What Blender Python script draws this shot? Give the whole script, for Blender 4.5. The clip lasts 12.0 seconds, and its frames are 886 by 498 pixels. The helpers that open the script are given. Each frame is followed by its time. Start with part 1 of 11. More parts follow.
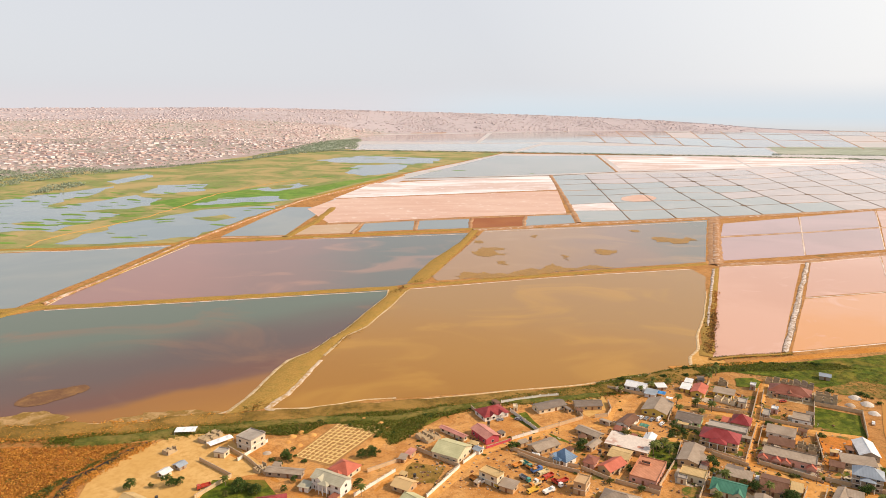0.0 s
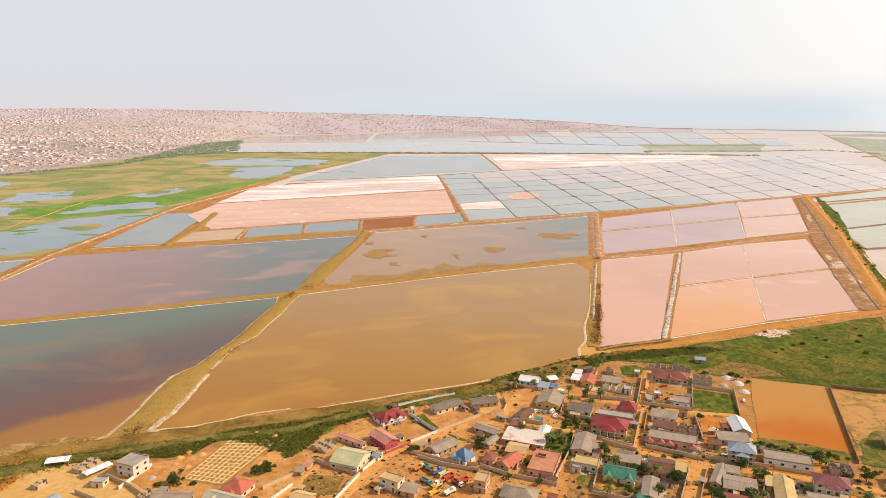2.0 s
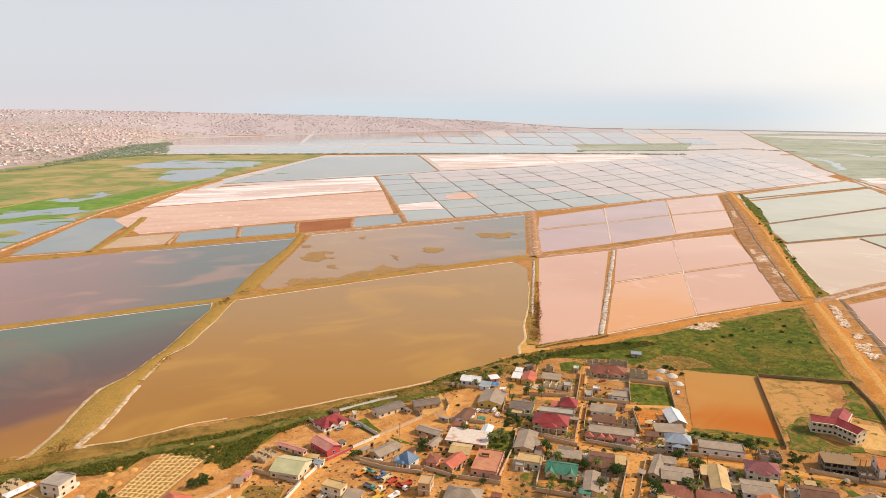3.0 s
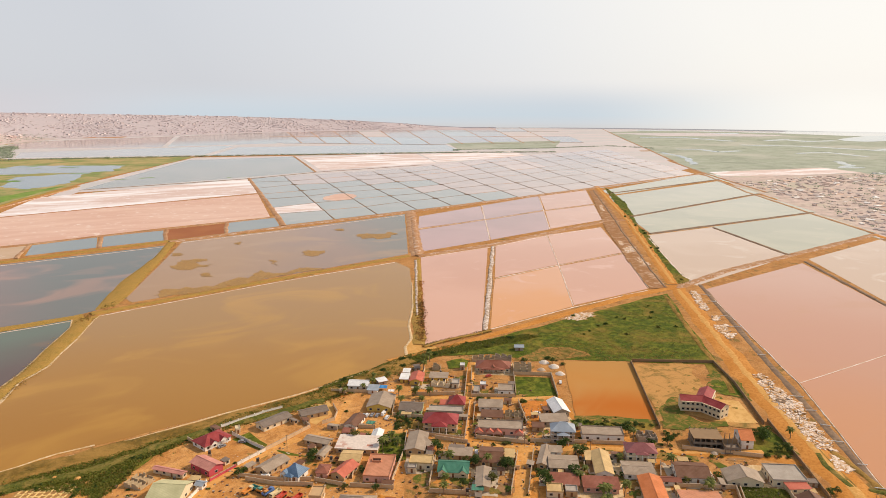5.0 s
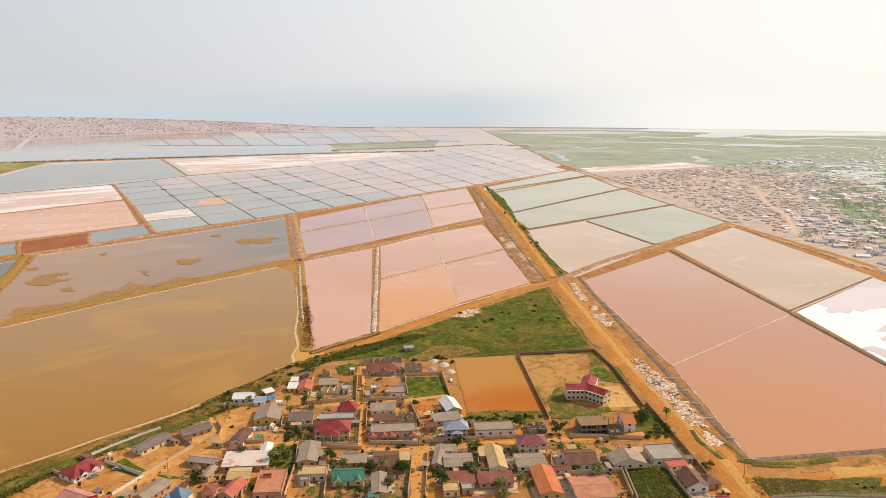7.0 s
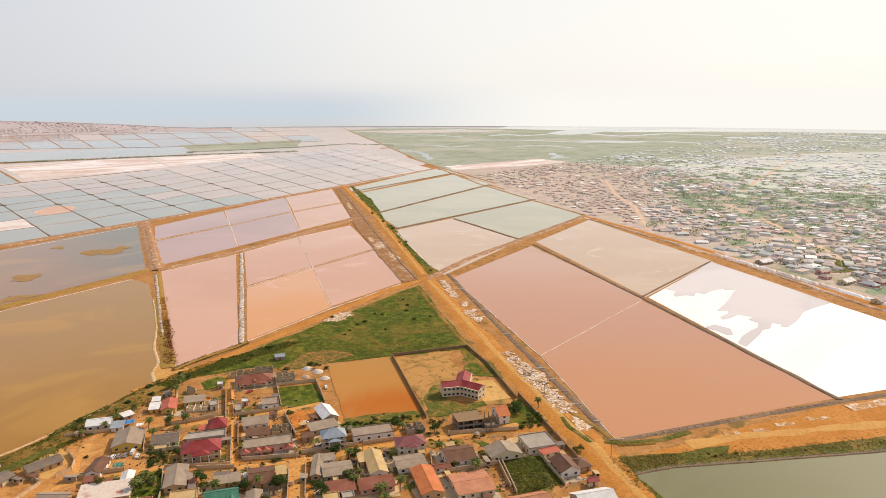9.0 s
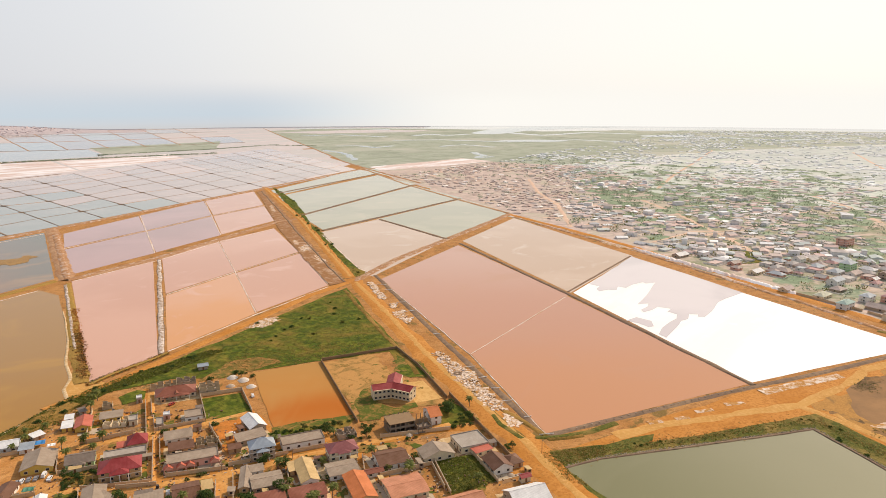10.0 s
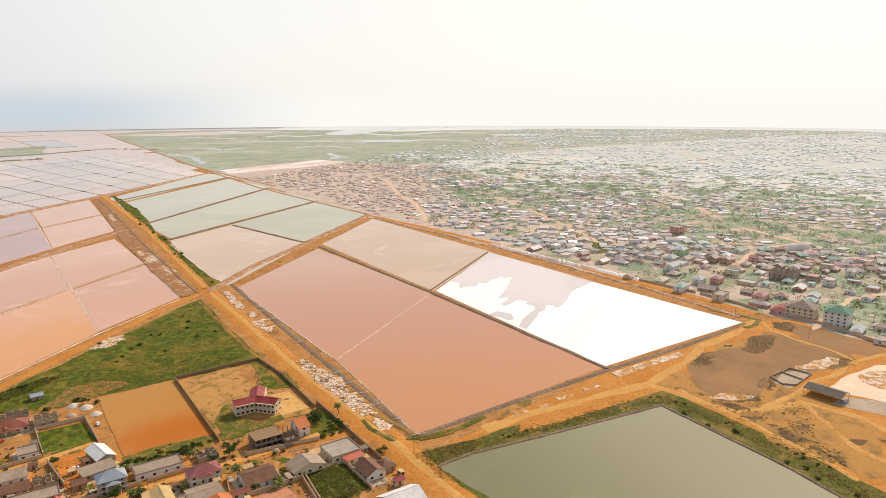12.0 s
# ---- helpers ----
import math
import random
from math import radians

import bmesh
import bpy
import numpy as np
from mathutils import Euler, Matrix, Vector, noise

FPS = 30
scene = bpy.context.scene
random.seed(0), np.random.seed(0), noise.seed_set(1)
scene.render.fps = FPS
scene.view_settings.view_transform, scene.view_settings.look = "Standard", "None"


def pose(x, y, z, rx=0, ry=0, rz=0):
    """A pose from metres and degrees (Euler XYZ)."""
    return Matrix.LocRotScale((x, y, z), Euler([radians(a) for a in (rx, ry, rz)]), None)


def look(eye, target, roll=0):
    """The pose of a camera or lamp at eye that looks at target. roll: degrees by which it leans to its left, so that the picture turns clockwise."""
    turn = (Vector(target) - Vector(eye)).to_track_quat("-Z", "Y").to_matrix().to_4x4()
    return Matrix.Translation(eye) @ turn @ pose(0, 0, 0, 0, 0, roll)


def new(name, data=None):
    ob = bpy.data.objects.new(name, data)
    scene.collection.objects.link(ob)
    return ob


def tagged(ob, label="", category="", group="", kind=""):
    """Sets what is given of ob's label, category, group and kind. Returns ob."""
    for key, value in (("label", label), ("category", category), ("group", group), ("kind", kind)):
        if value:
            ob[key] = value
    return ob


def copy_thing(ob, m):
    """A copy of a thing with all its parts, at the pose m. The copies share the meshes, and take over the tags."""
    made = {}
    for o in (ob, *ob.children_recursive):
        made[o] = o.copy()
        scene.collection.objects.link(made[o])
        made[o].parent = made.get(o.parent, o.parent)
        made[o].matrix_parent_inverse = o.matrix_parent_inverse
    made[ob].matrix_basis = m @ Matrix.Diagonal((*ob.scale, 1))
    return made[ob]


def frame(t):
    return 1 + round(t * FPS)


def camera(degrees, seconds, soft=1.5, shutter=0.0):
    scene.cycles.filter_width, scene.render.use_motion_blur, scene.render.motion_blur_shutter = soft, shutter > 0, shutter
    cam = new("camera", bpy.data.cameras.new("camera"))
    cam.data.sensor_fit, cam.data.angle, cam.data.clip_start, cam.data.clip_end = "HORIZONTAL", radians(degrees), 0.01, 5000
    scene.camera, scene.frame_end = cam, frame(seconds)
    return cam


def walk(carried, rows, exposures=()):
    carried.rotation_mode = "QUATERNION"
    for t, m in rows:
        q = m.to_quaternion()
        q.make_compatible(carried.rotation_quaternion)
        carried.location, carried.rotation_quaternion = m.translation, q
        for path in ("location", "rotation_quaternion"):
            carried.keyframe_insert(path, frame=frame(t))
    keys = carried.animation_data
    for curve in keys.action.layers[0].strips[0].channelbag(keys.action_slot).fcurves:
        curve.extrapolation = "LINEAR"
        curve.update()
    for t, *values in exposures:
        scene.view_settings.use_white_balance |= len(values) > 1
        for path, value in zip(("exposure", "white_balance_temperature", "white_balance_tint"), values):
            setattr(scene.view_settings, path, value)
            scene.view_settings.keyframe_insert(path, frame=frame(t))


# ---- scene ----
cam = camera(65.56, 12.0, soft=0.7)
# seconds, x, y, z, yaw, pitch, roll
ROWS = [
    (0, 0.00, -0.00, 175.00, -0.00, -12.17, -0.13),
    (0.5, -0.21, 0.76, 175.19, -2.03, -12.17, -0.11),
    (1, -0.31, 1.68, 175.33, -4.32, -12.16, -0.09),
    (1.5, -0.58, 2.84, 175.37, -6.70, -12.15, -0.08),
    (2, -0.63, 4.07, 175.33, -9.33, -12.13, -0.09),
    (2.5, -0.66, 5.37, 175.22, -11.88, -12.10, -0.11),
    (3, -0.65, 6.55, 175.06, -14.56, -12.06, -0.12),
    (5, -0.96, 10.99, 175.17, -24.75, -12.07, -0.08),
    (5.5, -0.85, 12.35, 175.13, -27.17, -12.07, -0.08),
    (6, -0.76, 13.70, 175.12, -29.70, -12.07, -0.06),
    (6.5, -0.65, 14.83, 175.11, -32.11, -12.07, -0.03),
    (7, -0.46, 15.74, 175.13, -34.70, -12.08, 0.02),
    (9, 0.72, 19.30, 175.93, -45.90, -12.17, 0.05),
    (9.5, 1.36, 20.21, 175.97, -49.05, -12.18, 0.10),
    (10, 2.07, 21.20, 175.97, -52.15, -12.18, 0.12),
    (10.5, 2.74, 22.36, 175.92, -55.10, -12.17, 0.13),
    (11, 3.55, 23.39, 175.85, -58.27, -12.18, 0.13),
    (11.5, 4.31, 24.48, 175.79, -61.08, -12.19, 0.15),
    (12, 5.26, 25.27, 175.74, -64.10, -12.18, 0.17),
]
walk(cam, [(t, pose(x, y, z, 90 + pitch, roll, yaw)) for t, x, y, z, yaw, pitch, roll in ROWS], [(0.0, 0.10, 6500, 10), (3.0, 0.05, 6480, 10), (5.0, -0.06, 6450, 10), (6.0, -0.07, 6440, 10), (9.0, -0.08, 6410, 10), (12.0, -0.07, 6380, 10)])

# ---- light: low-contrast tropical haze, sun high to the east ----
SUN_AZ, SUN_EL = radians(97), radians(38)      # azimuth clockwise from +y
world = bpy.data.worlds.new("hazy_sky")
scene.world = world
world.use_nodes = True
wn, wl = world.node_tree.nodes, world.node_tree.links
sky = wn.new("ShaderNodeTexSky")
sky.sky_type, sky.sun_disc = "NISHITA", False
sky.sun_elevation, sky.sun_rotation = SUN_EL, SUN_AZ
sky.altitude, sky.air_density, sky.dust_density, sky.ozone_density = 20, 1.0, 2.0, 1.0
# dust haze: a pale veil over the sky, brighter and warmer towards the sun
sun_way = (math.sin(SUN_AZ) * math.cos(SUN_EL), math.cos(SUN_AZ) * math.cos(SUN_EL), math.sin(SUN_EL))
where = wn.new("ShaderNodeTexCoord")
dot = wn.new("ShaderNodeVectorMath")
dot.operation = "DOT_PRODUCT"
dot.inputs[1].default_value = sun_way
wl.new(where.outputs["Generated"], dot.inputs[0])
veil = wn.new("ShaderNodeValToRGB")
stops = veil.color_ramp.elements
stops[0].position, stops[0].color = 0.0, (5.85, 5.95, 6.25, 1)
stops[1].position, stops[1].color = 1.0, (21.0, 18.6, 14.0, 1)
for at, tint in ((0.18, (6.5, 6.55, 6.75, 1)), (0.36, (7.35, 7.3, 7.3, 1)), (0.55, (8.6, 8.3, 7.8, 1)), (0.72, (9.0, 8.62, 7.95, 1)), (0.9, (9.3, 8.9, 8.05, 1))):
    stop = stops.new(at)
    stop.color = tint
wl.new(dot.outputs["Value"], veil.inputs[0])
blend = wn.new("ShaderNodeMix")
blend.data_type = "RGBA"
# the veil is thick at the horizon and thins out overhead
height = wn.new("ShaderNodeSeparateXYZ")
wl.new(where.outputs["Generated"], height.inputs[0])
thick = wn.new("ShaderNodeMapRange")
thick.inputs[1].default_value, thick.inputs[2].default_value = 0.28, 0.75
thick.inputs[3].default_value, thick.inputs[4].default_value = 0.92, 0.25
wl.new(height.outputs[2], thick.inputs[0])
wl.new(thick.outputs[0], blend.inputs[0])
wl.new(sky.outputs[0], blend.inputs[6])
wl.new(veil.outputs[0], blend.inputs[7])
wl.new(blend.outputs[2], wn["Background"].inputs[0])
wn["Background"].inputs[1].default_value = 0.12
sun = new("sun", bpy.data.lights.new("sun", "SUN"))
sun.data.energy, sun.data.angle, sun.data.color = 4.1, radians(1.5), (1.0, 0.81, 0.60)
sun.matrix_world = look((0, 0, 0), (-math.sin(SUN_AZ) * math.cos(SUN_EL), -math.cos(SUN_AZ) * math.cos(SUN_EL), -math.sin(SUN_EL)))
scene.view_settings.exposure = 0.0

# ---- materials ----
class Nodes:
    """A small builder round one node material."""
    def __init__(self, name, rough=0.8, spec=0.3):
        self.m = bpy.data.materials.new(name)
        self.m.use_nodes = True
        self.n, self.l = self.m.node_tree.nodes, self.m.node_tree.links
        self.b = self.n["Principled BSDF"]
        self.b.inputs["Roughness"].default_value = rough
        self.b.inputs["Specular IOR Level"].default_value = spec
        self.geo = self.n.new("ShaderNodeNewGeometry")
        self.inf = None

    def noise(self, scale, detail=4, rough=0.55, stretch=None, warp=0.0, w=0.0):
        t = self.n.new("ShaderNodeTexNoise")
        t.inputs["Scale"].default_value, t.inputs["Detail"].default_value = scale, detail
        t.inputs["Roughness"].default_value, t.inputs["Distortion"].default_value = rough, warp
        mp = self.n.new("ShaderNodeMapping")
        mp.inputs["Location"].default_value = (w, w * 0.7, w * 0.3)
        if stretch:
            mp.inputs["Scale"].default_value = stretch[:3]
            if len(stretch) > 3:
                mp.inputs["Rotation"].default_value = (0, 0, stretch[3])
        self.l.new(self.geo.outputs["Position"], mp.inputs[0])
        self.l.new(mp.outputs[0], t.inputs[0])
        return t.outputs["Fac"]

    def ramp(self, fac, *stops, smooth=False):
        r = self.n.new("ShaderNodeValToRGB")
        e = r.color_ramp.elements
        if smooth:
            r.color_ramp.interpolation = "EASE"
        for k, (p, c) in enumerate(stops):
            q = e[k] if k < 2 else e.new(p)
            q.position, q.color = p, (tuple(c) + (1,))[:4]
        self.l.new(fac, r.inputs[0])
        return r.outputs[0]

    def mix(self, fac, a, b, mode="MIX"):
        x = self.n.new("ShaderNodeMix")
        x.data_type, x.blend_type = "RGBA", mode
        for sock, v in ((x.inputs[0], fac), (x.inputs[6], a), (x.inputs[7], b)):
            if isinstance(v, (int, float)):
                sock.default_value = v
            elif isinstance(v, tuple):
                sock.default_value = (v + (1,))[:4]
            else:
                self.l.new(v, sock)
        return x.outputs[2]

    def random(self, island=False):
        if island:
            return self.geo.outputs["Random Per Island"]
        if not self.inf:
            self.inf = self.n.new("ShaderNodeObjectInfo")
        return self.inf.outputs["Random"]

    def bump(self, fac, strength, dist):
        b = self.n.new("ShaderNodeBump")
        b.inputs["Strength"].default_value, b.inputs["Distance"].default_value = strength, dist
        self.l.new(fac, b.inputs["Height"])
        self.l.new(b.outputs[0], self.b.inputs["Normal"])

    def colour(self, out):
        if isinstance(out, tuple):
            self.b.inputs["Base Color"].default_value = (out + (1,))[:4]
        else:
            self.l.new(out, self.b.inputs["Base Color"])
        return self.m


def grey(v):
    return (v, v, v)


def earth(name, a, b, c, scale=0.02, fine=0.4, rough=0.9, spec=0.1, relief=0.3):
    """Ground cover: two colours in large patches, a third in fine flecks."""
    k = Nodes(name, rough, spec)
    big = k.noise(scale, 5, 0.6, warp=0.6)
    small = k.noise(fine, 5, 0.65, w=31)
    col = k.mix(k.ramp(big, (0.38, grey(0)), (0.62, grey(1))), a, b)
    col = k.mix(k.ramp(small, (0.45, grey(0)), (0.68, grey(1))), col, c)
    k.bump(small, relief, 0.6)
    return k.colour(col)


def grass(name, a, b, c, dry, scale=0.012, fine=0.25, dry_at=0.6):
    """Rank grass: greens in patches, straw-coloured and dark tufts."""
    k = Nodes(name, 0.9, 0.1)
    big = k.noise(scale, 6, 0.62, warp=0.8)
    mid = k.noise(scale * 6, 5, 0.6, w=17)
    small = k.noise(fine, 4, 0.7, w=47)
    col = k.mix(k.ramp(mid, (0.35, grey(0)), (0.65, grey(1))), a, b)
    col = k.mix(k.ramp(small, (0.42, grey(0)), (0.62, grey(0.8))), col, c)
    clump = k.noise(scale * 2.6, 6, 0.66, warp=1.2, w=71)
    col = k.mix(k.ramp(clump, (0.50, grey(0)), (0.66, grey(0.75))), col, tuple(q * 0.7 for q in a))
    col = k.mix(k.ramp(big, (dry_at - 0.08, grey(0)), (dry_at + 0.08, grey(0.85))), col, dry)
    k.bump(small, 0.6, 1.2)
    return k.colour(col)


def water(name, a, b, c=None, scale=0.006, lo=0.4, hi=0.62, rough=0.07, spec=0.5, stretch=None, ripple=0.02):
    """Still, turbid brine: two or three clouded colours under a glossy surface."""
    k = Nodes(name, rough, spec)
    k.b.inputs["IOR"].default_value = 1.33
    f = k.noise(scale, 4, 0.5, stretch=stretch, warp=0.5)
    col = k.mix(k.ramp(f, (lo, grey(0)), (hi, grey(1)), smooth=True), a, b)
    if c:
        g = k.noise(scale * 2.6, 5, 0.55, stretch=stretch, warp=0.9, w=13)
        col = k.mix(k.ramp(g, (0.56, grey(0)), (0.7, grey(0.7)), smooth=True), col, c)
    k.bump(k.noise(0.9, 3, 0.6), ripple, 0.2)
    return k.colour(col)


def zoned(name, axis, lo, hi, stops, wobble=60.0, cloud=None, rough=0.08, spec=0.2):
    """Brine whose colour changes across the pond, from lo to hi along an axis, with a wandering edge."""
    k = Nodes(name, rough, spec)
    k.b.inputs["IOR"].default_value = 1.33
    sep = k.n.new("ShaderNodeVectorMath")
    sep.operation = "DOT_PRODUCT"
    sep.inputs[1].default_value = (axis[0], axis[1], 0)
    k.l.new(k.geo.outputs["Position"], sep.inputs[0])
    add = k.n.new("ShaderNodeMath")
    add.operation = "MULTIPLY_ADD"
    add.inputs[1].default_value = wobble
    k.l.new(k.noise(0.008, 4, 0.55, warp=0.6), add.inputs[0])
    k.l.new(sep.outputs["Value"], add.inputs[2])
    mr = k.n.new("ShaderNodeMapRange")
    mr.inputs[1].default_value, mr.inputs[2].default_value = lo + wobble / 2, hi + wobble / 2
    k.l.new(add.outputs[0], mr.inputs[0])
    col = k.ramp(mr.outputs[0], *stops, smooth=True)
    if cloud:
        g = k.noise(0.013, 4, 0.5, stretch=(0.7, 1.0, 1, 0.1), warp=1.2, w=13)
        col = k.mix(k.ramp(g, (0.50, grey(0)), (0.70, grey(0.55)), smooth=True), col, cloud)
    k.bump(k.noise(0.9, 3, 0.6), 0.02, 0.2)
    return k.colour(col)


def salt(name, a, b, c, scale=0.015, rough=0.6):
    """Crusted salt flat: white crust broken by damp pink and brown stains, drawn out along the pan."""
    k = Nodes(name, rough, 0.4)
    f = k.noise(scale, 7, 0.62, stretch=(0.35, 1.3, 1, -0.25), warp=0.7)
    g = k.noise(scale * 5, 5, 0.6, w=9)
    col = k.mix(k.ramp(f, (0.42, grey(0)), (0.58, grey(1))), a, b)
    col = k.mix(k.ramp(g, (0.58, grey(0)), (0.7, grey(0.8))), col, c)
    k.bump(g, 0.2, 0.3)
    return k.colour(col)


def village_soil(name, a, b, dark, weeds, weedy):
    """Trodden earth: pale and brown stretches, thin weeds, litter and damp stains."""
    k = Nodes(name, 0.92, 0.2)
    big, mid = k.noise(0.045, 6, 0.62, warp=0.7), k.noise(0.16, 6, 0.65, warp=0.8, w=19)
    fine, speck = k.noise(0.8, 5, 0.7, w=37), k.noise(1.7, 3, 0.6, w=53)
    col = k.mix(k.ramp(big, (0.40, grey(0)), (0.60, grey(1))), a, b)
    col = k.mix(k.ramp(mid, (0.48, grey(0)), (0.66, grey(0.85))), col, dark)
    col = k.mix(k.ramp(k.noise(0.07, 7, 0.68, warp=1.1, w=61), (weedy, grey(0)), (weedy + 0.07, grey(0.85))), col, weeds)
    col = k.mix(k.ramp(fine, (0.50, grey(0)), (0.72, grey(0.7))), col, tuple(q * 0.55 for q in dark))
    col = k.mix(k.ramp(speck, (0.66, grey(0)), (0.70, grey(0.8))), col, (0.62, 0.50, 0.36))
    k.bump(fine, 0.4, 0.5)
    return k.colour(col)


SOIL = village_soil("sandy_soil", (0.4, 0.182, 0.0478), (0.48, 0.24, 0.0782), (0.28, 0.125, 0.035), (0.155, 0.11, 0.0276), 0.56)
YARD_SAND = village_soil("bright_trodden_yard_sand", (0.49, 0.218, 0.0557), (0.588, 0.306, 0.101), (0.353, 0.148, 0.0387), (0.186, 0.114, 0.0256), 0.64)
# Town ground gets paler in three steps outwards, haze painted into its colour.
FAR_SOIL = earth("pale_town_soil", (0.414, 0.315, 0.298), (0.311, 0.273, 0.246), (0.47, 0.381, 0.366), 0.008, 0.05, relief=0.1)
FAR_HAZED = earth("haze_paled_town_ground", (0.5, 0.395, 0.372), (0.421, 0.369, 0.341), (0.554, 0.452, 0.427), 0.008, 0.05, relief=0.1)
FAR_HAZIEST = earth("haze_whitened_town_ground", (0.486, 0.416, 0.425), (0.458, 0.402, 0.412), (0.516, 0.446, 0.458), 0.008, 0.05, relief=0.1)
ROAD = earth("ochre_dirt_road", (0.469, 0.196, 0.0381), (0.551, 0.254, 0.0646), (0.377, 0.147, 0.029), 0.05, 0.6, relief=0.15)
PITCH = zoned("red_laterite", (-0.53, -0.85), -470, -372, ((0.0, (0.43, 0.23, 0.075)), (0.45, (0.45, 0.215, 0.062)), (0.74, (0.43, 0.14, 0.028)), (1.0, (0.43, 0.17, 0.045))), 45, (0.45, 0.25, 0.085), 0.95, 0.05)
LANE = earth("bright_ochre_lane", (0.582, 0.287, 0.0792), (0.64, 0.34, 0.111), (0.485, 0.221, 0.0554), 0.06, 0.6, relief=0.15)
BUND = earth("earth_bank_with_dry_grass", (0.338, 0.194, 0.0451), (0.248, 0.165, 0.0361), (0.437, 0.262, 0.0768), 0.15, 0.9)
BUND_RED = earth("reddish_earth_bank", (0.37, 0.185, 0.085), (0.50, 0.32, 0.19), (0.27, 0.14, 0.075), 0.05, 0.5)
BUND_DARK = earth("dark_mud_bank", (0.20, 0.13, 0.09), (0.28, 0.19, 0.12), (0.14, 0.10, 0.07), 0.03, 0.3)


def strewn(name, base, crust, share=0.52, scale=0.22):
    """Earth with ragged flecks of dried salt on it, drawn out a little."""
    k = Nodes(name, 0.9, 0.1)
    f = k.noise(scale, 8, 0.68, warp=0.9)
    g = k.noise(0.9, 4, 0.6, w=23)
    low = k.mix(k.ramp(g, (0.35, grey(0)), (0.7, grey(1))), base, tuple(c * 0.75 for c in base))
    top = k.mix(k.ramp(g, (0.35, grey(0)), (0.7, grey(1))), crust, tuple(c * 0.86 for c in crust))
    k.bump(f, 0.3, 0.2)
    return k.colour(k.mix(k.ramp(f, (share - 0.06, grey(0)), (share + 0.12, grey(1))), low, top))


SPILL = strewn("salt_spilled_on_ochre_sand", (0.48, 0.235, 0.06), (0.76, 0.66, 0.57), 0.50, 0.2)
SPILL_WHITE = strewn("white_salt_on_ochre_sand", (0.52, 0.29, 0.11), (0.80, 0.70, 0.62), 0.47, 0.35)
WEEDY = strewn("sand_with_thin_olive_weeds", (0.40, 0.205, 0.06), (0.15, 0.13, 0.03), 0.47, 0.16)
WEEDY_GREEN = strewn("sand_with_green_weeds", (0.38, 0.20, 0.06), (0.095, 0.115, 0.018), 0.42, 0.2)
SPILL_RED = strewn("salt_strewn_on_red_earth", (0.40, 0.21, 0.10), (0.62, 0.50, 0.42), 0.54, 0.14)
SPILL_DARK = strewn("salt_crust_on_dark_mud", (0.3, 0.19, 0.11), (0.7, 0.61, 0.55), 0.47, 0.3)
DIRT_STRIP = strewn("brown_dirt_flecked_with_salt", (0.33, 0.165, 0.07), (0.52, 0.36, 0.25), 0.56, 0.12)
SHORE_CRUST = strewn("salt_crust_on_ochre_shore", (0.46, 0.28, 0.11), (0.64, 0.52, 0.41), 0.47, 0.3)
DIKE_CRUST = strewn("pale_crust_on_ochre_earth", (0.42, 0.27, 0.11), (0.56, 0.43, 0.28), 0.45, 0.25)
SALTY = earth("salt_crusted_earth", (0.66, 0.54, 0.47), (0.48, 0.33, 0.22), (0.74, 0.65, 0.58), 0.06, 0.25)
GRASS = grass("rank_green_grass", (0.0762, 0.112, 0.00972), (0.185, 0.184, 0.0214), (0.033, 0.0487, 0.0068), (0.26, 0.162, 0.035), 0.02, 0.22, 0.57)
DRY_GRASS = grass("dry_reed_and_grass", (0.484, 0.175, 0.0338), (0.328, 0.155, 0.0326), (0.172, 0.0806, 0.0193), (0.624, 0.222, 0.0435), 0.03, 0.5, 0.5)
VERGE = grass("straw_coloured_verge", (0.25, 0.14, 0.028), (0.16, 0.11, 0.021), (0.085, 0.062, 0.016), (0.34, 0.195, 0.052), 0.05, 0.5, 0.50)
MARSH = grass("marsh_grass", (0.245, 0.275, 0.09), (0.19, 0.27, 0.084), (0.22, 0.2, 0.09), (0.43, 0.32, 0.15), 0.009, 0.10, 0.50)
MARSH_GREEN = grass("bright_marsh_sedge", (0.16, 0.30, 0.05), (0.20, 0.28, 0.06), (0.11, 0.20, 0.04), (0.30, 0.28, 0.09), 0.004, 0.05, 0.62)
# Haze is painted into these far greens: lighter, greyer and bluer than near ones.
MARSH_FAR = grass("haze_paled_coastal_marsh", (0.34, 0.375, 0.29), (0.405, 0.42, 0.35), (0.29, 0.32, 0.245), (0.46, 0.45, 0.385), 0.003, 0.03, 0.58)
# Town ground is whitened outwards, standing in for the haze over it.
HAZED_GROUND = grass("haze_paled_outer_ground", (0.508, 0.531, 0.507), (0.553, 0.57, 0.551), (0.463, 0.504, 0.469), (0.581, 0.58, 0.561), 0.006, 0.04, 0.60)
OUTSKIRTS = grass("haze_paled_weedy_ground", (0.519, 0.561, 0.487), (0.621, 0.619, 0.598), (0.443, 0.508, 0.418), (0.685, 0.638, 0.634), 0.010, 0.06, 0.55)
# Blue and lightness are raised here for haze over the weeds.
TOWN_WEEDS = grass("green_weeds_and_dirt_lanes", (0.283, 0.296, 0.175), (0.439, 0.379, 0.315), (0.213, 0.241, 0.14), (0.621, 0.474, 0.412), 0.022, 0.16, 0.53)

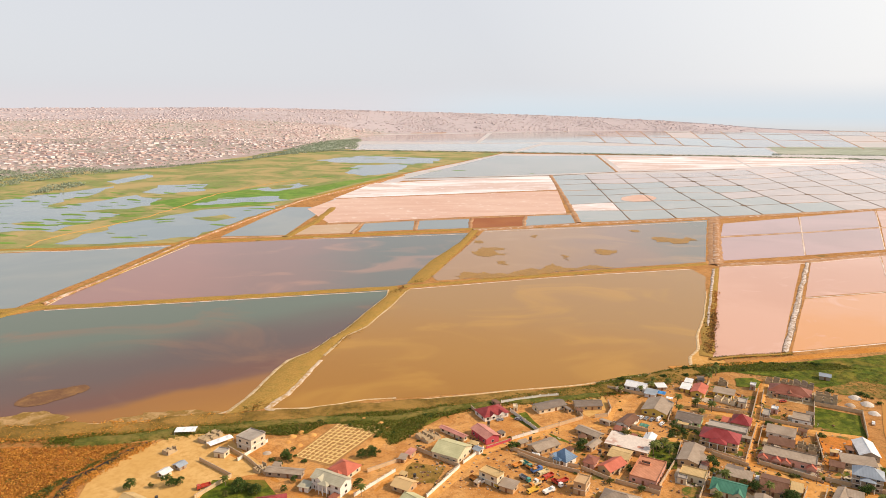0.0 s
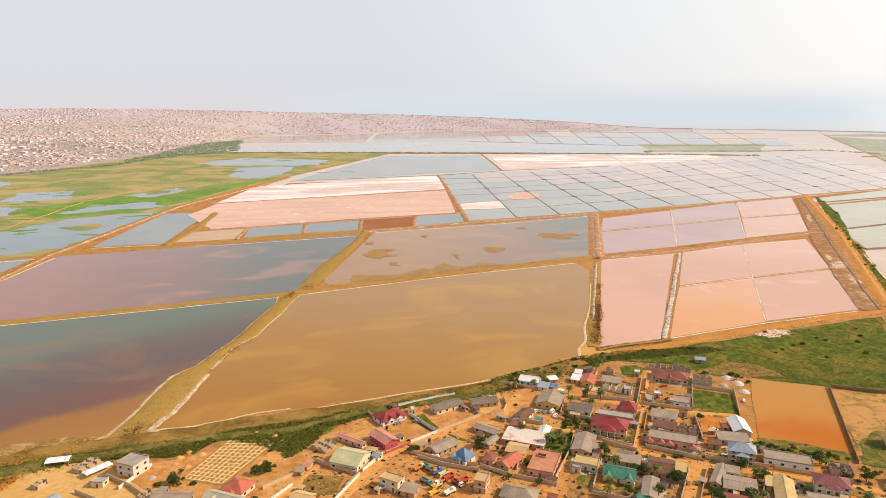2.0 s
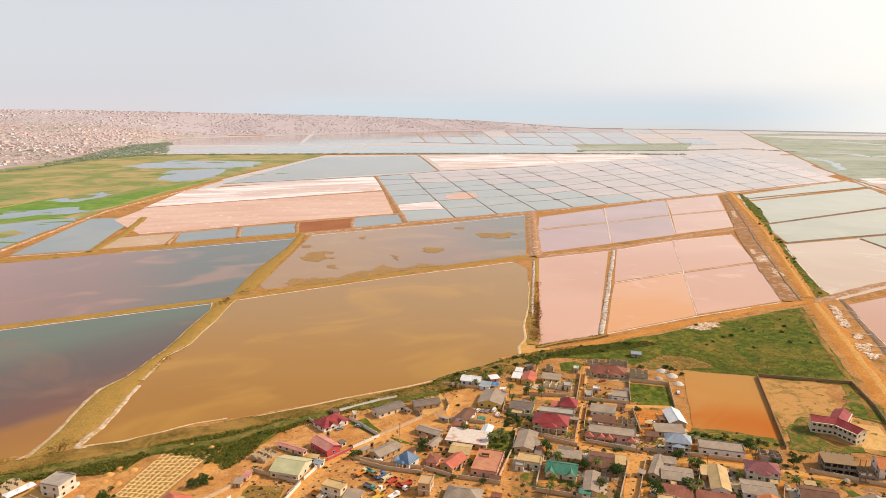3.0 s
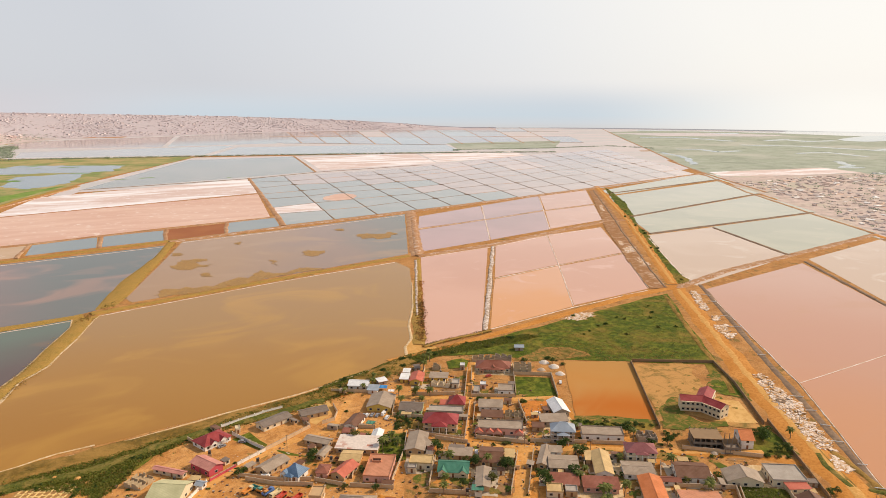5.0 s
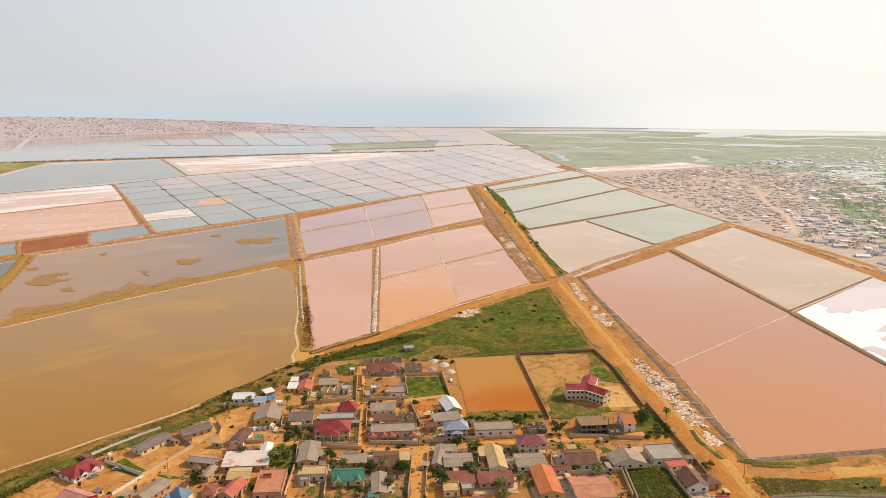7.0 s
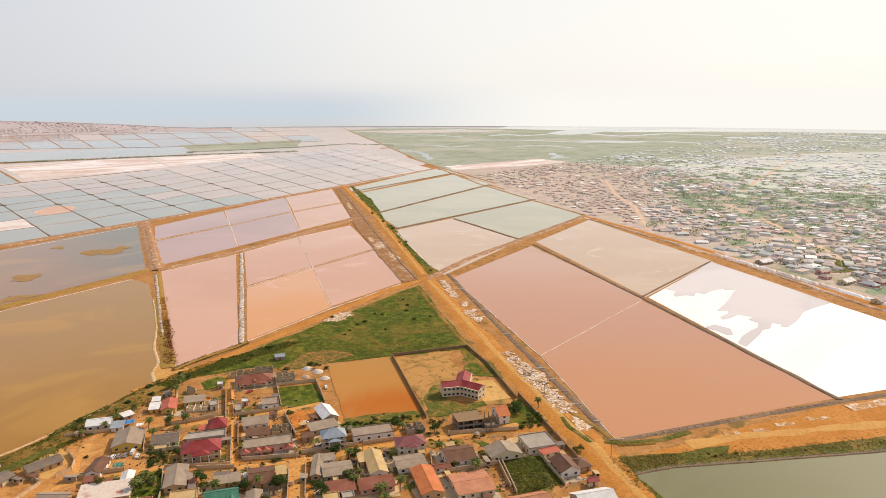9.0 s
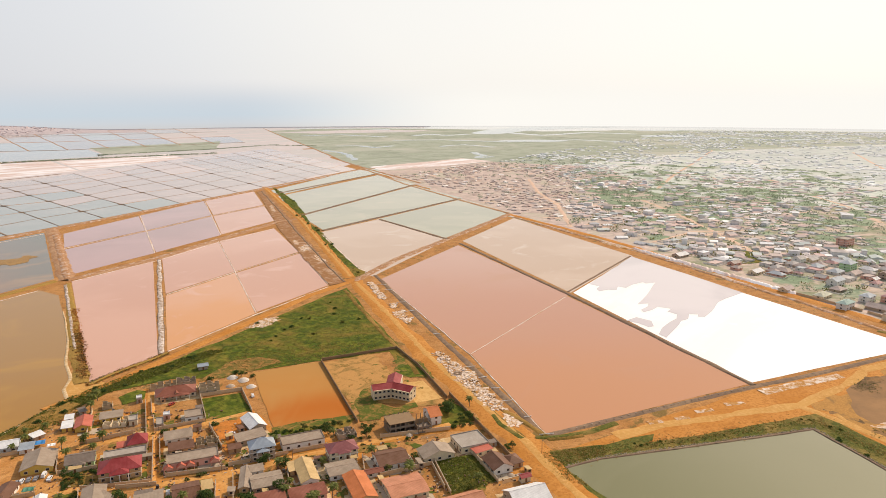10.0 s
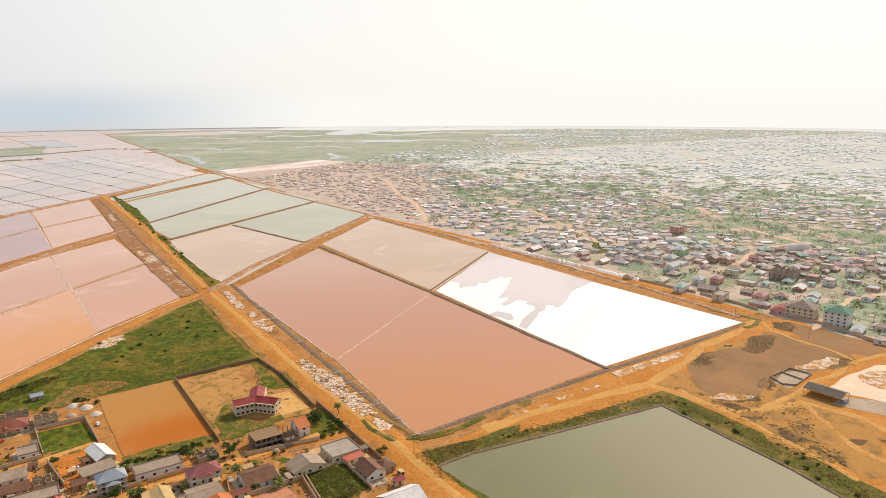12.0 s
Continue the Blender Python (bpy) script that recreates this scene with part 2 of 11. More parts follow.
W_ORANGE = zoned("orange_brown_brine", (0.35, 1.0), 280, 600, ((0.0, (0.285, 0.129, 0.0187)), (0.35, (0.32, 0.153, 0.0229)), (0.6, (0.335, 0.169, 0.0281)), (1.0, (0.325, 0.181, 0.051))), 60, (0.46, 0.245, 0.0382))
W_DARK = zoned("dark_purple_brine", (-0.52, 0.86), 366, 611, ((0.0, (0.35, 0.165, 0.03)), (0.20, (0.29, 0.13, 0.028)), (0.27, (0.15, 0.072, 0.05)), (0.5, (0.112, 0.078, 0.068)), (0.8, (0.112, 0.138, 0.104))), 50, (0.22, 0.12, 0.07))
W_PURPLE = zoned("grey_purple_brine", (1.0, 0.15), -187, 70, ((0.0, (0.295, 0.16, 0.14)), (0.45, (0.235, 0.145, 0.128)), (1.0, (0.125, 0.135, 0.122))), 90, (0.38, 0.21, 0.15))
# Greyer towards +x: mirrored sky is put into the brine's colour.
W_SHALLOW = zoned("shallow_brine_over_mud", (1.0, -0.2), -70, 222, ((0.0, (0.34, 0.20, 0.095)), (0.4, (0.265, 0.172, 0.12)), (0.75, (0.175, 0.155, 0.122)), (1.0, (0.145, 0.147, 0.113))), 140, (0.38, 0.235, 0.12))
W_GREY = water("grey_green_brine", (0.27, 0.275, 0.235), (0.325, 0.315, 0.27), (0.37, 0.34, 0.29), 0.006, spec=0.3)
W_BLUE = water("slate_blue_water", (0.19, 0.225, 0.225), (0.235, 0.255, 0.24), None, 0.006, spec=0.3)
W_MARSH = water("marsh_pool_water", (0.17, 0.225, 0.245), (0.21, 0.255, 0.26), None, 0.01, spec=0.35)
W_PINK = water("pink_brine", (0.53, 0.28, 0.185), (0.575, 0.32, 0.22), (0.62, 0.375, 0.285), 0.006, spec=0.35)
W_MAUVE = water("mauve_brine", (0.375, 0.24, 0.225), (0.435, 0.275, 0.26), None, 0.006, spec=0.3)
W_ROSE = zoned("rose_brown_brine", (0.76, 0.65), 400, 800, ((0.0, (0.50, 0.245, 0.125)), (0.45, (0.47, 0.245, 0.162)), (1.0, (0.50, 0.30, 0.225))), 70, (0.47, 0.255, 0.16))
W_SALMON = water("orange_salmon_brine", (0.60, 0.28, 0.10), (0.60, 0.31, 0.16), (0.64, 0.38, 0.28), 0.008, spec=0.3)
W_BUFF = water("buff_brine", (0.49, 0.345, 0.24), (0.53, 0.385, 0.28), (0.58, 0.46, 0.36), 0.008, spec=0.3)
W_SAGE = water("sage_green_brine", (0.35, 0.345, 0.245), (0.40, 0.385, 0.275), (0.44, 0.405, 0.29), 0.008, spec=0.3)
# Lifted, greyer base colours stand in for the sky mirrored in the water.
W_OLIVE = zoned("olive_reservoir_water", (0.85, -0.53), 165, 375, ((0.0, (0.185, 0.178, 0.085)), (0.5, (0.235, 0.22, 0.125)), (1.0, (0.30, 0.27, 0.185))), 40, (0.25, 0.23, 0.13), 0.07, 0.5)
W_BROWN = water("red_brown_mud_water", (0.29, 0.10, 0.035), (0.34, 0.13, 0.045), None, 0.01, rough=0.6, spec=0.15)
W_THIN = water("thin_pinkish_brine_over_salt", (0.58, 0.525, 0.54), (0.66, 0.60, 0.61), None, 0.01)
CLEARED = earth("bright_cleared_sand", (0.55, 0.325, 0.105), (0.64, 0.40, 0.155), (0.50, 0.28, 0.085), 0.025, 0.3, relief=0.1)
W_PAN = water("blue_grey_pan_brine", (0.285, 0.31, 0.29), (0.33, 0.34, 0.315), (0.38, 0.36, 0.33), 0.008, spec=0.3)
W_PANROSE = water("pinkish_pan_brine", (0.42, 0.335, 0.295), (0.48, 0.375, 0.33), (0.53, 0.42, 0.37), 0.008, spec=0.3)
W_PEACH = water("pale_peach_pan_brine", (0.56, 0.405, 0.335), (0.61, 0.455, 0.385), (0.68, 0.57, 0.51), 0.010, spec=0.3)
TRACK = earth("pale_trodden_sand", (0.54, 0.295, 0.085), (0.48, 0.245, 0.065), (0.60, 0.35, 0.125), 0.05, 0.5, relief=0.15)
SCRUB = grass("dark_salt_scrub", (0.167, 0.095, 0.0475), (0.227, 0.138, 0.0665), (0.0918, 0.0665, 0.0285), (0.292, 0.162, 0.0665), 0.05, 0.5, 0.55)
BEACH = earth("pale_shore_sand", (0.56, 0.40, 0.22), (0.46, 0.30, 0.14), (0.64, 0.52, 0.36), 0.08, 0.5)
W_CREEK = water("black_creek_water", (0.022, 0.018, 0.016), (0.03, 0.026, 0.022), None, 0.05, rough=0.3, spec=0.15)
SALT_WHITE = salt("white_salt_crust", (0.808, 0.772, 0.774), (0.602, 0.446, 0.387), (0.827, 0.8, 0.813))
SALT_PURE = salt("fresh_white_salt", (0.88, 0.87, 0.86), (0.84, 0.81, 0.79), (0.89, 0.88, 0.87))
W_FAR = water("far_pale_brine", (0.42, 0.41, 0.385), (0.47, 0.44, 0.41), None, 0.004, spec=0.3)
SALT_PINK = salt("pink_salt_crust", (0.59, 0.365, 0.275), (0.65, 0.445, 0.35), (0.74, 0.62, 0.55))
SALT_BUFF = salt("buff_salt_flat", (0.52, 0.37, 0.25), (0.46, 0.31, 0.19), (0.62, 0.52, 0.42))
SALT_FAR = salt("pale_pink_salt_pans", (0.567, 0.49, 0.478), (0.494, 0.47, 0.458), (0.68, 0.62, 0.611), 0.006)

# Brown is lightened here to imitate haze over the hut quarter.
SETTLEMENT = grass("brown_ground_between_huts", (0.525, 0.417, 0.368), (0.638, 0.51, 0.455), (0.401, 0.33, 0.29), (0.457, 0.423, 0.329), 0.010, 0.07, 0.57)
VERGE_GREEN = grass("olive_reed_verge", (0.105, 0.115, 0.02), (0.185, 0.155, 0.033), (0.05, 0.066, 0.012), (0.28, 0.19, 0.055), 0.05, 0.5, 0.55)
SCHOOL_SAND = strewn("sandy_yard_with_dry_weeds", (0.204, 0.145, 0.041), (0.494, 0.264, 0.0861), 0.40, 0.09)
SCRUB_SAND = strewn("sand_with_low_salt_scrub", (0.47, 0.245, 0.07), (0.20, 0.13, 0.06), 0.56, 0.06)
PALE_LANE = earth("pale_dusty_lane", (0.62, 0.44, 0.33), (0.68, 0.51, 0.40), (0.55, 0.37, 0.26), 0.05, 0.5)
SHORE = strewn("straw_and_sand_of_the_shore", (0.27, 0.16, 0.042), (0.47, 0.30, 0.14), 0.52, 0.12)
WET_BAR = strewn("wet_brown_mud_bar", (0.19, 0.10, 0.055), (0.27, 0.15, 0.065), 0.52, 0.10)

# ---- building blocks ----
from mathutils.geometry import tessellate_polygon


def link(name, bm, mat, parent=None, smooth=False):
    me = bpy.data.meshes.new(name)
    bm.to_mesh(me)
    bm.free()
    me.materials.append(mat)
    if smooth:
        me.shade_smooth()
    ob = new(name, me)
    ob.parent = parent
    return ob


def part(name, bm, mat, parent, label=""):
    return tagged(link(name, bm, mat, parent), label)


def dense(points, step, closed):
    """The outline with a point about every `step` metres."""
    out, n = [], len(points)
    for i in range(n if closed else n - 1):
        a, b = Vector(points[i]), Vector(points[(i + 1) % n])
        k = max(1, int((b - a).length / step))
        out += [a.lerp(b, j / k) for j in range(k)]
    return out if closed else out + [Vector(points[-1])]


def wander(p, amount, size):
    v = noise.noise_vector(Vector((p.x / size, p.y / size, 3.7)))
    w = noise.noise_vector(Vector((p.x / size * 3.1, p.y / size * 3.1, 8.2))) * 0.45
    return Vector((p.x + (v.x + w.x) * amount, p.y + (v.y + w.y) * amount))


def sheet(name, corners, z, mat, label="", category="", rough=1.0, step=12.0, kind="structure", group=""):
    """A flat piece of ground or water with a slightly wandering outline."""
    pts = [wander(p, rough, step * 2.5) for p in dense(corners, step, True)]
    me = bpy.data.meshes.new(name)
    tris = tessellate_polygon([[(p.x, p.y, 0) for p in pts]])
    def up(t):
        a, b, c = (pts[k] for k in t)
        return t if (b - a).x * (c - a).y - (b - a).y * (c - a).x > 0 else (t[0], t[2], t[1])
    me.from_pydata([(p.x, p.y, z) for p in pts], [], [up(t) for t in tris])
    me.materials.append(mat)
    return tagged(new(name, me), label, category, group, kind)


def strip(name, line, widths, heights, mat, label="", category="", step=7.0, rough=1.0, base=0.0, kind="structure", group="", parent=None):
    """A bank, road or verge along a line: a rounded ridge of that width and height, uneven along its way."""
    bm = bmesh.new()
    pts = [wander(p, rough, 30) for p in dense(line, step, False)]
    rows, n = [], len(pts)
    w0, w1 = widths if isinstance(widths, tuple) else (widths, widths)
    for i, p in enumerate(pts):
        d = (pts[min(i + 1, n - 1)] - pts[max(i - 1, 0)]).normalized()
        side = Vector((-d.y, d.x))
        w = (w0 + (w1 - w0) * i / max(1, n - 1)) * (1 + 0.28 * noise.noise(Vector((p.x / 17, p.y / 17, 1.0))))
        h = heights * (1 + 0.35 * noise.noise(Vector((p.x / 11, p.y / 11, 5.0))))
        row = []
        for s, k in ((-0.5, 0), (-0.32, 0.8), (-0.12, 1.0), (0.12, 1.0), (0.32, 0.8), (0.5, 0)):
            j = 0.10 * w * noise.noise(Vector((p.x / 6 + s * 9, p.y / 6, s * 7)))
            q = p + side * (s * w + j)
            row.append(bm.verts.new((q.x, q.y, base + h * k - (0.1 if k == 0 else 0))))
        rows.append(row)
    for a, b in zip(rows, rows[1:]):
        for u in range(5):
            bm.faces.new((a[u], a[u + 1], b[u + 1], b[u])).smooth = True
    bmesh.ops.recalc_face_normals(bm, faces=bm.faces[:])
    return tagged(link(name, bm, mat, parent), label, category, group, kind)


TOWN_EDGE = sorted((math.atan2(x, y), math.hypot(x, y)) for x, y in [(-1292, 1321), (-1097, 1562), (-1062, 1648), (-895, 1777), (-744, 1875), (-634, 2254), (-563, 2613), (-472, 3151), (-455, 3450), (-390, 3600), (-270, 3800), (250, 3960), (880, 4130), (1580, 4155)])
SKYLINE = [(-0.60, 124), (-0.30, 126), (-0.20, 117), (-0.12, 107), (-0.05, 98), (0.06, 86), (0.13, 78), (0.20, 66), (0.30, 47), (0.36, 30), (0.42, 9), (0.46, 0)]


def between(table, a):
    for (a0, r0), (a1, r1) in zip(table, table[1:]):
        if a0 <= a <= a1:
            return r0 + (r1 - r0) * (a - a0) / (a1 - a0)
    return table[0][1] if a < table[0][0] else table[-1][1]


def town_edge(a):
    """How far off the far town begins, in the direction a."""
    return between(TOWN_EDGE, a)


def hill(x, y):
    """The land behind the far town rises slowly away from the coast."""
    r, a = min(4800, math.hypot(x, y)), math.atan2(x, y)
    edge = town_edge(a)
    return between(SKYLINE, a) * min(1, max(0, (r - edge) / (4760 - edge))) ** 1.1


# ---- the land ----
def make_ground():
    bm = bmesh.new()
    rings = [0, 120, 300, 600, 1000, 1400, 1600, 1800, 2000, 2200, 2400, 2600, 2900, 3200, 3500, 3800, 4100, 4340, 4500, 4700, 4980]
    prev, n = None, 180
    for r in rings:
        ring = []
        for i in range(n if r else 1):
            a = 2 * math.pi * i / n
            x, y = r * math.sin(a), r * math.cos(a)
            ring.append(bm.verts.new((x, y, max(0.0, hill(x, y) - 16.0))))
        if prev:
            for i in range(n):
                j = (i + 1) % n
                if len(prev) == 1:
                    bm.faces.new((prev[0], ring[j], ring[i]))
                else:
                    bm.faces.new((prev[i], prev[j], ring[j], ring[i]))
        prev = ring
    bmesh.ops.recalc_face_normals(bm, faces=bm.faces[:])
    if next(iter(bm.faces)).normal.z < 0:
        bmesh.ops.reverse_faces(bm, faces=bm.faces[:])
    return tagged(link("ground", bm, SOIL), "bare sandy ochre soil of the coastal plain", "ground", kind="structure")


make_ground()


def make_town_rise(start, end, mat, label):
    """Ground under the far town, on the rise behind the marsh, paled for haze."""
    bm = bmesh.new()
    cols = []
    for i in range(201):
        a = radians(-75 + 104 * i / 200)
        near = max(start, town_edge(a) - 50 + 25 * noise.noise(Vector((i * 0.7, 0, 0))))
        far = max(near, end)
        col = []
        for j in range(25):
            r = near + (far - near) * j / 24
            x, y = r * math.sin(a), r * math.cos(a)
            col.append(bm.verts.new((x, y, hill(x, y) + 0.5 * min(1, j) + 0.045)))
        cols.append(col)
    for p, q in zip(cols, cols[1:]):
        for j in range(24):
            bm.faces.new((p[j], q[j], q[j + 1], p[j + 1]))
    bmesh.ops.recalc_face_normals(bm, faces=bm.faces[:])
    bmesh.ops.remove_doubles(bm, verts=bm.verts[:], dist=0.01)
    return tagged(link("town_rise", bm, mat), label, "ground", kind="structure")


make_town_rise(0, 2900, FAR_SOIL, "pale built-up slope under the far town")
make_town_rise(2900, 3800, FAR_HAZED, "haze-paled slope under the far town")
make_town_rise(3800, 4975, FAR_HAZIEST, "haze-whitened slope behind the far town")


LAYER = [0]


def lift(z):
    """Each sheet lies a little above the one before, so that no two share a plane."""
    LAYER[0] += 1
    return z if z > 0.3 else 0.02 + LAYER[0] * 0.0008


def soft(poly, times=2):
    """Cuts the corners of an outline, so that it runs in curves."""
    for _ in range(times):
        out = []
        for p, q in zip(poly, poly[1:] + poly[:1]):
            out += [(p[0] * 0.75 + q[0] * 0.25, p[1] * 0.75 + q[1] * 0.25), (p[0] * 0.25 + q[0] * 0.75, p[1] * 0.25 + q[1] * 0.75)]
        poly = out
    return poly


def grow(poly, m):
    """The outline moved outwards by m metres."""
    turn = sum(p[0] * q[1] - q[0] * p[1] for p, q in zip(poly, poly[1:] + poly[:1]))
    out, n = [], len(poly)
    for i, p in enumerate(poly):
        a, b = Vector(poly[i - 1]), Vector(poly[(i + 1) % n])
        u, v = (Vector(p) - a).normalized(), (b - Vector(p)).normalized()
        k = Vector((u.y + v.y, -u.x - v.x))
        k = k / max(0.6, k.length_squared / 2) * (m if turn > 0 else -m)
        out.append((p[0] + k.x, p[1] + k.y))
    return out


def pond(corners, mat, label, z=0.12, rough=0.8, step=14.0, name="salt_pond", group="evaporation ponds"):
    return sheet(name, corners, lift(z), mat, label, "pond", rough, step, "structure", group)


def land(name, corners, mat, label, z=0.05, rough=3.0, step=14.0, kind="structure"):
    return sheet(name, corners, lift(z), mat, label, "ground", rough, step, kind)


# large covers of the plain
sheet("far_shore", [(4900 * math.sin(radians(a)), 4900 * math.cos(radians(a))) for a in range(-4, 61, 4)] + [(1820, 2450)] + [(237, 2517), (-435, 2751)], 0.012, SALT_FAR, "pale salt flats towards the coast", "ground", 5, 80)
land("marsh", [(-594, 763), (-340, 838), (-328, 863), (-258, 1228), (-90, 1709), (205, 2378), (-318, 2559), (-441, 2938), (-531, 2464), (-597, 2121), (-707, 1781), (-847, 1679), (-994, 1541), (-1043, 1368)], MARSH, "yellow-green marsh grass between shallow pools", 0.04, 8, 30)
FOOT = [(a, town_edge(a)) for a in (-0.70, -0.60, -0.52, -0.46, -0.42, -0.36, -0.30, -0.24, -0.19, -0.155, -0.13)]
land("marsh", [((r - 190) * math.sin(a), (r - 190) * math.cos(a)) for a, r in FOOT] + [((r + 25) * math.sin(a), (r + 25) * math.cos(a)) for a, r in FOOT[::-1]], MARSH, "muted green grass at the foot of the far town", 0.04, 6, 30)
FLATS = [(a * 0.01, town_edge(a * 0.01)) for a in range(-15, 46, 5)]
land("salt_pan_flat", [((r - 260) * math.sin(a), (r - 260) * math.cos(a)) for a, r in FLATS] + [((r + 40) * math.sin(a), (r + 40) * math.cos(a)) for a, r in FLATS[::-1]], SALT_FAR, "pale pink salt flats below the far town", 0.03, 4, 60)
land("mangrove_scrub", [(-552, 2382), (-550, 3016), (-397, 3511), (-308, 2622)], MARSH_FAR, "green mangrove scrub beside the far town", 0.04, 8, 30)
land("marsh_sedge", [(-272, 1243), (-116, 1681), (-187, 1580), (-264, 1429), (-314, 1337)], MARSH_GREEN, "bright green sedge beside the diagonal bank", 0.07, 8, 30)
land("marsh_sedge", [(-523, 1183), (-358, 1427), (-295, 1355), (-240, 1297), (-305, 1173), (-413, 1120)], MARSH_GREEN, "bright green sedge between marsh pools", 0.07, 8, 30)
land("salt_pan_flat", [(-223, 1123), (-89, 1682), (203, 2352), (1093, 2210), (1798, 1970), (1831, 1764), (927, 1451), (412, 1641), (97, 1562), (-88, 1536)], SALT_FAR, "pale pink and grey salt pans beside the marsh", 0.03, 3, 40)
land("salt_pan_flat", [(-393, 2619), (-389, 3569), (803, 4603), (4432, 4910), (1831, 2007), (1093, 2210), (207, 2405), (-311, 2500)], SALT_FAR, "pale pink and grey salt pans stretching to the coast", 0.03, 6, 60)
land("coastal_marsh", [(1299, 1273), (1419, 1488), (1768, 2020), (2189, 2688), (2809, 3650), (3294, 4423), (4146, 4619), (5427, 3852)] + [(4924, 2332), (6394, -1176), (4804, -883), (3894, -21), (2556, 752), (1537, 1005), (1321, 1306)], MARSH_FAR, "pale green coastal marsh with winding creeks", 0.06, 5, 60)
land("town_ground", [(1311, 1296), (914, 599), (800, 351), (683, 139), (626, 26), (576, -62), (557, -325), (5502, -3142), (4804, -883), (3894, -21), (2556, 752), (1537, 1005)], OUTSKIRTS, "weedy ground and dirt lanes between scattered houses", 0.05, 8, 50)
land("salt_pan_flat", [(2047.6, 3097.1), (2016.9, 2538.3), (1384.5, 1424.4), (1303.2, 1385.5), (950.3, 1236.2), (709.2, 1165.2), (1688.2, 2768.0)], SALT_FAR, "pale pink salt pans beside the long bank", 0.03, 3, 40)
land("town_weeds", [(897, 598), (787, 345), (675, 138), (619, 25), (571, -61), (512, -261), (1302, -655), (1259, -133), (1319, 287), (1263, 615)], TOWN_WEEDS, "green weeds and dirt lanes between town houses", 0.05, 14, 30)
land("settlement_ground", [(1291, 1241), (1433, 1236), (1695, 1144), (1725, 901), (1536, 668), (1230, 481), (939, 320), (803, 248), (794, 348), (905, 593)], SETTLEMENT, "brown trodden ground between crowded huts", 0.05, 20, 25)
land("town_ground", [(2254, 865), (1977, 422), (1785, 116), (1692, -213), (1969, -1129), (5502, -3142), (4804, -883), (3894, -21)], HAZED_GROUND, "haze-paled ground of the outer town", 0.05, 170, 60)
# Pale strip added to cover the plain's dark outer edge at the horizon.
land("far_coast", [(4976 * math.sin(radians(a)), 4976 * math.cos(radians(a))) for a in range(24, 126, 3)] + [(4560 * math.sin(radians(a)), 4560 * math.cos(radians(a))) for a in range(125, 23, -3)], W_FAR, "pale strip closing the plain along the coast", 0.05, 20, 60)
# East of the real lagoon this sheet stands in for horizon haze.
land("lagoon", [(4950 * math.sin(radians(a)), 4950 * math.cos(radians(a))) for a in range(44, 121, 4)] + [(r * math.sin(radians(a)), r * math.cos(radians(a))) for a, r in ((120, 4500), (110, 4560), (100, 4480), (90, 4600), (82, 4500), (74, 4420), (66, 4300), (60, 4080), (56, 4300), (50, 4500), (44, 4620))], W_FAR, "pale lagoon, drawn on eastwards in place of haze", 0.05, 30, 80)

# ---- ponds, nearest first ----
pond([(-29.5, 632.5), (124.8, 681.4), (264.5, 714.1), (268.7, 680.3), (230.5, 580.7), (193.4, 492.5), (170.1, 441.2), (148.6, 429.1), (84.5, 407.3), (30.1, 395.8), (-28.1, 384.8), (-44.8, 382.3), (-60.7, 376.0), (-79.7, 371.3), (-96.9, 367.5), (-102.2, 370.5), (-101.3, 378.9), (-95.6, 390.9), (-91.9, 406.3), (-87.4, 429.6), (-83.6, 455.5), (-76.6, 483.3), (-73.6, 498.3), (-67.0, 507.6), (-59.7, 521.3), (-53.1, 546.2), (-41.8, 587.3), (-34.5, 620.6), (-29.7, 632.5)], W_ORANGE, "wide orange-brown brine pond behind the village shore")
pond([(-50.9, 628.3), (-51.2, 605.2), (-64.6, 557.1), (-76.1, 510.2), (-84.0, 490.6), (-93.7, 463.2), (-105.4, 446.8), (-109.9, 429.5), (-113.9, 401.8), (-118.6, 381.1), (-122.9, 367.4), (-127.7, 362.3), (-133.7, 365.1), (-168.2, 355.0), (-203.4, 350.0), (-234.2, 354.7), (-283.2, 344.3), (-418.0, 525.9), (-364.2, 541.0), (-341.0, 561.5), (-194.4, 593.2)], W_DARK, "dark purple-brown brine pond with green tint")
pond([(-346.6, 571.3), (-346.5, 612.3), (-332.7, 703.6), (-314.6, 834.9), (-135.6, 880.1), (41.4, 917.5), (-2.4, 727.1), (-27.1, 653.3), (-51.0, 638.5), (-198.4, 606.0)], W_PURPLE, "grey-purple brine pond reflecting the sky")
pond([(58, 934), (224, 972), (398, 1022), (293, 746), (128, 700), (-5, 662), (-11, 678), (10, 754)], W_SHALLOW, "shallow muddy brine pond with sand showing")
pond([(-594, 763), (-445, 797), (-334, 831), (-357, 642), (-367, 568), (-418, 526)], W_BLUE, "blue-grey brine pond beside the diagonal bank")
pond([(-291, 886), (-260, 1141), (-192, 1142), (-202, 1014), (-209, 895)], W_BLUE, "slate blue brine pond")
land("salt_flat", [(-197, 899), (-188, 971), (-117, 986), (-124, 912)], SALT_BUFF, "dry buff salt pan", 0.12, 0.5)
pond([(-114, 986), (-42, 1011), (-41, 937), (-115, 920)], W_BLUE, "small slate blue brine pond")
pond([(-35, 1011), (40, 1027), (36, 951), (-35, 938)], W_BLUE, "small slate blue brine pond")
pond([(46, 1032), (126, 1049), (114, 970), (40, 951)], W_BROWN, "small red-brown muddy pond")
pond([(131, 1054), (202, 1071), (194, 994), (118, 970)], W_BLUE, "small slate blue brine pond")
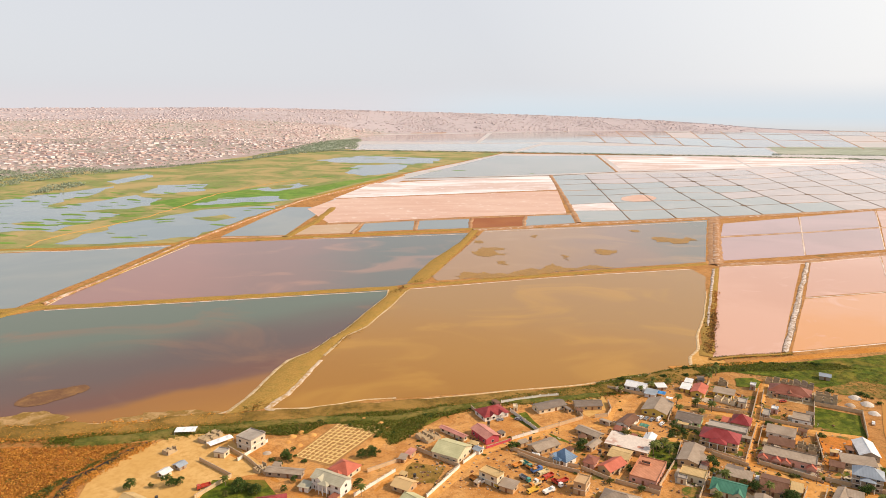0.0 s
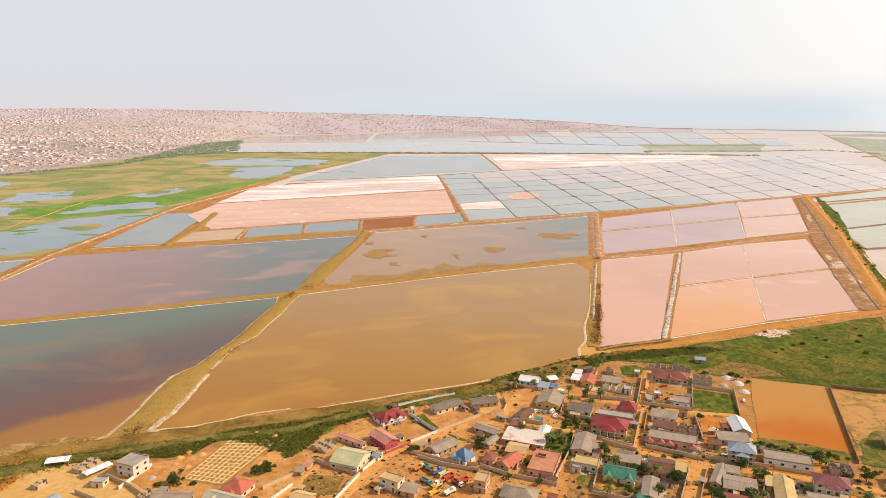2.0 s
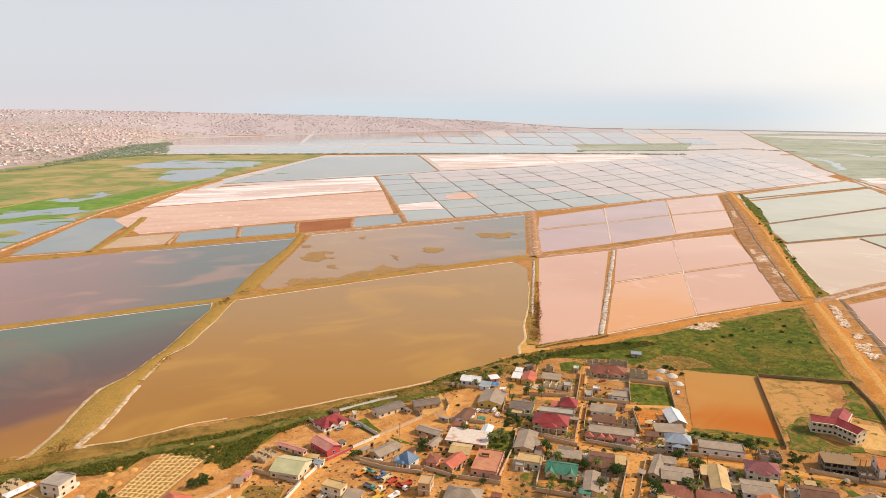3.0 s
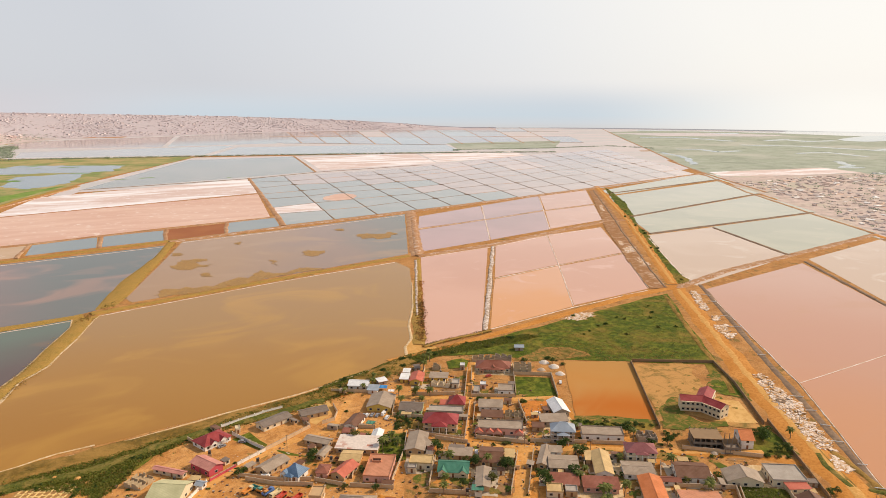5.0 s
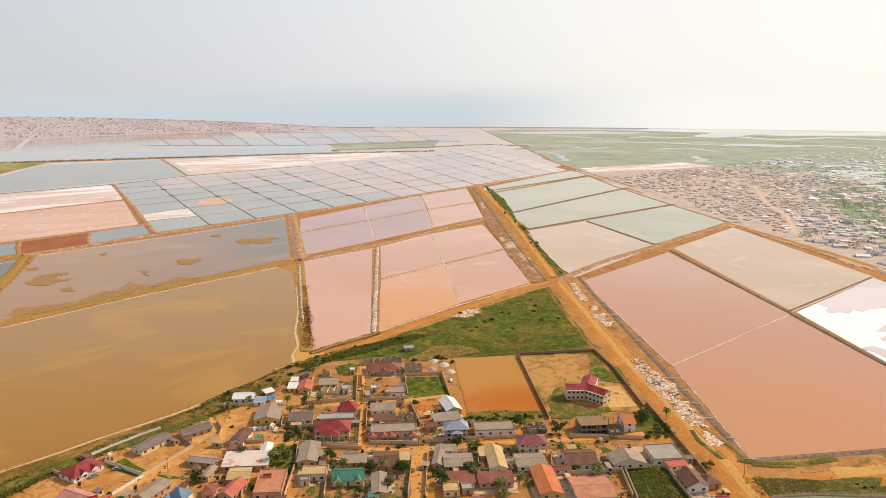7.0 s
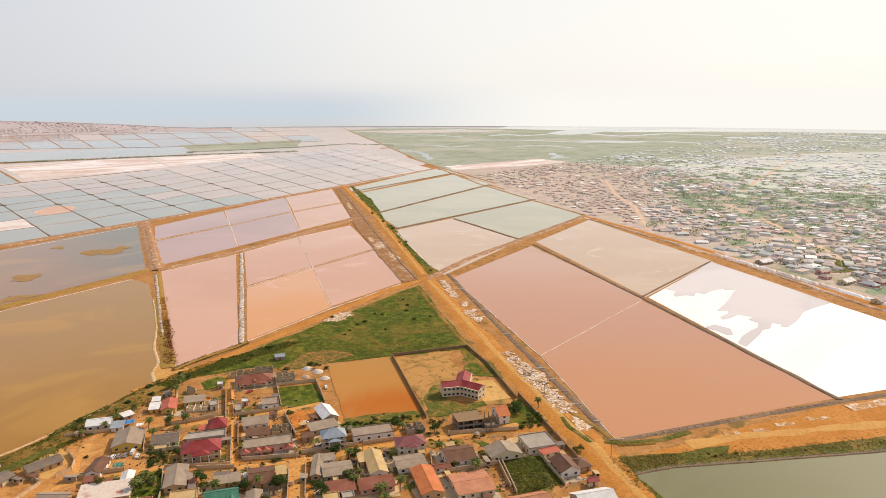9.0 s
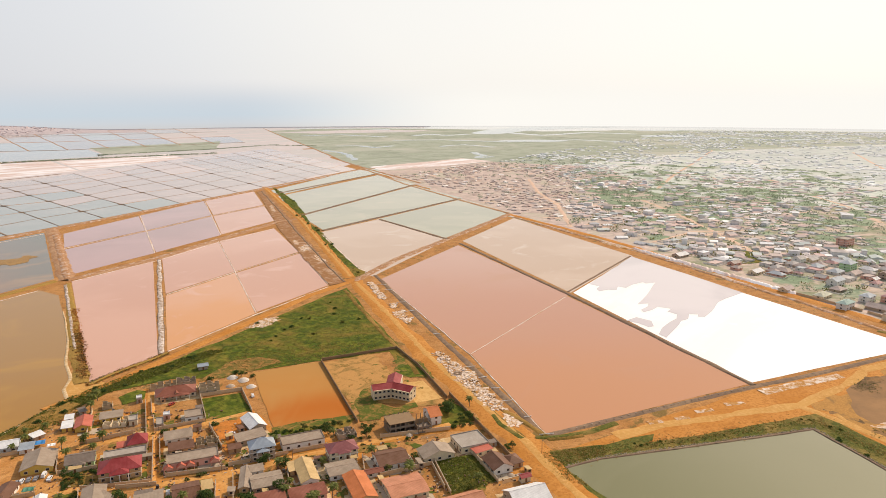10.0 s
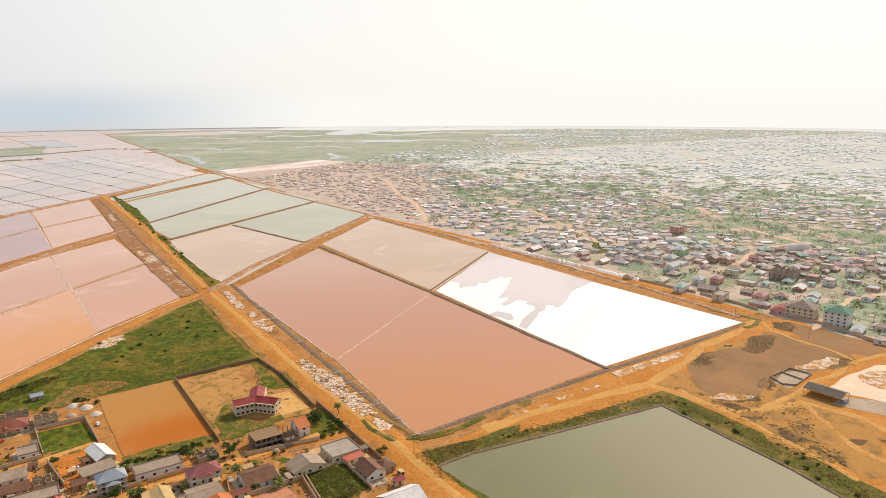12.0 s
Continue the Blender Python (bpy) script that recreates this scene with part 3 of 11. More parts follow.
land("salt_flat", [(-223, 1123), (-190, 1244), (229, 1364), (197, 1082), (45, 1048), (-120, 1000), (-167, 990)], SALT_PINK, "dry salt pan with pink crust and pale edges", 0.10, 1.0)
land("salt_flat", [(-200, 1244), (-152, 1481), (258, 1650), (230, 1382)], SALT_WHITE, "white crusted salt pan", 0.10, 1.0)
pond([(-88, 1570), (9, 1828), (176, 2253), (505, 2263), (441, 1748)], W_GREY, "pale grey-green brine pond")
land("salt_flat", [(517, 2218), (921, 2239), (830, 1857), (463, 1776)], SALT_WHITE, "white crusted salt pan", 0.10, 2.0)
land("salt_flat", [(925, 2207), (1295, 2214), (1213, 1982), (841, 1873)], SALT_WHITE, "white crusted salt pan", 0.10, 2.0)
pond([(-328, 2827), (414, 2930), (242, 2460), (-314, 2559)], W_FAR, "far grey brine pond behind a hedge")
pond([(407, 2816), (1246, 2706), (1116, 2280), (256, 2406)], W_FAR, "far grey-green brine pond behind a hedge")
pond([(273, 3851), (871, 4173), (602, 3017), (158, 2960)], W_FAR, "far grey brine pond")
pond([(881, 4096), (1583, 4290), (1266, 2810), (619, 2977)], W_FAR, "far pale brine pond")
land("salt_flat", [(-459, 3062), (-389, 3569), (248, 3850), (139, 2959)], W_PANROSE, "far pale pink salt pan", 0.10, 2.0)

# marsh pools
ISLE = "grassy island between marsh pools"
POOL = "open water pool in the marsh"
pond([(-846, 1102), (-788, 1213), (-762, 1273), (-679, 1421), (-651, 1283), (-675, 1174), (-649, 1129), (-583, 1284), (-514, 1246), (-495, 1144), (-537, 1107), (-506, 1067), (-530, 971), (-526, 879), (-622, 926), (-666, 859)], W_MARSH, POOL, 0.09, 15, 14, "marsh_pool", "marsh pools")
pond([(-482, 833), (-465, 954), (-405, 1097), (-346, 1146), (-275, 1166), (-281, 1104), (-323, 889), (-385, 844)], W_MARSH, POOL, 0.09, 15, 14, "marsh_pool", "marsh pools")
pond([(-571, 1324), (-595, 1442), (-497, 1464), (-476, 1343), (-534, 1309)], W_MARSH, POOL, 0.09, 15, 14, "marsh_pool", "marsh pools")
pond([(-428, 1158), (-402, 1248), (-306, 1280), (-276, 1214), (-358, 1185)], W_MARSH, POOL, 0.09, 15, 14, "marsh_pool", "marsh pools")
pond([(-241, 1705), (-237, 1903), (-79, 1960), (-119, 1722), (-186, 1628)], W_MARSH, POOL, 0.09, 15, 14, "marsh_pool", "marsh pools")
pond([(-379, 2065), (-264, 2241), (-4, 2137), (-39, 1961), (-300, 1990)], W_MARSH, POOL, 0.09, 15, 14, "marsh_pool", "marsh pools")
pond([(-735, 1502), (-710, 1656), (-677, 1618), (-697, 1461)], W_MARSH, POOL, 0.09, 15, 14, "marsh_pool", "marsh pools")
pond([(-389, 1371), (-309, 1478), (-271, 1439), (-336, 1337)], W_MARSH, POOL, 0.09, 15, 14, "marsh_pool", "marsh pools")

for line in ([(-672, 1167), (-646, 1252), (-610, 1332), (-616, 1275), (-647, 1194)], [(-577, 1094), (-515, 1119), (-484, 1170), (-455, 1132), (-505, 1067)], [(-597, 910), (-553, 927), (-511, 907), (-527, 868), (-565, 860)], [(-881, 1418), (-845, 1500), (-735, 1502), (-719, 1374), (-795, 1329)], [(-383, 1037), (-340, 1064), (-314, 1038), (-337, 1002)],
             [(-624, 979), (-603, 999), (-575, 980), (-597, 961)], [(-370, 1427), (-315, 1448), (-311, 1400), (-346, 1381)]):
    land("marsh_island", line, MARSH, ISLE, 0.1, 10, 12)

strip("marsh_track", [(-505, 816), (-511, 854), (-498, 911), (-477, 963), (-452, 1036), (-441, 1171), (-432, 1294), (-399, 1407), (-353, 1509), (-293, 1590)], 4.0, 0.35, TRACK, "pale sandy track through the marsh", "track", rough=4)
strip("marsh_bank", [(-848, 1381), (-843, 1544), (-825, 1720), (-761, 1842), (-675, 1945), (-580, 2060), (-455, 2283), (-275, 2338)], 5.0, 0.5, MARSH, "low grassy bank between marsh and town", "bank", rough=5)


def islets():
    """Small grassy islets and spits scattered over the pools."""
    rnd = random.Random(14)
    v, f = [], []
    for cx, cy, n, spread in ((*[(-577, 1061)][0], 34, 90), (*[(-749, 1250)][0], 26, 120), (*[(-398, 987)][0], 16, 110), (*[(-528, 1377)][0], 12, 60), (*[(-368, 1220)][0], 14, 70), (*[(-153, 1794)][0], 14, 110), (*[(-584, 939)][0], 18, 60), (*[(-197, 2111)][0], 16, 160)):
        for _ in range(n):
            x, y, r, t = cx + rnd.gauss(0, spread), cy + rnd.gauss(0, spread), rnd.uniform(2.5, 9), rnd.uniform(-0.5, 0.3)
            k = len(v)
            ring = [(r * (0.6 + 0.8 * rnd.random())) for _ in range(10)]
            v.append((x, y, 0.35))
            for a, e in enumerate(ring):
                u, w = math.cos(a * 0.6283) * e * 2.4, math.sin(a * 0.6283) * e * 0.8
                v.append((x + u * math.cos(t) - w * math.sin(t), y + u * math.sin(t) + w * math.cos(t), 0.15))
            f += [(k, k + 1 + a, k + 1 + (a + 1) % 10) for a in range(10)]
    me = bpy.data.meshes.new("marsh_islets")
    me.from_pydata(v, [], f)
    me.materials.append(MARSH_GREEN)
    return tagged(new("marsh_islets", me), "small grassy islets and spits in the pools", "grass", kind="stuff")


islets()

# the pink ponds between the two roads
PINK = "still pink brine pond with pale salt rim"
pond(grow([(411, 991), (548, 1049), (491, 927), (370, 897)], 0.9), W_MAUVE, "mauve-pink brine pond", rough=0.3)
pond(grow([(365, 884), (487, 918), (420, 780), (314, 753)], 0.9), W_MAUVE, "mauve-pink brine pond", rough=0.3)
pond(grow([(555, 1053), (707, 1116), (624, 968), (493, 926)], 0.9), W_MAUVE, "mauve-pink brine pond", rough=0.3)
pond(grow([(489, 917), (618, 957), (534, 814), (424, 782)], 0.9), W_MAUVE, "mauve-pink brine pond", rough=0.3)
pond(grow([(711, 1114), (845, 1153), (741, 990), (627, 966)], 0.9), W_PINK, PINK, rough=0.3)
pond(grow([(621, 956), (734, 978), (650, 847), (539, 817)], 0.9), W_PINK, PINK, rough=0.3)
pond(grow([(300.3, 722.4), (395.9, 740.9), (239.0, 461.1), (189.5, 454.9)], 0.9), W_PINK, PINK, rough=0.4)
pond(grow([(414.2, 750.9), (505.3, 776.5), (423.2, 628.7), (332.9, 606.8)], 0.9), W_PINK, PINK, rough=0.3)
pond(grow([(510, 779), (609, 796), (528, 649), (425, 628)], 0.9), W_PINK, PINK, rough=0.3)
pond(grow([(328.5, 598.8), (419.2, 621.6), (345.6, 490.5), (251.3, 467.0)], 0.9), W_SALMON, "orange-salmon brine pond with pale salt rim", rough=0.4)
pond(grow([(421.4, 620.5), (522.9, 640.4), (444.2, 508.6), (349.4, 492.4)], 0.9), W_PINK, PINK, rough=0.4)

# ponds east of the sandy road
pond(grow([(874, 1127), (1282, 1294), (1251, 1206), (855, 1081)], 9.0), W_SAGE, "long sage-green brine pond")
pond(grow([(832, 1049), (1207, 1158), (1126, 982), (722, 866), (744, 914)], 9.0), W_SAGE, "sage-green brine pond")
pond(grow([(708, 839), (1099, 951), (1013, 773), (651, 732)], 9.0), W_SAGE, "sage-green brine pond")
pond(grow([(761, 725), (992, 750), (925, 614), (713, 571)], 9.0), W_SAGE, "pale sage-green brine pond")
pond(grow([(624, 712), (747, 722), (687, 559), (507, 508), (513, 533)], 9.0), W_BUFF, "buff-coloured brine pond with white salt shore")
pond(grow([(492.0, 481.0), (672.5, 519.2), (556.4, 307.6), (378.4, 289.6)], 1.8), W_ROSE, "rose-brown brine pond", rough=0.4)
pond([(377.9, 288.3), (552.6, 304.5), (443.3, 118.4), (306.4, 187.4)], W_ROSE, "rose-brown brine pond beside the sandy road", rough=0.4)
pond(grow([(702.6, 526.4), (881.8, 568.4), (744.1, 328.9), (571.6, 312.4)], 6.0), W_BUFF, "buff-pink brine pond", rough=0.4)
land("salt_flat", [(565.8, 305.9), (737.6, 321.1), (586.9, 40.3), (445.7, 118.2)], SALT_PURE, "dazzling white salt pan being harvested", 0.10, 0.5)
pond([(281.8, 162.7), (300.7, 152.7), (345.9, 116.9), (386.7, 85.0), (401.0, 74.6), (382.6, 47.8), (353.1, 6.2), (334.4, -16.4), (318.9, -27.7), (219.5, 23.8), (247.8, 120.5)], W_OLIVE, "olive green reservoir with straight stone edges", name="reservoir", group="reservoir")

# the chequer of small pans north of the long road
def pan_grid():
    south = [Vector(p) for p in [(204, 1001), (867, 1163), (1281, 1290)]]
    north = [Vector(p) for p in [(263, 1653), (637, 1723), (1166, 1977), (1662, 2138)]]
    rnd = random.Random(8)

    def along(line, k):
        k *= len(line) - 1
        i = min(int(k), len(line) - 2)
        return line[i].lerp(line[i + 1], k - i)

    cols, rows = 14, 7
    shift = [[rnd.uniform(-0.16, 0.16) for _ in range(rows + 1)] for _ in range(cols + 1)]
    slide = [rnd.uniform(-0.08, 0.08) if 0 < i < cols else 0 for i in range(cols + 1)]

    def node(i, j):
        u = (i + slide[i]) / cols
        v = (j + (shift[i][j] if 0 < j < rows else 0)) / rows
        return along(south, u * 0.81 if u < 0.62 else 0.5022 + (u - 0.62) * 1.31).lerp(along(north, u), v)

    for i in range(cols):
        for j in range(rows):
            q = [tuple(node(i, j)), tuple(node(i + 1, j)), tuple(node(i + 1, j + 1)), tuple(node(i, j + 1))]
            warm = i + 0.9 * j + rnd.uniform(-1.6, 1.6)
            if (i, j) == (0, 1):
                pond(q, SALT_WHITE, "dry white salt pan in the chequer of pans", 0.14, 0.3, 30)
            elif warm > 11.5:
                pond(q, W_PEACH, "pale drying salt pan in the chequer of pans", 0.14, 0.3, 30)
            elif warm > 6.5:
                pond(q, W_PANROSE, "pinkish grey brine pan in the chequer of pans", 0.14, 0.3, 30)
            else:
                pond(q, W_PAN, "grey brine pan in the chequer of pans", 0.14, 0.3, 30)
    for i in range(1, cols):
        for j in range(rows):
            strip("bank", [tuple(node(i, j)), tuple(node(i, j + 1))], (3.4, 1.5) if i % 3 else (1.6, 2.6), 0.5, BUND_DARK, "dark mud bank between salt pans", "bank", step=18, rough=0.8)
    for j in range(1, rows):
        for i in range(cols):
            strip("bank", [tuple(node(i, j)), tuple(node(i + 1, j))], (2.6, 1.6) if (i + j) % 2 else (1.7, 1.7), 0.4, BUND_DARK if (i * 3 + j) % 4 else BUND_RED, "thin mud bank between salt pans", "bank", step=18, rough=1.0)
    for i in range(1, cols):
        for j in range(1, rows):
            if rnd.random() < 0.5:
                p = node(i, j)
                land("mud_mound", [(p.x - 5, p.y - 4), (p.x + 6, p.y - 5), (p.x + 4, p.y + 6), (p.x - 5, p.y + 4)], BUND_DARK, "mud thrown up where banks meet", 0.58, 1.5, 4)
    land("mud_patch", soft([(322, 1252), (363, 1307), (393, 1300), (397, 1261), (366, 1210), (328, 1216)]), SALT_PINK, "reddish mud drying in a pan", 0.14, 4, 10)


pan_grid()

# ---- banks and roads ----
def bank(line, width, height, mat, label, name="bank", rough=1.5):
    return strip(name, line, width, height, mat, label, "bank", rough=rough)


def road(line, width, mat=None, label="ochre dirt road with worn tracks", height=0.45, rough=1.2):
    return strip("road", line, width, height, mat or ROAD, label, "road", rough=rough)


def dyke(left, right, height, mat, label, rows=46):
    """A bank between its two waterlines, rounded across and uneven on top."""
    def spread(line):
        line = [Vector(p) for p in line]
        run = [0.0]
        for p, q in zip(line, line[1:]):
            run.append(run[-1] + (q - p).length)
        out = []
        for i in range(rows):
            k = run[-1] * i / (rows - 1)
            j = max(n for n in range(len(line) - 1) if run[n] <= k + 1e-6)
            out.append(line[j].lerp(line[j + 1], min(1.0, (k - run[j]) / max(run[j + 1] - run[j], 1e-6))))
        return out

    bm = bmesh.new()
    grid = []
    for n, (p, q) in enumerate(zip(spread(left), spread(right))):
        row, ends = [], min(1.0, (n + 0.3) / 4, (rows - 0.7 - n) / 4)
        for u in range(8):
            c = p.lerp(q, -0.05 + 1.1 * u / 7)
            w = wander(c, 0.7, 14)
            k = math.sin(math.pi * u / 7) ** 0.5
            row.append(bm.verts.new((w.x, w.y, -0.1 + (height * ends + 0.1) * k * (1 + 0.3 * noise.noise(Vector((c.x / 9, c.y / 9, 2)))))))
        grid.append(row)
    for a, b in zip(grid, grid[1:]):
        for u in range(7):
            bm.faces.new((a[u], a[u + 1], b[u + 1], b[u])).smooth = True
    bmesh.ops.recalc_face_normals(bm, faces=bm.faces[:])
    return tagged(link("bank", bm, mat), label, "bank", kind="structure")


DRYBANK = "earth bank covered in dry yellow grass"
bank([(-399.8, 501.4), (-366.1, 544.0), (-351.4, 579.7), (-336.3, 679.6), (-323.2, 848.7), (-305.1, 951.6), (-255.5, 1214.3), (-174.7, 1470.4), (-93.5, 1642.8)], (10, 9), 1.1, BUND, DRYBANK)
bank([(-398.1, 550.0), (-344.7, 568.0), (-196.7, 600.4), (-42.7, 636.5)], 11, 1.0, BUND, DRYBANK)
dyke([(-50.9, 628.3), (-51.2, 605.2), (-64.6, 557.1), (-76.1, 510.2), (-84.0, 490.6), (-93.7, 463.2), (-105.4, 446.8), (-109.9, 429.5), (-113.9, 401.8), (-118.6, 381.1), (-122.9, 367.4), (-127.7, 362.3)], [(-29.7, 632.5), (-34.5, 620.6), (-41.8, 587.3), (-53.1, 546.2), (-59.7, 521.3), (-67.0, 507.6), (-73.6, 498.3), (-76.6, 483.3), (-83.6, 455.5), (-87.4, 429.6), (-91.9, 406.3), (-95.6, 390.9), (-101.3, 378.9), (-102.2, 370.5)], 0.9, BUND, DRYBANK)
dyke([(-36.0, 648.9), (-22.9, 706.4), (-13.5, 748.4), (4.4, 798.8), (22.6, 855.9), (43.3, 951.3)], [(-17.5, 657.7), (-2.0, 714.1), (10.8, 768.6), (21.4, 805.3), (35.3, 867.0), (52.8, 951.4)], 0.9, BUND, DRYBANK)
bank([(-37.4, 638.6), (126.4, 690.8), (289.2, 735.1)], 9, 0.9, BUND, DRYBANK)
RIDGE = [(186.0, 449.5), (203.2, 454.6), (218.4, 456.8), (236.6, 459.2), (247.8, 461.8)]
bank(RIDGE, 4.0, 0.7, BUND, "low ridge of brown scrub below the pink pond", rough=0.6)
bank([(-565, 796), (-452, 810), (-328, 842)], 9, 0.8, BUND, DRYBANK)
bank([(-323, 849), (-137, 892), (52, 947)], 11, 0.9, BUND, DRYBANK)
bank([(-206, 883), (-187, 999), (-183, 1136)], 12, 0.8, BUND, DRYBANK)
bank([(42, 939), (199, 988), (421, 1043), (893, 1182), (1328, 1314)], 12, 0.9, BUND_RED, "reddish earth bank carrying a track between the pans", rough=1.0)
bank([(413, 1034), (347, 861), (299, 730)], 17, 1.0, BUND_RED, "reddish earth bank with salt stains")
bank([(297.4, 730.5), (406.8, 750.7), (644.6, 832.7), (680.5, 831.8)], 12, 0.8, BUND_RED, "reddish earth bank strewn with salt")
bank([(292.9, 716.5), (220.9, 544.2), (184.2, 456.2)], (6, 11), 0.6, BUND, "brown reedy bank with salt spill", rough=2.0)
bank([(405.4, 743.7), (318.0, 591.7), (244.0, 463.0)], 5.5, 0.45, BUND_DARK, "dark salt-crusted bank between pink ponds", rough=1.2)
bank([(259, 1655), (224, 1249), (201, 997)], 9, 0.8, BUND_RED, "reddish earth bank")
bank([(-195, 1244), (231, 1373)], 8, 0.6, BUND_RED, "reddish earth bank")
bank([(-167, 980), (45, 1037), (204, 1077)], 9, 0.6, BUND_RED, "reddish earth bank")
for line in ([(-123, 907), (-117, 995)], [(-38, 933), (-37, 1016)], [(38, 947), (44, 1037)], [(115, 966), (129, 1060)]):
    bank(line, 6, 0.6, BUND_RED, "short earth bank between small ponds")
bank([(-89, 1570), (265, 1650), (438, 1734), (767, 1814)], 8, 0.6, BUND_DARK, "dark low bank")
bank([(507, 2287), (439, 1734)], 8, 0.6, BUND_RED, "reddish low bank")
# thin salt-edged walls inside the pink ponds
for line, w in (([(366, 891), (489, 922), (622, 962), (739, 983)], 1.3), ([(553, 1053), (421, 780)], 2.0), ([(709, 1115), (535, 814)], 1.7),
                ([(330.7, 602.8), (421.5, 625.0)], 1.8), ([(421.8, 624.9), (525.4, 644.4)], 1.0), ([(508, 780), (423, 626), (346, 490)], 1.4)):
    bank(line, w, 0.22, SALTY, "thin salt-crusted dividing wall in the brine", rough=0.3)
for line, w in (([(857, 1093), (1245, 1190)], 8), ([(711, 854), (1121, 970)], 8), ([(640, 729), (1009, 765)], 8), ([(755, 727), (697, 555)], 6), ([(684.6, 524.6), (557.7, 304.8), (442.5, 115.6)], 5)):
    bank(line, w, 0.7, BUND_DARK, "dark mud bank between brine ponds", rough=0.8)
bank([(378.2, 289.0), (553.2, 305.4)], 1.1, 0.2, SALTY, "thin salt-crusted dividing wall in the brine", rough=0.3)
bank([(565.5, 311.1), (745.6, 325.8)], 3.0, 0.5, BUND_DARK, "dark mud bank beside the white salt pan", rough=0.3)
bank([(502.0, 498.7), (417.7, 367.3), (357.9, 272.8), (303.8, 187.0)], 5, 0.35, BUND_DARK, "stone-edged mud bank with outlet pipes", rough=0.5)
bank([(303.2, 186.7), (362.9, 156.1), (439.0, 115.9), (510.8, 75.3), (584.9, 37.7)], 5, 0.35, BUND_DARK, "stone-edged mud bank", rough=0.5)

road([(906, 1199), (687, 829), (479, 510)], (13, 13))
road([(477.9, 506.0), (406.2, 391.6), (354.6, 307.1), (319.6, 246.8), (293.6, 196.8), (272.5, 162.6), (246.7, 122.7)], (17, 20))
road([(470.8, 502.2), (409.8, 494.7), (332.1, 474.8), (242.4, 451.9), (179.8, 437.7), (153.1, 434.3)], (10, 7))
road([(474.3, 499.6), (573.4, 530.6), (704.2, 556.3), (919.5, 599.9)], (11, 11), BUND_RED, "reddish dirt road between the salt ponds")
road([(914, 599), (851, 457), (800, 351), (679, 138), (617, 30)], (11, 12), ROAD, "reddish dirt road along the town's edge")
for line, w in (([(470.3, 494.3), (408.3, 393.5), (356.2, 308.4), (321.6, 248.1), (294.6, 197.4), (273.4, 163.1), (247.5, 123.0)], 8), ([(900, 1190), (683, 825), (482, 514)], 6)):
    strip("road", line, w, 0.52, TRACK, "pale wheel-worn middle of the sandy road", "road", rough=1.0)
land("sand_yard", [(292.2, 192.6), (291.9, 172.5), (339.5, 154.0), (435.6, 114.0), (503.5, 74.4), (591.9, 33.0), (612.1, 4.2), (565.2, -60.8), (499.5, -102.4), (321.3, -91.2), (333.3, -29.3), (371.5, 6.0), (415.6, 73.5), (323.5, 141.3), (289.5, 161.7)], ROAD, "wide ochre sand yard between pond and reservoir", 0.10, 3)
strip("road", [(1318, 1318), (1120, 995), (988, 739), (922, 604)], 8, 0.6, BUND_RED, "reddish dirt track along the pond edge", "road")

# ---- vegetation covers and yards ----
strip("shore_verge", [(-265.0, 319.8), (-237.2, 339.4), (-199.9, 343.4), (-150.6, 350.3), (-91.0, 362.4), (-21.0, 374.6), (29.3, 384.3), (82.2, 395.2), (132.1, 411.1), (169.3, 429.2)], (20, 18), 0.8, VERGE, "straw-coloured grass verge along the pond shore", "grass", rough=3, kind="stuff")
strip("shore_grass", [(-192.0, 328.4), (-140.9, 341.1), (-106.3, 347.8), (-70.9, 357.6), (-29.9, 360.6), (5.4, 370.3), (39.1, 380.4), (95.0, 390.3)], (12, 7), 0.9, VERGE_GREEN, "green grass strip behind the pond shore", "grass", rough=4, kind="stuff")
land("grass_thicket", [(-70.9, 357.6), (-27.1, 367.9), (5.5, 372.5), (-13.3, 345.6), (-24.6, 329.8), (-44.1, 345.5)], GRASS, "thick green reeds beside the cleared plot", 0.25, 4, 8, "stuff")
SHORE_BAND = [(-141.0, 350.4), (-113.6, 352.5), (-89.2, 355.4), (-70.8, 358.3), (-46.1, 364.8), (-7.5, 373.2), (22.7, 383.4), (40.1, 388.3), (76.1, 398.5), (114.3, 411.0), (155.0, 425.2), (152.8, 418.5), (111.1, 398.7), (74.3, 388.5), (49.8, 383.5), (39.3, 380.3), (18.8, 372.5), (5.5, 362.9), (-7.2, 357.9), (-13.0, 342.3), (-24.3, 328.5), (-27.8, 327.9), (-31.2, 340.3), (-42.1, 357.0), (-58.3, 359.7), (-68.9, 347.3), (-73.6, 340.1), (-85.3, 338.2), (-104.1, 340.6), (-134.2, 339.9)]
land("shore_grass", SHORE_BAND, GRASS, "rank green reeds and grass behind the pond shore", 0.2, 2.0, 6, "stuff")
HOUSE_BAND = [(97.9, 409.5), (117.0, 418.2), (137.1, 424.8), (165.3, 437.9), (182.9, 441.6), (209.3, 444.4), (242.2, 443.1), (269.7, 442.7), (277.8, 433.3), (238.3, 429.5), (212.6, 428.5), (185.9, 427.2), (162.6, 421.0), (132.9, 412.2), (113.0, 405.1), (94.7, 399.0)]
land("shore_grass", HOUSE_BAND, GRASS, "dark green scrub between pond and houses", 0.2, 1.5, 6, "stuff")
land("grass_field", [(177.4, 434.0), (243.8, 445.4), (322.9, 461.8), (449.9, 487.4), (396.9, 402.6), (362.0, 345.0), (332.1, 302.0), (317.3, 299.6), (346.9, 338.1), (307.5, 360.5), (264.6, 387.2), (244.2, 390.4), (222.6, 415.9)], GRASS, "open field of rank green grass", 0.12, 2.5, 10, "stuff")
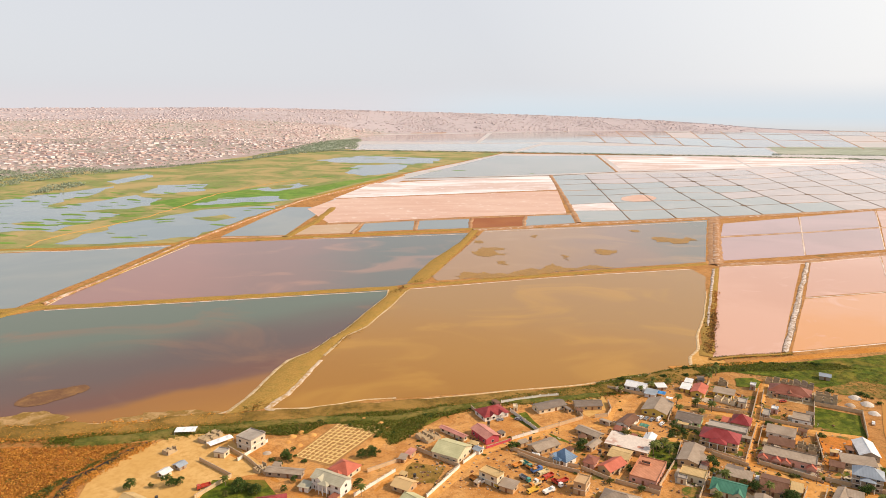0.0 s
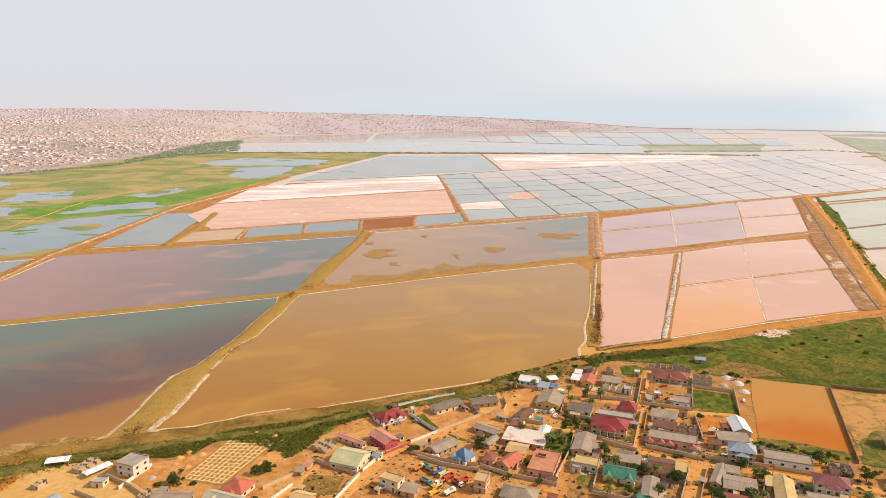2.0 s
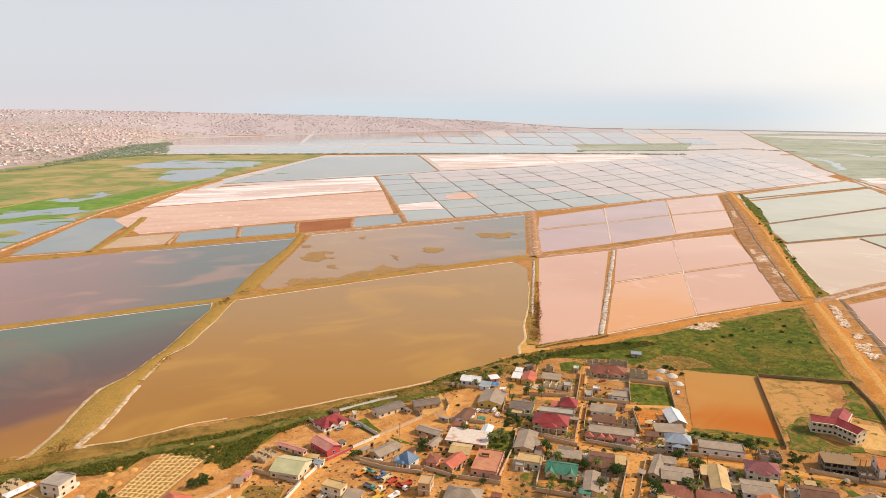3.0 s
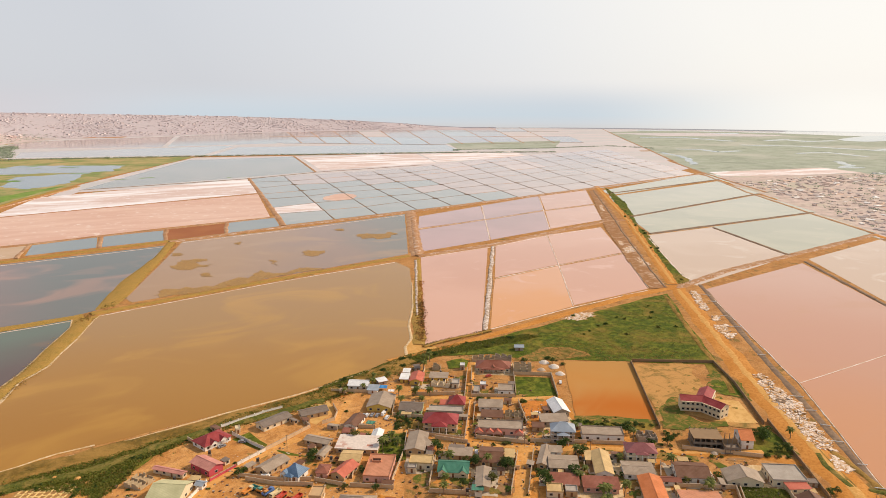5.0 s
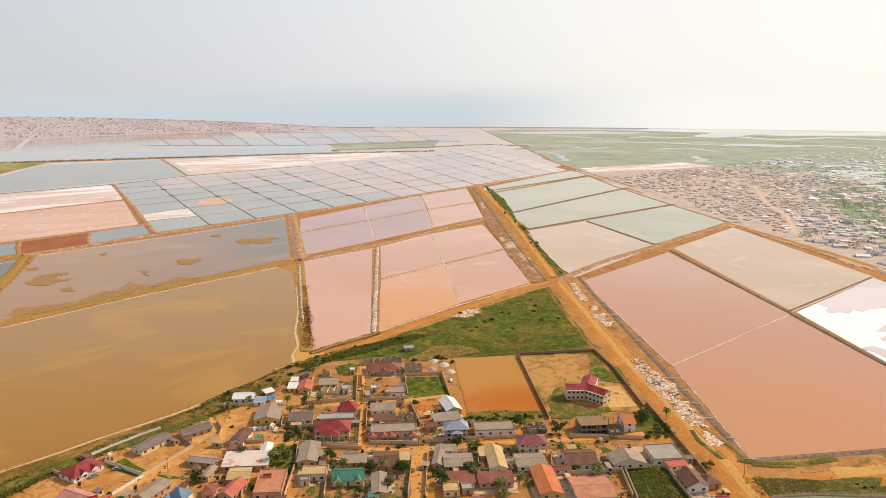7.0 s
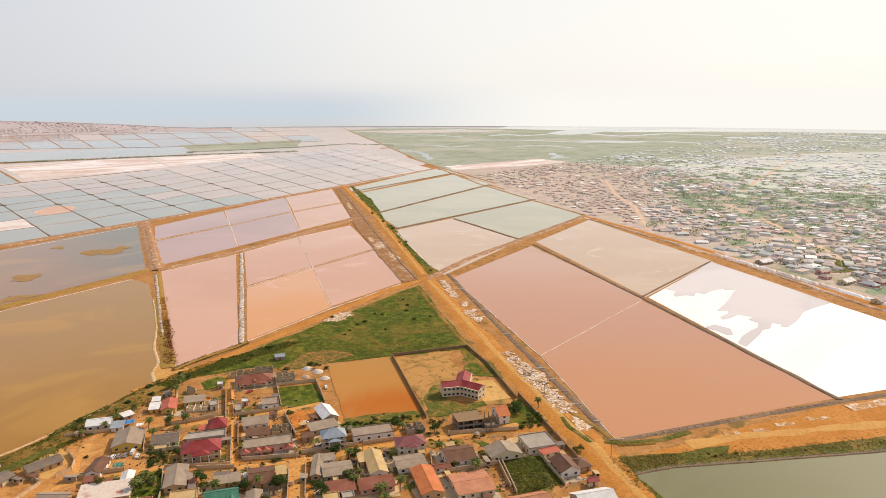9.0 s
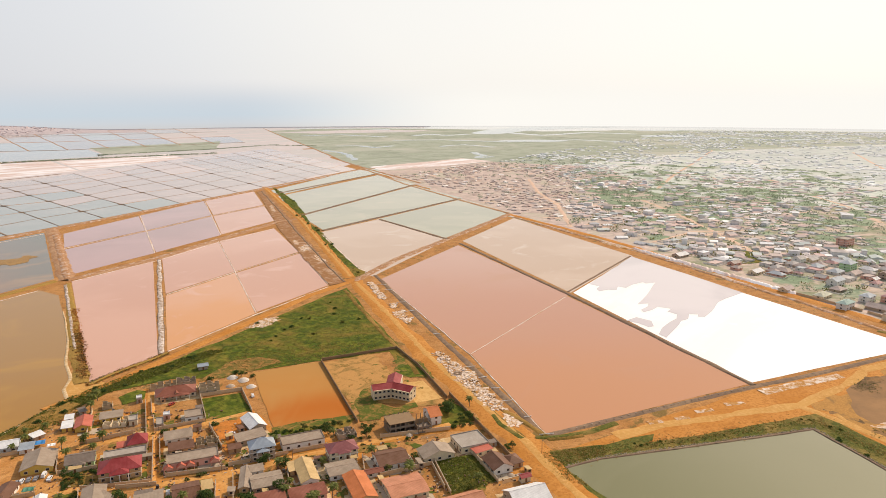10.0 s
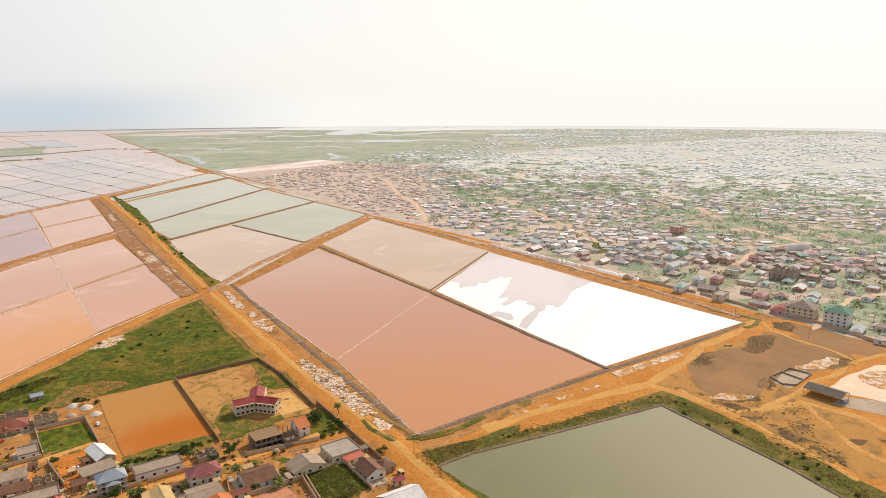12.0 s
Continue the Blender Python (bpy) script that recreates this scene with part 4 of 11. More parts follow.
land("dry_scrub", [(-265.0, 319.8), (-190.8, 326.0), (-153.8, 329.8), (-159.5, 311.9), (-168.4, 293.6), (-170.3, 270.6), (-205.6, 239.7)], DRY_GRASS, "rust-brown dry reeds and scrub", 0.12, 4, 10, "stuff")
strip("creek_water", [(-153.8, 329.8), (-160.0, 319.1), (-165.9, 304.8), (-173.7, 293.6), (-172.7, 275.0), (-167.1, 258.3)], (4, 9), 0.3, W_CREEK, "narrow black creek beside the cleared plot", "creek", rough=2)
land("sports_pitch", [(262.1, 383.6), (304.7, 361.9), (256.4, 284.3), (217.5, 304.1)], PITCH, "bare red laterite sports pitch", 0.13, 1.2, 8)
land("reservoir_verge", [(288.8, 179.0), (298.3, 165.9), (355.8, 119.7), (408.0, 85.6), (422.5, 74.5), (396.7, 34.2), (368.2, -6.5), (345.8, -34.9), (302.5, -52.0), (318.9, -27.7), (334.4, -16.4), (353.1, 6.2), (382.6, 47.8), (401.0, 74.6), (345.9, 116.9), (300.7, 152.7), (281.8, 162.7), (247.8, 120.5), (243.6, 129.2), (270.8, 166.3)], VERGE_GREEN, "grassy bank round the reservoir", 0.20, 1.5, 8, "stuff")

SLAB_GREY = earth("grey_concrete_floor", (0.44, 0.35, 0.27), (0.38, 0.29, 0.21), (0.50, 0.42, 0.34), 0.08, 0.6)
# bare sand and mud showing through the shallows
MUD = earth("wet_ochre_mud", (0.33, 0.18, 0.05), (0.27, 0.15, 0.045), (0.40, 0.24, 0.08), 0.05, 0.4, rough=0.5)
FLAT_MUD = earth("brown_dried_mud", (0.335, 0.19, 0.088), (0.245, 0.145, 0.072), (0.29, 0.165, 0.078), 0.025, 0.2)
land("mud_bank", soft([(-256.8, 375.7), (-251.0, 388.5), (-238.5, 396.9), (-225.5, 405.6), (-217.8, 398.7), (-222.8, 387.0), (-232.0, 379.0), (-243.2, 369.7)]), WET_BAR, "brown mud bar off the pond shore", 0.16, 4, 6)
for line in ([(264.5, 873.2), (285.0, 892.4), (302.4, 877.4), (333.9, 889.1), (315.5, 852.1), (298.8, 844.9), (278.3, 858.8)], [(178.1, 788.2), (187.1, 823.3), (193.1, 807.1), (204.6, 807.2), (210.3, 794.6), (192.0, 782.2)], [(32.4, 792.8), (44.2, 815.2), (66.7, 822.0), (72.7, 812.2), (64.4, 793.2), (80.5, 787.2), (62.8, 772.0), (52.5, 763.2), (40.2, 774.7)], [(3.8, 671.1), (27.5, 697.0), (45.1, 694.8), (68.2, 690.2), (91.4, 712.4), (99.7, 707.5), (117.9, 728.1), (124.9, 733.5), (130.6, 712.8), (164.6, 731.2), (182.5, 715.8), (128.4, 700.4), (85.2, 685.6), (43.5, 669.2)], [(42.5, 867.0), (56.4, 856.3), (45.6, 842.1)], [(112.9, 890.4), (129.5, 902.3), (121.6, 882.9)], [(64.2, 749.2), (68.9, 752.0), (73.8, 730.3), (64.5, 730.2)], [(138.2, 775.7), (144.0, 778.8), (142.6, 752.7), (138.5, 758.3)], [(257.0, 936.6), (270.8, 941.1), (271.5, 924.3), (259.9, 924.1)]):
    land("mud_bank", soft(line, 1), MUD, "ochre mud bank rising from the shallow pond", 0.16, 9, 3.5)
for line in ([(-257.9, 343.1), (-249.9, 359.5), (-239.7, 363.9), (-215.1, 366.2), (-209.6, 356.9), (-217.1, 346.6), (-238.8, 341.9)], [(-192.5, 350.1), (-181.4, 359.9), (-160.4, 367.2), (-131.2, 367.3), (-120.8, 363.0), (-151.6, 353.0)]):
    land("shore_sand", soft(line, 1), SHORE, "pale sand and straw along the pond shore", 0.2, 5, 3)
strip("shore_line", [(247.9, 624.5), (220.4, 553.9), (193.3, 497.0), (183.9, 469.7), (172.9, 454.5), (168.6, 438.9)], (1.2, 3.0), 0.3, BEACH, "pale sandy waterline along the reedy bank", "shore", rough=0.8)
land("shore_sand", soft([(184.3, 469.1), (172.9, 454.5), (168.3, 438.2), (176.1, 433.6), (188.1, 435.5), (196.0, 447.0), (187.0, 452.6)], 1), TRACK, "pale sandy corner at the foot of the bank", 0.2, 1, 4)
strip("shore_line", [(-92.9, 370.5), (-67.1, 372.9), (-21.4, 381.6), (30.0, 394.1), (84.2, 405.5), (148.0, 427.1), (169.4, 439.1)], 1.6, 0.25, BEACH, "pale crusted line along the pond shore", "shore", rough=1.0)
strip("shore_line", [(-50.9, 628.3), (-51.2, 605.2), (-64.6, 557.1), (-76.1, 510.2), (-84.0, 490.6), (-93.7, 463.2), (-105.4, 446.8), (-109.9, 429.5), (-113.9, 401.8), (-118.6, 381.1), (-122.9, 367.4), (-127.7, 362.3)], (1.2, 4.2), 0.28, DIKE_CRUST, "wide pale crust along the bank", "shore", rough=0.8)
strip("shore_line", [(-29.7, 632.5), (-34.5, 620.6), (-41.8, 587.3), (-53.1, 546.2), (-59.7, 521.3), (-67.0, 507.6), (-73.6, 498.3), (-76.6, 483.3), (-83.6, 455.5)], (1.2, 3.0), 0.28, DIKE_CRUST, "wide pale crust along the bank", "shore", rough=0.8)
strip("shore_line", [(-84.4, 446.9), (-88.0, 422.9), (-90.9, 404.6), (-94.6, 390.9), (-99.6, 380.4), (-101.6, 372.0), (-97.9, 367.5)], (3.4, 5.2), 0.35, SHORE_CRUST, "white salt crust on the foot of the bank", "shore", rough=1.6)
strip("shore_line", [(-123.8, 365.2), (-129.1, 361.5), (-140.6, 357.9), (-151.7, 353.7), (-158.5, 355.1), (-181.8, 350.8), (-197.0, 350.1), (-210.7, 346.7), (-222.2, 348.0)], 1.6, 0.4, BEACH, "pale crusted line along the muddy shore", "shore", rough=1.4)
strip("shore_line", [(-101.2, 370.5), (-79.9, 372.1), (-60.8, 376.7), (-44.9, 383.1), (-28.2, 385.6)], 1.4, 0.35, BEACH, "pale crusted line along the pond shore", "shore", rough=1.2)
strip("shore_line", [(-343.8, 566.4), (-344.5, 608.6), (-330.5, 698.7), (-312.2, 828.1)], 1.8, 0.4, BEACH, "pale crusted line along the bank", "shore", rough=0.6)
for line, w in (([(-338.7, 559.9), (-193.9, 591.4), (-49.9, 624.4)], 1.1), ([(-29.4, 630.5), (124.4, 679.1), (263.6, 711.6)], 1.1), ([(57, 926), (222, 962), (393, 1012)], 1.0), ([(-288, 878), (-207, 887), (-135, 873), (41, 909)], 1.2), ([(188.5, 452.7), (237.7, 458.7)], 1.4), ([(249.9, 464.6), (342.6, 486.2), (440.5, 503.5)], 1.5),
                ([(642, 834), (528, 645), (447, 510)], 1.3), ([(300.9, 722.1), (394.3, 738.0), (503.1, 773.1), (606.5, 792.7)], 1.2), ([(618, 706), (511, 531), (504, 505)], 2.4), ([(488.9, 478.1), (377.1, 288.7), (305.7, 187.4)], 1.0), ([(-583, 784), (-444, 794), (-332, 825)], 1.4)):
    strip("salt_rim", line, w, 0.30, SALTY, "thin pale salt rim along the brine", "shore", 7.0, 0.6)
# salt thrown out along the roads and banks
def crusted(label, line, width, height, mat=None, rough=0.8, base=0.0):
    return strip("salt_crust", line, width, height, mat or SPILL, label, "salt", 3.0, rough, base, "stuff")


SPILLS = []
STREWN = "white salt strewn in patches over ochre ground"
RED_STREWN = "salt strewn over the reddish bank"
crusted(STREWN, [(433.4, 109.8), (454.4, 97.4), (493.2, 75.1)], (10, 9), 0.5)
for line in ([(361.8, 311.2), (369.7, 309.5), (362.1, 296.3), (354.6, 279.9), (347.6, 264.4), (335.4, 249.5), (330.6, 236.7), (322.4, 225.3), (316.3, 220.8), (310.8, 225.7), (314.7, 234.3), (322.7, 246.0), (326.6, 252.7), (332.2, 264.0), (336.1, 271.9), (347.9, 289.5)], [(310.6, 219.5), (312.8, 214.9), (306.9, 204.9), (301.8, 203.3), (301.3, 207.3)], [(435.0, 417.5), (440.0, 414.5), (429.8, 403.2), (426.2, 407.3)], [(417.2, 398.3), (427.0, 395.0), (415.8, 381.4), (405.3, 377.7), (409.2, 385.5)], [(408.9, 379.6), (416.8, 376.0), (403.0, 366.9), (402.2, 371.7)], [(475.2, 484.3), (480.5, 482.2), (463.3, 456.8), (446.2, 431.8), (439.2, 431.2), (450.6, 450.5)]):
    SPILLS.append((line, 0.56))
land("dirt_strip", [(843.5, 1138.9), (640.0, 829.5), (607.6, 781.4), (516.3, 629.0), (444.8, 505.3), (464.0, 502.9), (499.1, 562.1), (548.3, 640.2), (604.8, 732.2), (676.2, 841.8), (751.8, 962.9), (867.7, 1152.0)], DIRT_STRIP, "brown rutted strip strewn with salt along the ponds", 0.55, 1.5, 7)
for line in ([(542.3, 662.5), (559.6, 674.0), (560.5, 662.2), (542.1, 642.4), (531.6, 644.8)], [(525.8, 617.9), (525.2, 609.4), (515.1, 589.7), (505.1, 584.2), (513.2, 600.8)], [(566.8, 704.5), (571.6, 704.6), (557.7, 681.6), (552.6, 682.2)], [(742.2, 974.2), (749.0, 976.5), (709.1, 915.8), (702.9, 913.9)]):
    SPILLS.append((line, 0.62))
strip("dark_track", [(854.2, 1140.0), (733.9, 943.8), (595.8, 724.0), (542.6, 636.8), (462.5, 504.6)], 3.0, 0.9, BUND_DARK, "dark rutted mud beside the sandy road", "bank", rough=1.2)
SPILLS.append(([(316.2, 463.5), (337.6, 470.2), (350.3, 467.4), (346.6, 458.5), (325.6, 453.6)], 0.3))
crusted("salt strewn on the dark mud bank", [(289.0, 712.1), (253.0, 624.6), (211.0, 522.1)], (4, 3), 0.72, SPILL_DARK)
crusted("salt crust on the bank between pink ponds", [(405.4, 743.7), (318.0, 591.7), (244.0, 463.0)], 5.0, 0.62, SPILL_DARK)
crusted(RED_STREWN, [(298.6, 729.9), (408.5, 753.8), (644.6, 832.7)], 8, 1.15, SPILL_RED)
crusted(RED_STREWN, [(401, 996), (341, 841), (299, 730)], 10, 1.4, SPILL_RED)
crusted("pale salt crust beside the long bank", [(42, 935), (198, 983), (418, 1038), (887, 1174)], 8, 1.25, SPILL_RED)
for _q in ([(351.2, 147.6), (358.6, 142.3)], [(365.7, 137.8), (373.0, 133.2)], [(382.0, 132.5), (390.8, 125.5)], [(401.7, 122.1), (411.3, 113.8)]):
    crusted("small patch of salt left in the sand yard", _q, 5, 0.4, rough=1)
crusted("white salt crust round the row of salt heaps", [(800, 385), (762, 296), (732, 232), (712, 185), (690, 148)], 8, 0.78, SPILL, 1.5)
crusted("pale crust along the town road", [(895, 576), (778, 334), (664, 136), (601, 42)], 6, 0.75, SPILL_RED, 1.5)
crusted("pale crust along the diagonal bank", [(-349.5, 576.3), (-335.2, 677.3), (-321.9, 845.2), (-254.1, 1207.3), (-92.8, 1630.2)], 5, 1.5, SPILL_RED)
crusted("pale crust along the pond road", [(471.4, 496.7), (569.3, 527.1), (698.4, 551.9), (910.1, 594.1)], 6, 0.68, SPILL_RED, 1.5)
# grey brine still standing on the white pan
pond([(743.6, 323.5), (699.9, 244.0), (661.9, 180.6), (633.2, 187.1), (616.9, 189.2), (585.9, 185.2), (565.1, 184.8), (562.8, 189.6), (569.3, 191.6), (566.3, 197.9), (551.5, 194.2), (543.1, 197.0), (532.0, 194.8), (510.0, 192.8), (496.7, 191.5), (500.8, 199.0), (516.6, 202.7), (534.9, 203.2), (547.8, 202.1), (558.9, 205.8), (562.0, 215.2), (571.8, 214.9), (570.2, 226.6), (558.3, 227.0), (547.5, 229.8), (552.8, 234.6), (566.7, 234.0), (575.3, 237.2), (566.2, 243.6), (581.6, 245.7), (597.8, 248.0), (622.8, 253.3), (647.2, 258.8), (639.2, 265.0), (642.3, 269.2), (627.8, 273.3), (613.0, 273.9), (611.7, 281.8), (599.5, 277.8), (596.2, 284.8), (585.2, 288.8), (591.5, 294.7), (602.3, 296.6), (603.9, 308.4)], W_THIN, "pinkish grey brine standing on the white pan", 0.14, 0.5, 9)
pond([(517.5, 232.5), (531.1, 229.7), (528.8, 216.1), (516.8, 209.2), (512.2, 211.9), (516.9, 223.1)], W_THIN, "small pinkish grey brine pool on the white pan", 0.14, 0.5, 6)
# the sand yard: dried mud, scrub, tracks and crusts of salt
land("scrub_ground", [(433.3, 76.0), (481.5, 64.3), (542.5, 42.8), (565.6, 24.0), (509.8, 5.0), (451.0, -0.7), (420.1, -38.5), (367.0, -34.7), (359.0, -18.1), (378.1, 6.0), (405.4, 40.7)], SCRUB_SAND, "sand dotted with low salt scrub", 0.14, 10, 6, "stuff")
land("mud_flat", [(468.8, 67.3), (496.2, 58.4), (522.9, 41.6), (568.5, 24.1), (564.3, -3.1), (556.2, -28.4), (533.4, -32.4), (513.0, -25.7), (488.5, -1.5), (483.0, 10.2), (450.6, 19.5), (428.7, 23.7), (420.8, 40.3), (431.8, 58.9)], FLAT_MUD, "dried brown mud flat beside the sand yard", 0.18, 6, 8)
land("mud_flat", [(595.0, 19.8), (602.4, 4.2), (578.5, -44.5), (560.5, -56.1), (542.8, -44.7), (543.2, -27.6), (564.3, -3.1)], FLAT_MUD, "dried brown mud flat below the road", 0.18, 4, 8)
for line in ([(471.6, 66.1), (496.0, 64.0), (510.1, 55.1), (502.3, 50.7), (470.3, 59.5)], [(516.9, 35.7), (543.4, 35.0), (560.9, 27.8), (563.1, 14.2), (524.6, 19.3), (510.6, 28.1)], [(585.3, 20.4), (604.9, 12.5), (598.0, 0.2), (574.9, 4.5)], [(522.3, 51.1), (531.9, 42.1), (521.3, 42.3)], [(430.7, 77.4), (431.6, 67.3), (424.7, 69.8)], [(424.8, 59.8), (430.5, 53.9), (422.7, 54.7)], [(442.0, 37.5), (450.2, 32.4), (443.5, 30.5)], [(428.2, 37.6), (439.2, 24.0), (430.4, 20.0), (422.0, 34.1)],):
    land("scrub_patch", soft(line), SCRUB, "low dark salt scrub on sandy ground", 0.3, 4, 2, "stuff")
for line in ([(417.6, 54.2), (419.6, 35.5), (416.5, 27.8), (410.0, 38.0)], [(404.1, 30.2), (412.9, 21.7), (409.2, 19.5), (402.3, 25.7)], [(401.2, 19.9), (400.1, 12.8), (396.1, 16.4)], [(389.3, 14.1), (397.7, 8.6), (392.1, -2.2), (384.2, 0.1), (382.8, 7.3)], [(420.3, 6.2), (429.7, 0.3), (421.7, -0.1)], [(405.2, 5.2), (408.3, -1.2), (400.3, -3.0), (397.0, 0.9)], [(425.1, -17.2), (424.6, -22.7), (419.4, -24.5)], [(403.4, -32.9), (408.2, -37.2), (403.2, -38.2)],):
    land("scrub_patch", soft(line), SCRUB, "low dark salt scrub on sandy ground", 0.3, 4, 2, "stuff")
for line in ([(383.7, 1.2), (379.0, -9.5), (374.5, -8.0)], [(393.5, -18.0), (405.0, -29.2), (393.8, -26.9)], [(450.6, 19.5), (473.8, 16.4), (470.6, 14.4), (447.3, 16.6)], [(508.1, -15.4), (536.9, -32.3), (528.3, -34.1), (504.6, -21.9)], [(379.8, -4.4), (372.3, -19.1), (366.8, -16.3)], [(435.2, 10.1), (445.9, 2.4), (438.1, 4.0)],):
    land("scrub_patch", soft(line), SCRUB, "low dark salt scrub on sandy ground", 0.3, 4, 2, "stuff")
for line, w in (([(598.1, 26.9), (556.3, 43.6), (512.4, 63.8), (465.9, 73.4), (428.7, 85.7), (397.9, 110.6), (362.1, 134.9), (326.1, 155.4)], 11), ([(595.8, 24.8), (575.7, 18.3), (560.6, 4.6), (546.2, -20.7), (528.8, -35.1), (551.3, -52.4), (549.5, -78.6)], 6), ([(528.8, -35.1), (498.0, -21.5), (478.1, -7.7), (448.0, 5.4), (419.3, 20.4)], 7),
                ([(425.1, 85.1), (417.8, 57.4), (409.8, 35.0), (418.4, 20.3), (440.2, -0.5), (430.6, -28.7), (405.8, -51.9)], 9), ([(427.3, 68.4), (399.4, 28.5), (377.3, 0.8), (355.6, -22.5)], 6), ([(440.2, -0.5), (408.2, -13.6), (386.4, -25.1), (376.8, -43.2)], 7)):
    strip("road", line, w, 0.24, TRACK, "pale wheel-worn track over the sand yard", "road", rough=2.5)
land("salt_crust", soft([(492.1, 4.4), (505.3, -0.1), (522.8, -12.7), (532.3, -27.6), (513.7, -22.4), (500.4, -8.4)]), SPILL, "white salt crust drying on the mud flat", 0.2, 4, 4)
land("salt_crust", soft([(421.1, 56.2), (436.9, 36.6), (436.8, 21.4), (425.5, 35.9)]), SPILL, "salt crusts in the scrub of the yard", 0.2, 3, 4)
land("salt_flat", [(466.6, -14.1), (501.2, -28.1), (526.6, -44.9), (547.1, -97.2), (453.7, -85.1), (457.1, -53.6)], SALT_BUFF, "pale buff salt flat by the open shed", 0.2, 3, 10)
land("salt_flat", [(501.9, -33.9), (516.2, -43.8), (529.1, -99.8), (483.4, -90.9), (483.3, -45.2), (490.7, -36.1)], SPILL, "white salt drying beside the open shed", 0.2, 3, 8)
land("concrete_apron", [(444.2, -16.0), (459.4, -22.2), (462.7, -65.4), (436.0, -71.6), (440.2, -40.6)], SLAB_GREY, "grey concrete apron beside the open shed", 0.26, 0.5, 10)
land("concrete_apron", [(464.0, 15.6), (485.1, 10.2), (495.8, -3.3), (486.7, -6.4), (458.5, 6.9)], SLAB_GREY, "pale concrete tank floor", 0.26, 0.5, 10)
# plots and yards inside the village
land("yard_ground", [(-82.6, 301.5), (-106.2, 326.4), (-68.1, 342.1), (-25.2, 339.1), (5.4, 362.9), (38.4, 372.7), (94.1, 386.2), (139.0, 398.9), (153.6, 390.6), (120.2, 321.5), (98.6, 271.7), (26.8, 247.6), (-110.5, 247.2), (-111.0, 270.9), (-100.4, 292.9)], YARD_SAND, "bright trodden sand between village houses", 0.06, 4, 7)
land("cleared_plot", [(-151.5, 328.6), (-140.9, 341.1), (-124.1, 350.4), (-106.2, 326.4), (-82.6, 301.5), (-100.4, 292.9), (-111.0, 270.9), (-164.2, 270.7), (-166.4, 289.7), (-159.2, 311.3)], CLEARED, "bright cleared sand plot with tyre marks", 0.1, 2.5, 7)
land("cleared_plot", [(85.5, 387.4), (96.6, 392.0), (98.2, 374.9), (83.4, 360.2), (78.0, 368.8)], CLEARED, "bright cleared sand inside the round wall", 0.1, 1, 6)
land("school_yard", [(304.4, 358.9), (333.1, 347.0), (330.1, 336.1), (316.9, 306.3), (310.7, 277.6), (303.8, 254.7), (292.0, 262.4), (276.1, 288.0), (260.6, 290.9), (282.0, 322.2)], SCHOOL_SAND, "bare sand of the school yard", 0.1, 4, 7)
land("school_yard", [(311.7, 291.5), (321.2, 285.5), (307.6, 260.0), (292.0, 268.0)], CLEARED, "swept court beside the school", 0.1, 1, 7)
strip("road_verge", [(443.0, 482.1), (386.6, 392.1), (353.8, 334.6), (326.7, 294.8)], 5, 0.4, VERGE, "grassy verge beside the sandy road", "grass", rough=1.5, kind="stuff")
HEDGE = [(908.8, 1176.5), (770.0, 962.2), (664.1, 801.2), (548.5, 615.2), (483.6, 511.5), (492.7, 500.8), (506.7, 517.8), (531.1, 566.6), (564.9, 620.8), (626.2, 713.5), (663.7, 779.2), (723.7, 862.3), (802.5, 977.9), (892.2, 1137.3)]
land("road_hedge", HEDGE, GRASS, "dark green scrub along the sandy road", 0.2, 2.0, 8, "stuff")

land("dry_field_edge", [(231.0, 397.1), (261.1, 413.1), (283.4, 405.8), (286.9, 383.2), (265.3, 386.8)], WEEDY, "olive grass at the field edge", 0.1, 4, 7, "stuff")
land("grass_plot", [(217.5, 374.8), (237.5, 362.3), (225.5, 335.5), (202.8, 346.7)], GRASS, "green grass plot behind a wall", 0.14, 0.8, 6, "stuff")
land("grass_plot", [(246.3, 217.3), (263.0, 205.6), (249.6, 181.8), (227.6, 192.3)], GRASS, "overgrown green plot between houses", 0.14, 1.0, 6, "stuff")
land("grass_plot", [(38.3, 362.2), (47.9, 366.8), (54.6, 348.4), (50.0, 342.7)], GRASS, "small green lawn beside a wall", 0.14, 1.0, 6, "stuff")
land("grass_plot", [(101.9, 401.5), (111.3, 403.3), (104.5, 392.1), (97.9, 391.7)], GRASS, "green corner behind the round wall", 0.14, 1.5, 6, "stuff")
land("grass_plot", [(103.2, 337.2), (125.0, 329.3), (113.1, 304.4), (104.2, 303.9), (103.1, 320.2)], GRASS, "palm garden between houses", 0.14, 1.5, 6, "stuff")
land("grass_plot", [(127.4, 350.8), (141.2, 343.7), (134.4, 328.6), (120.4, 337.3)], VERGE, "weedy plot between houses", 0.14, 1.5, 6, "stuff")
land("grass_plot", [(201.3, 339.1), (221.2, 332.4), (207.2, 306.5), (188.2, 306.4)], DRY_GRASS, "dry straw-coloured plot", 0.13, 1.5, 6, "stuff")
land("grass_plot", [(343.5, 327.8), (342.6, 304.5), (327.2, 281.8), (318.3, 306.3)], WEEDY_GREEN, "green corner of the school yard", 0.15, 2, 5, "stuff")
land("grass_plot", [(287.5, 307.2), (293.0, 304.7), (280.5, 291.2), (279.1, 273.6), (292.3, 269.1), (289.4, 263.6), (273.1, 268.3), (260.8, 272.7), (255.0, 276.6), (269.5, 297.3)], WEEDY_GREEN, "green weeds beside the school", 0.15, 2, 4, "stuff")
land("grass_plot", [(327.9, 313.2), (338.2, 311.1), (329.8, 291.7), (321.3, 295.1), (321.7, 309.6)], GRASS, "green corner behind the school", 0.15, 1.5, 4, "stuff")
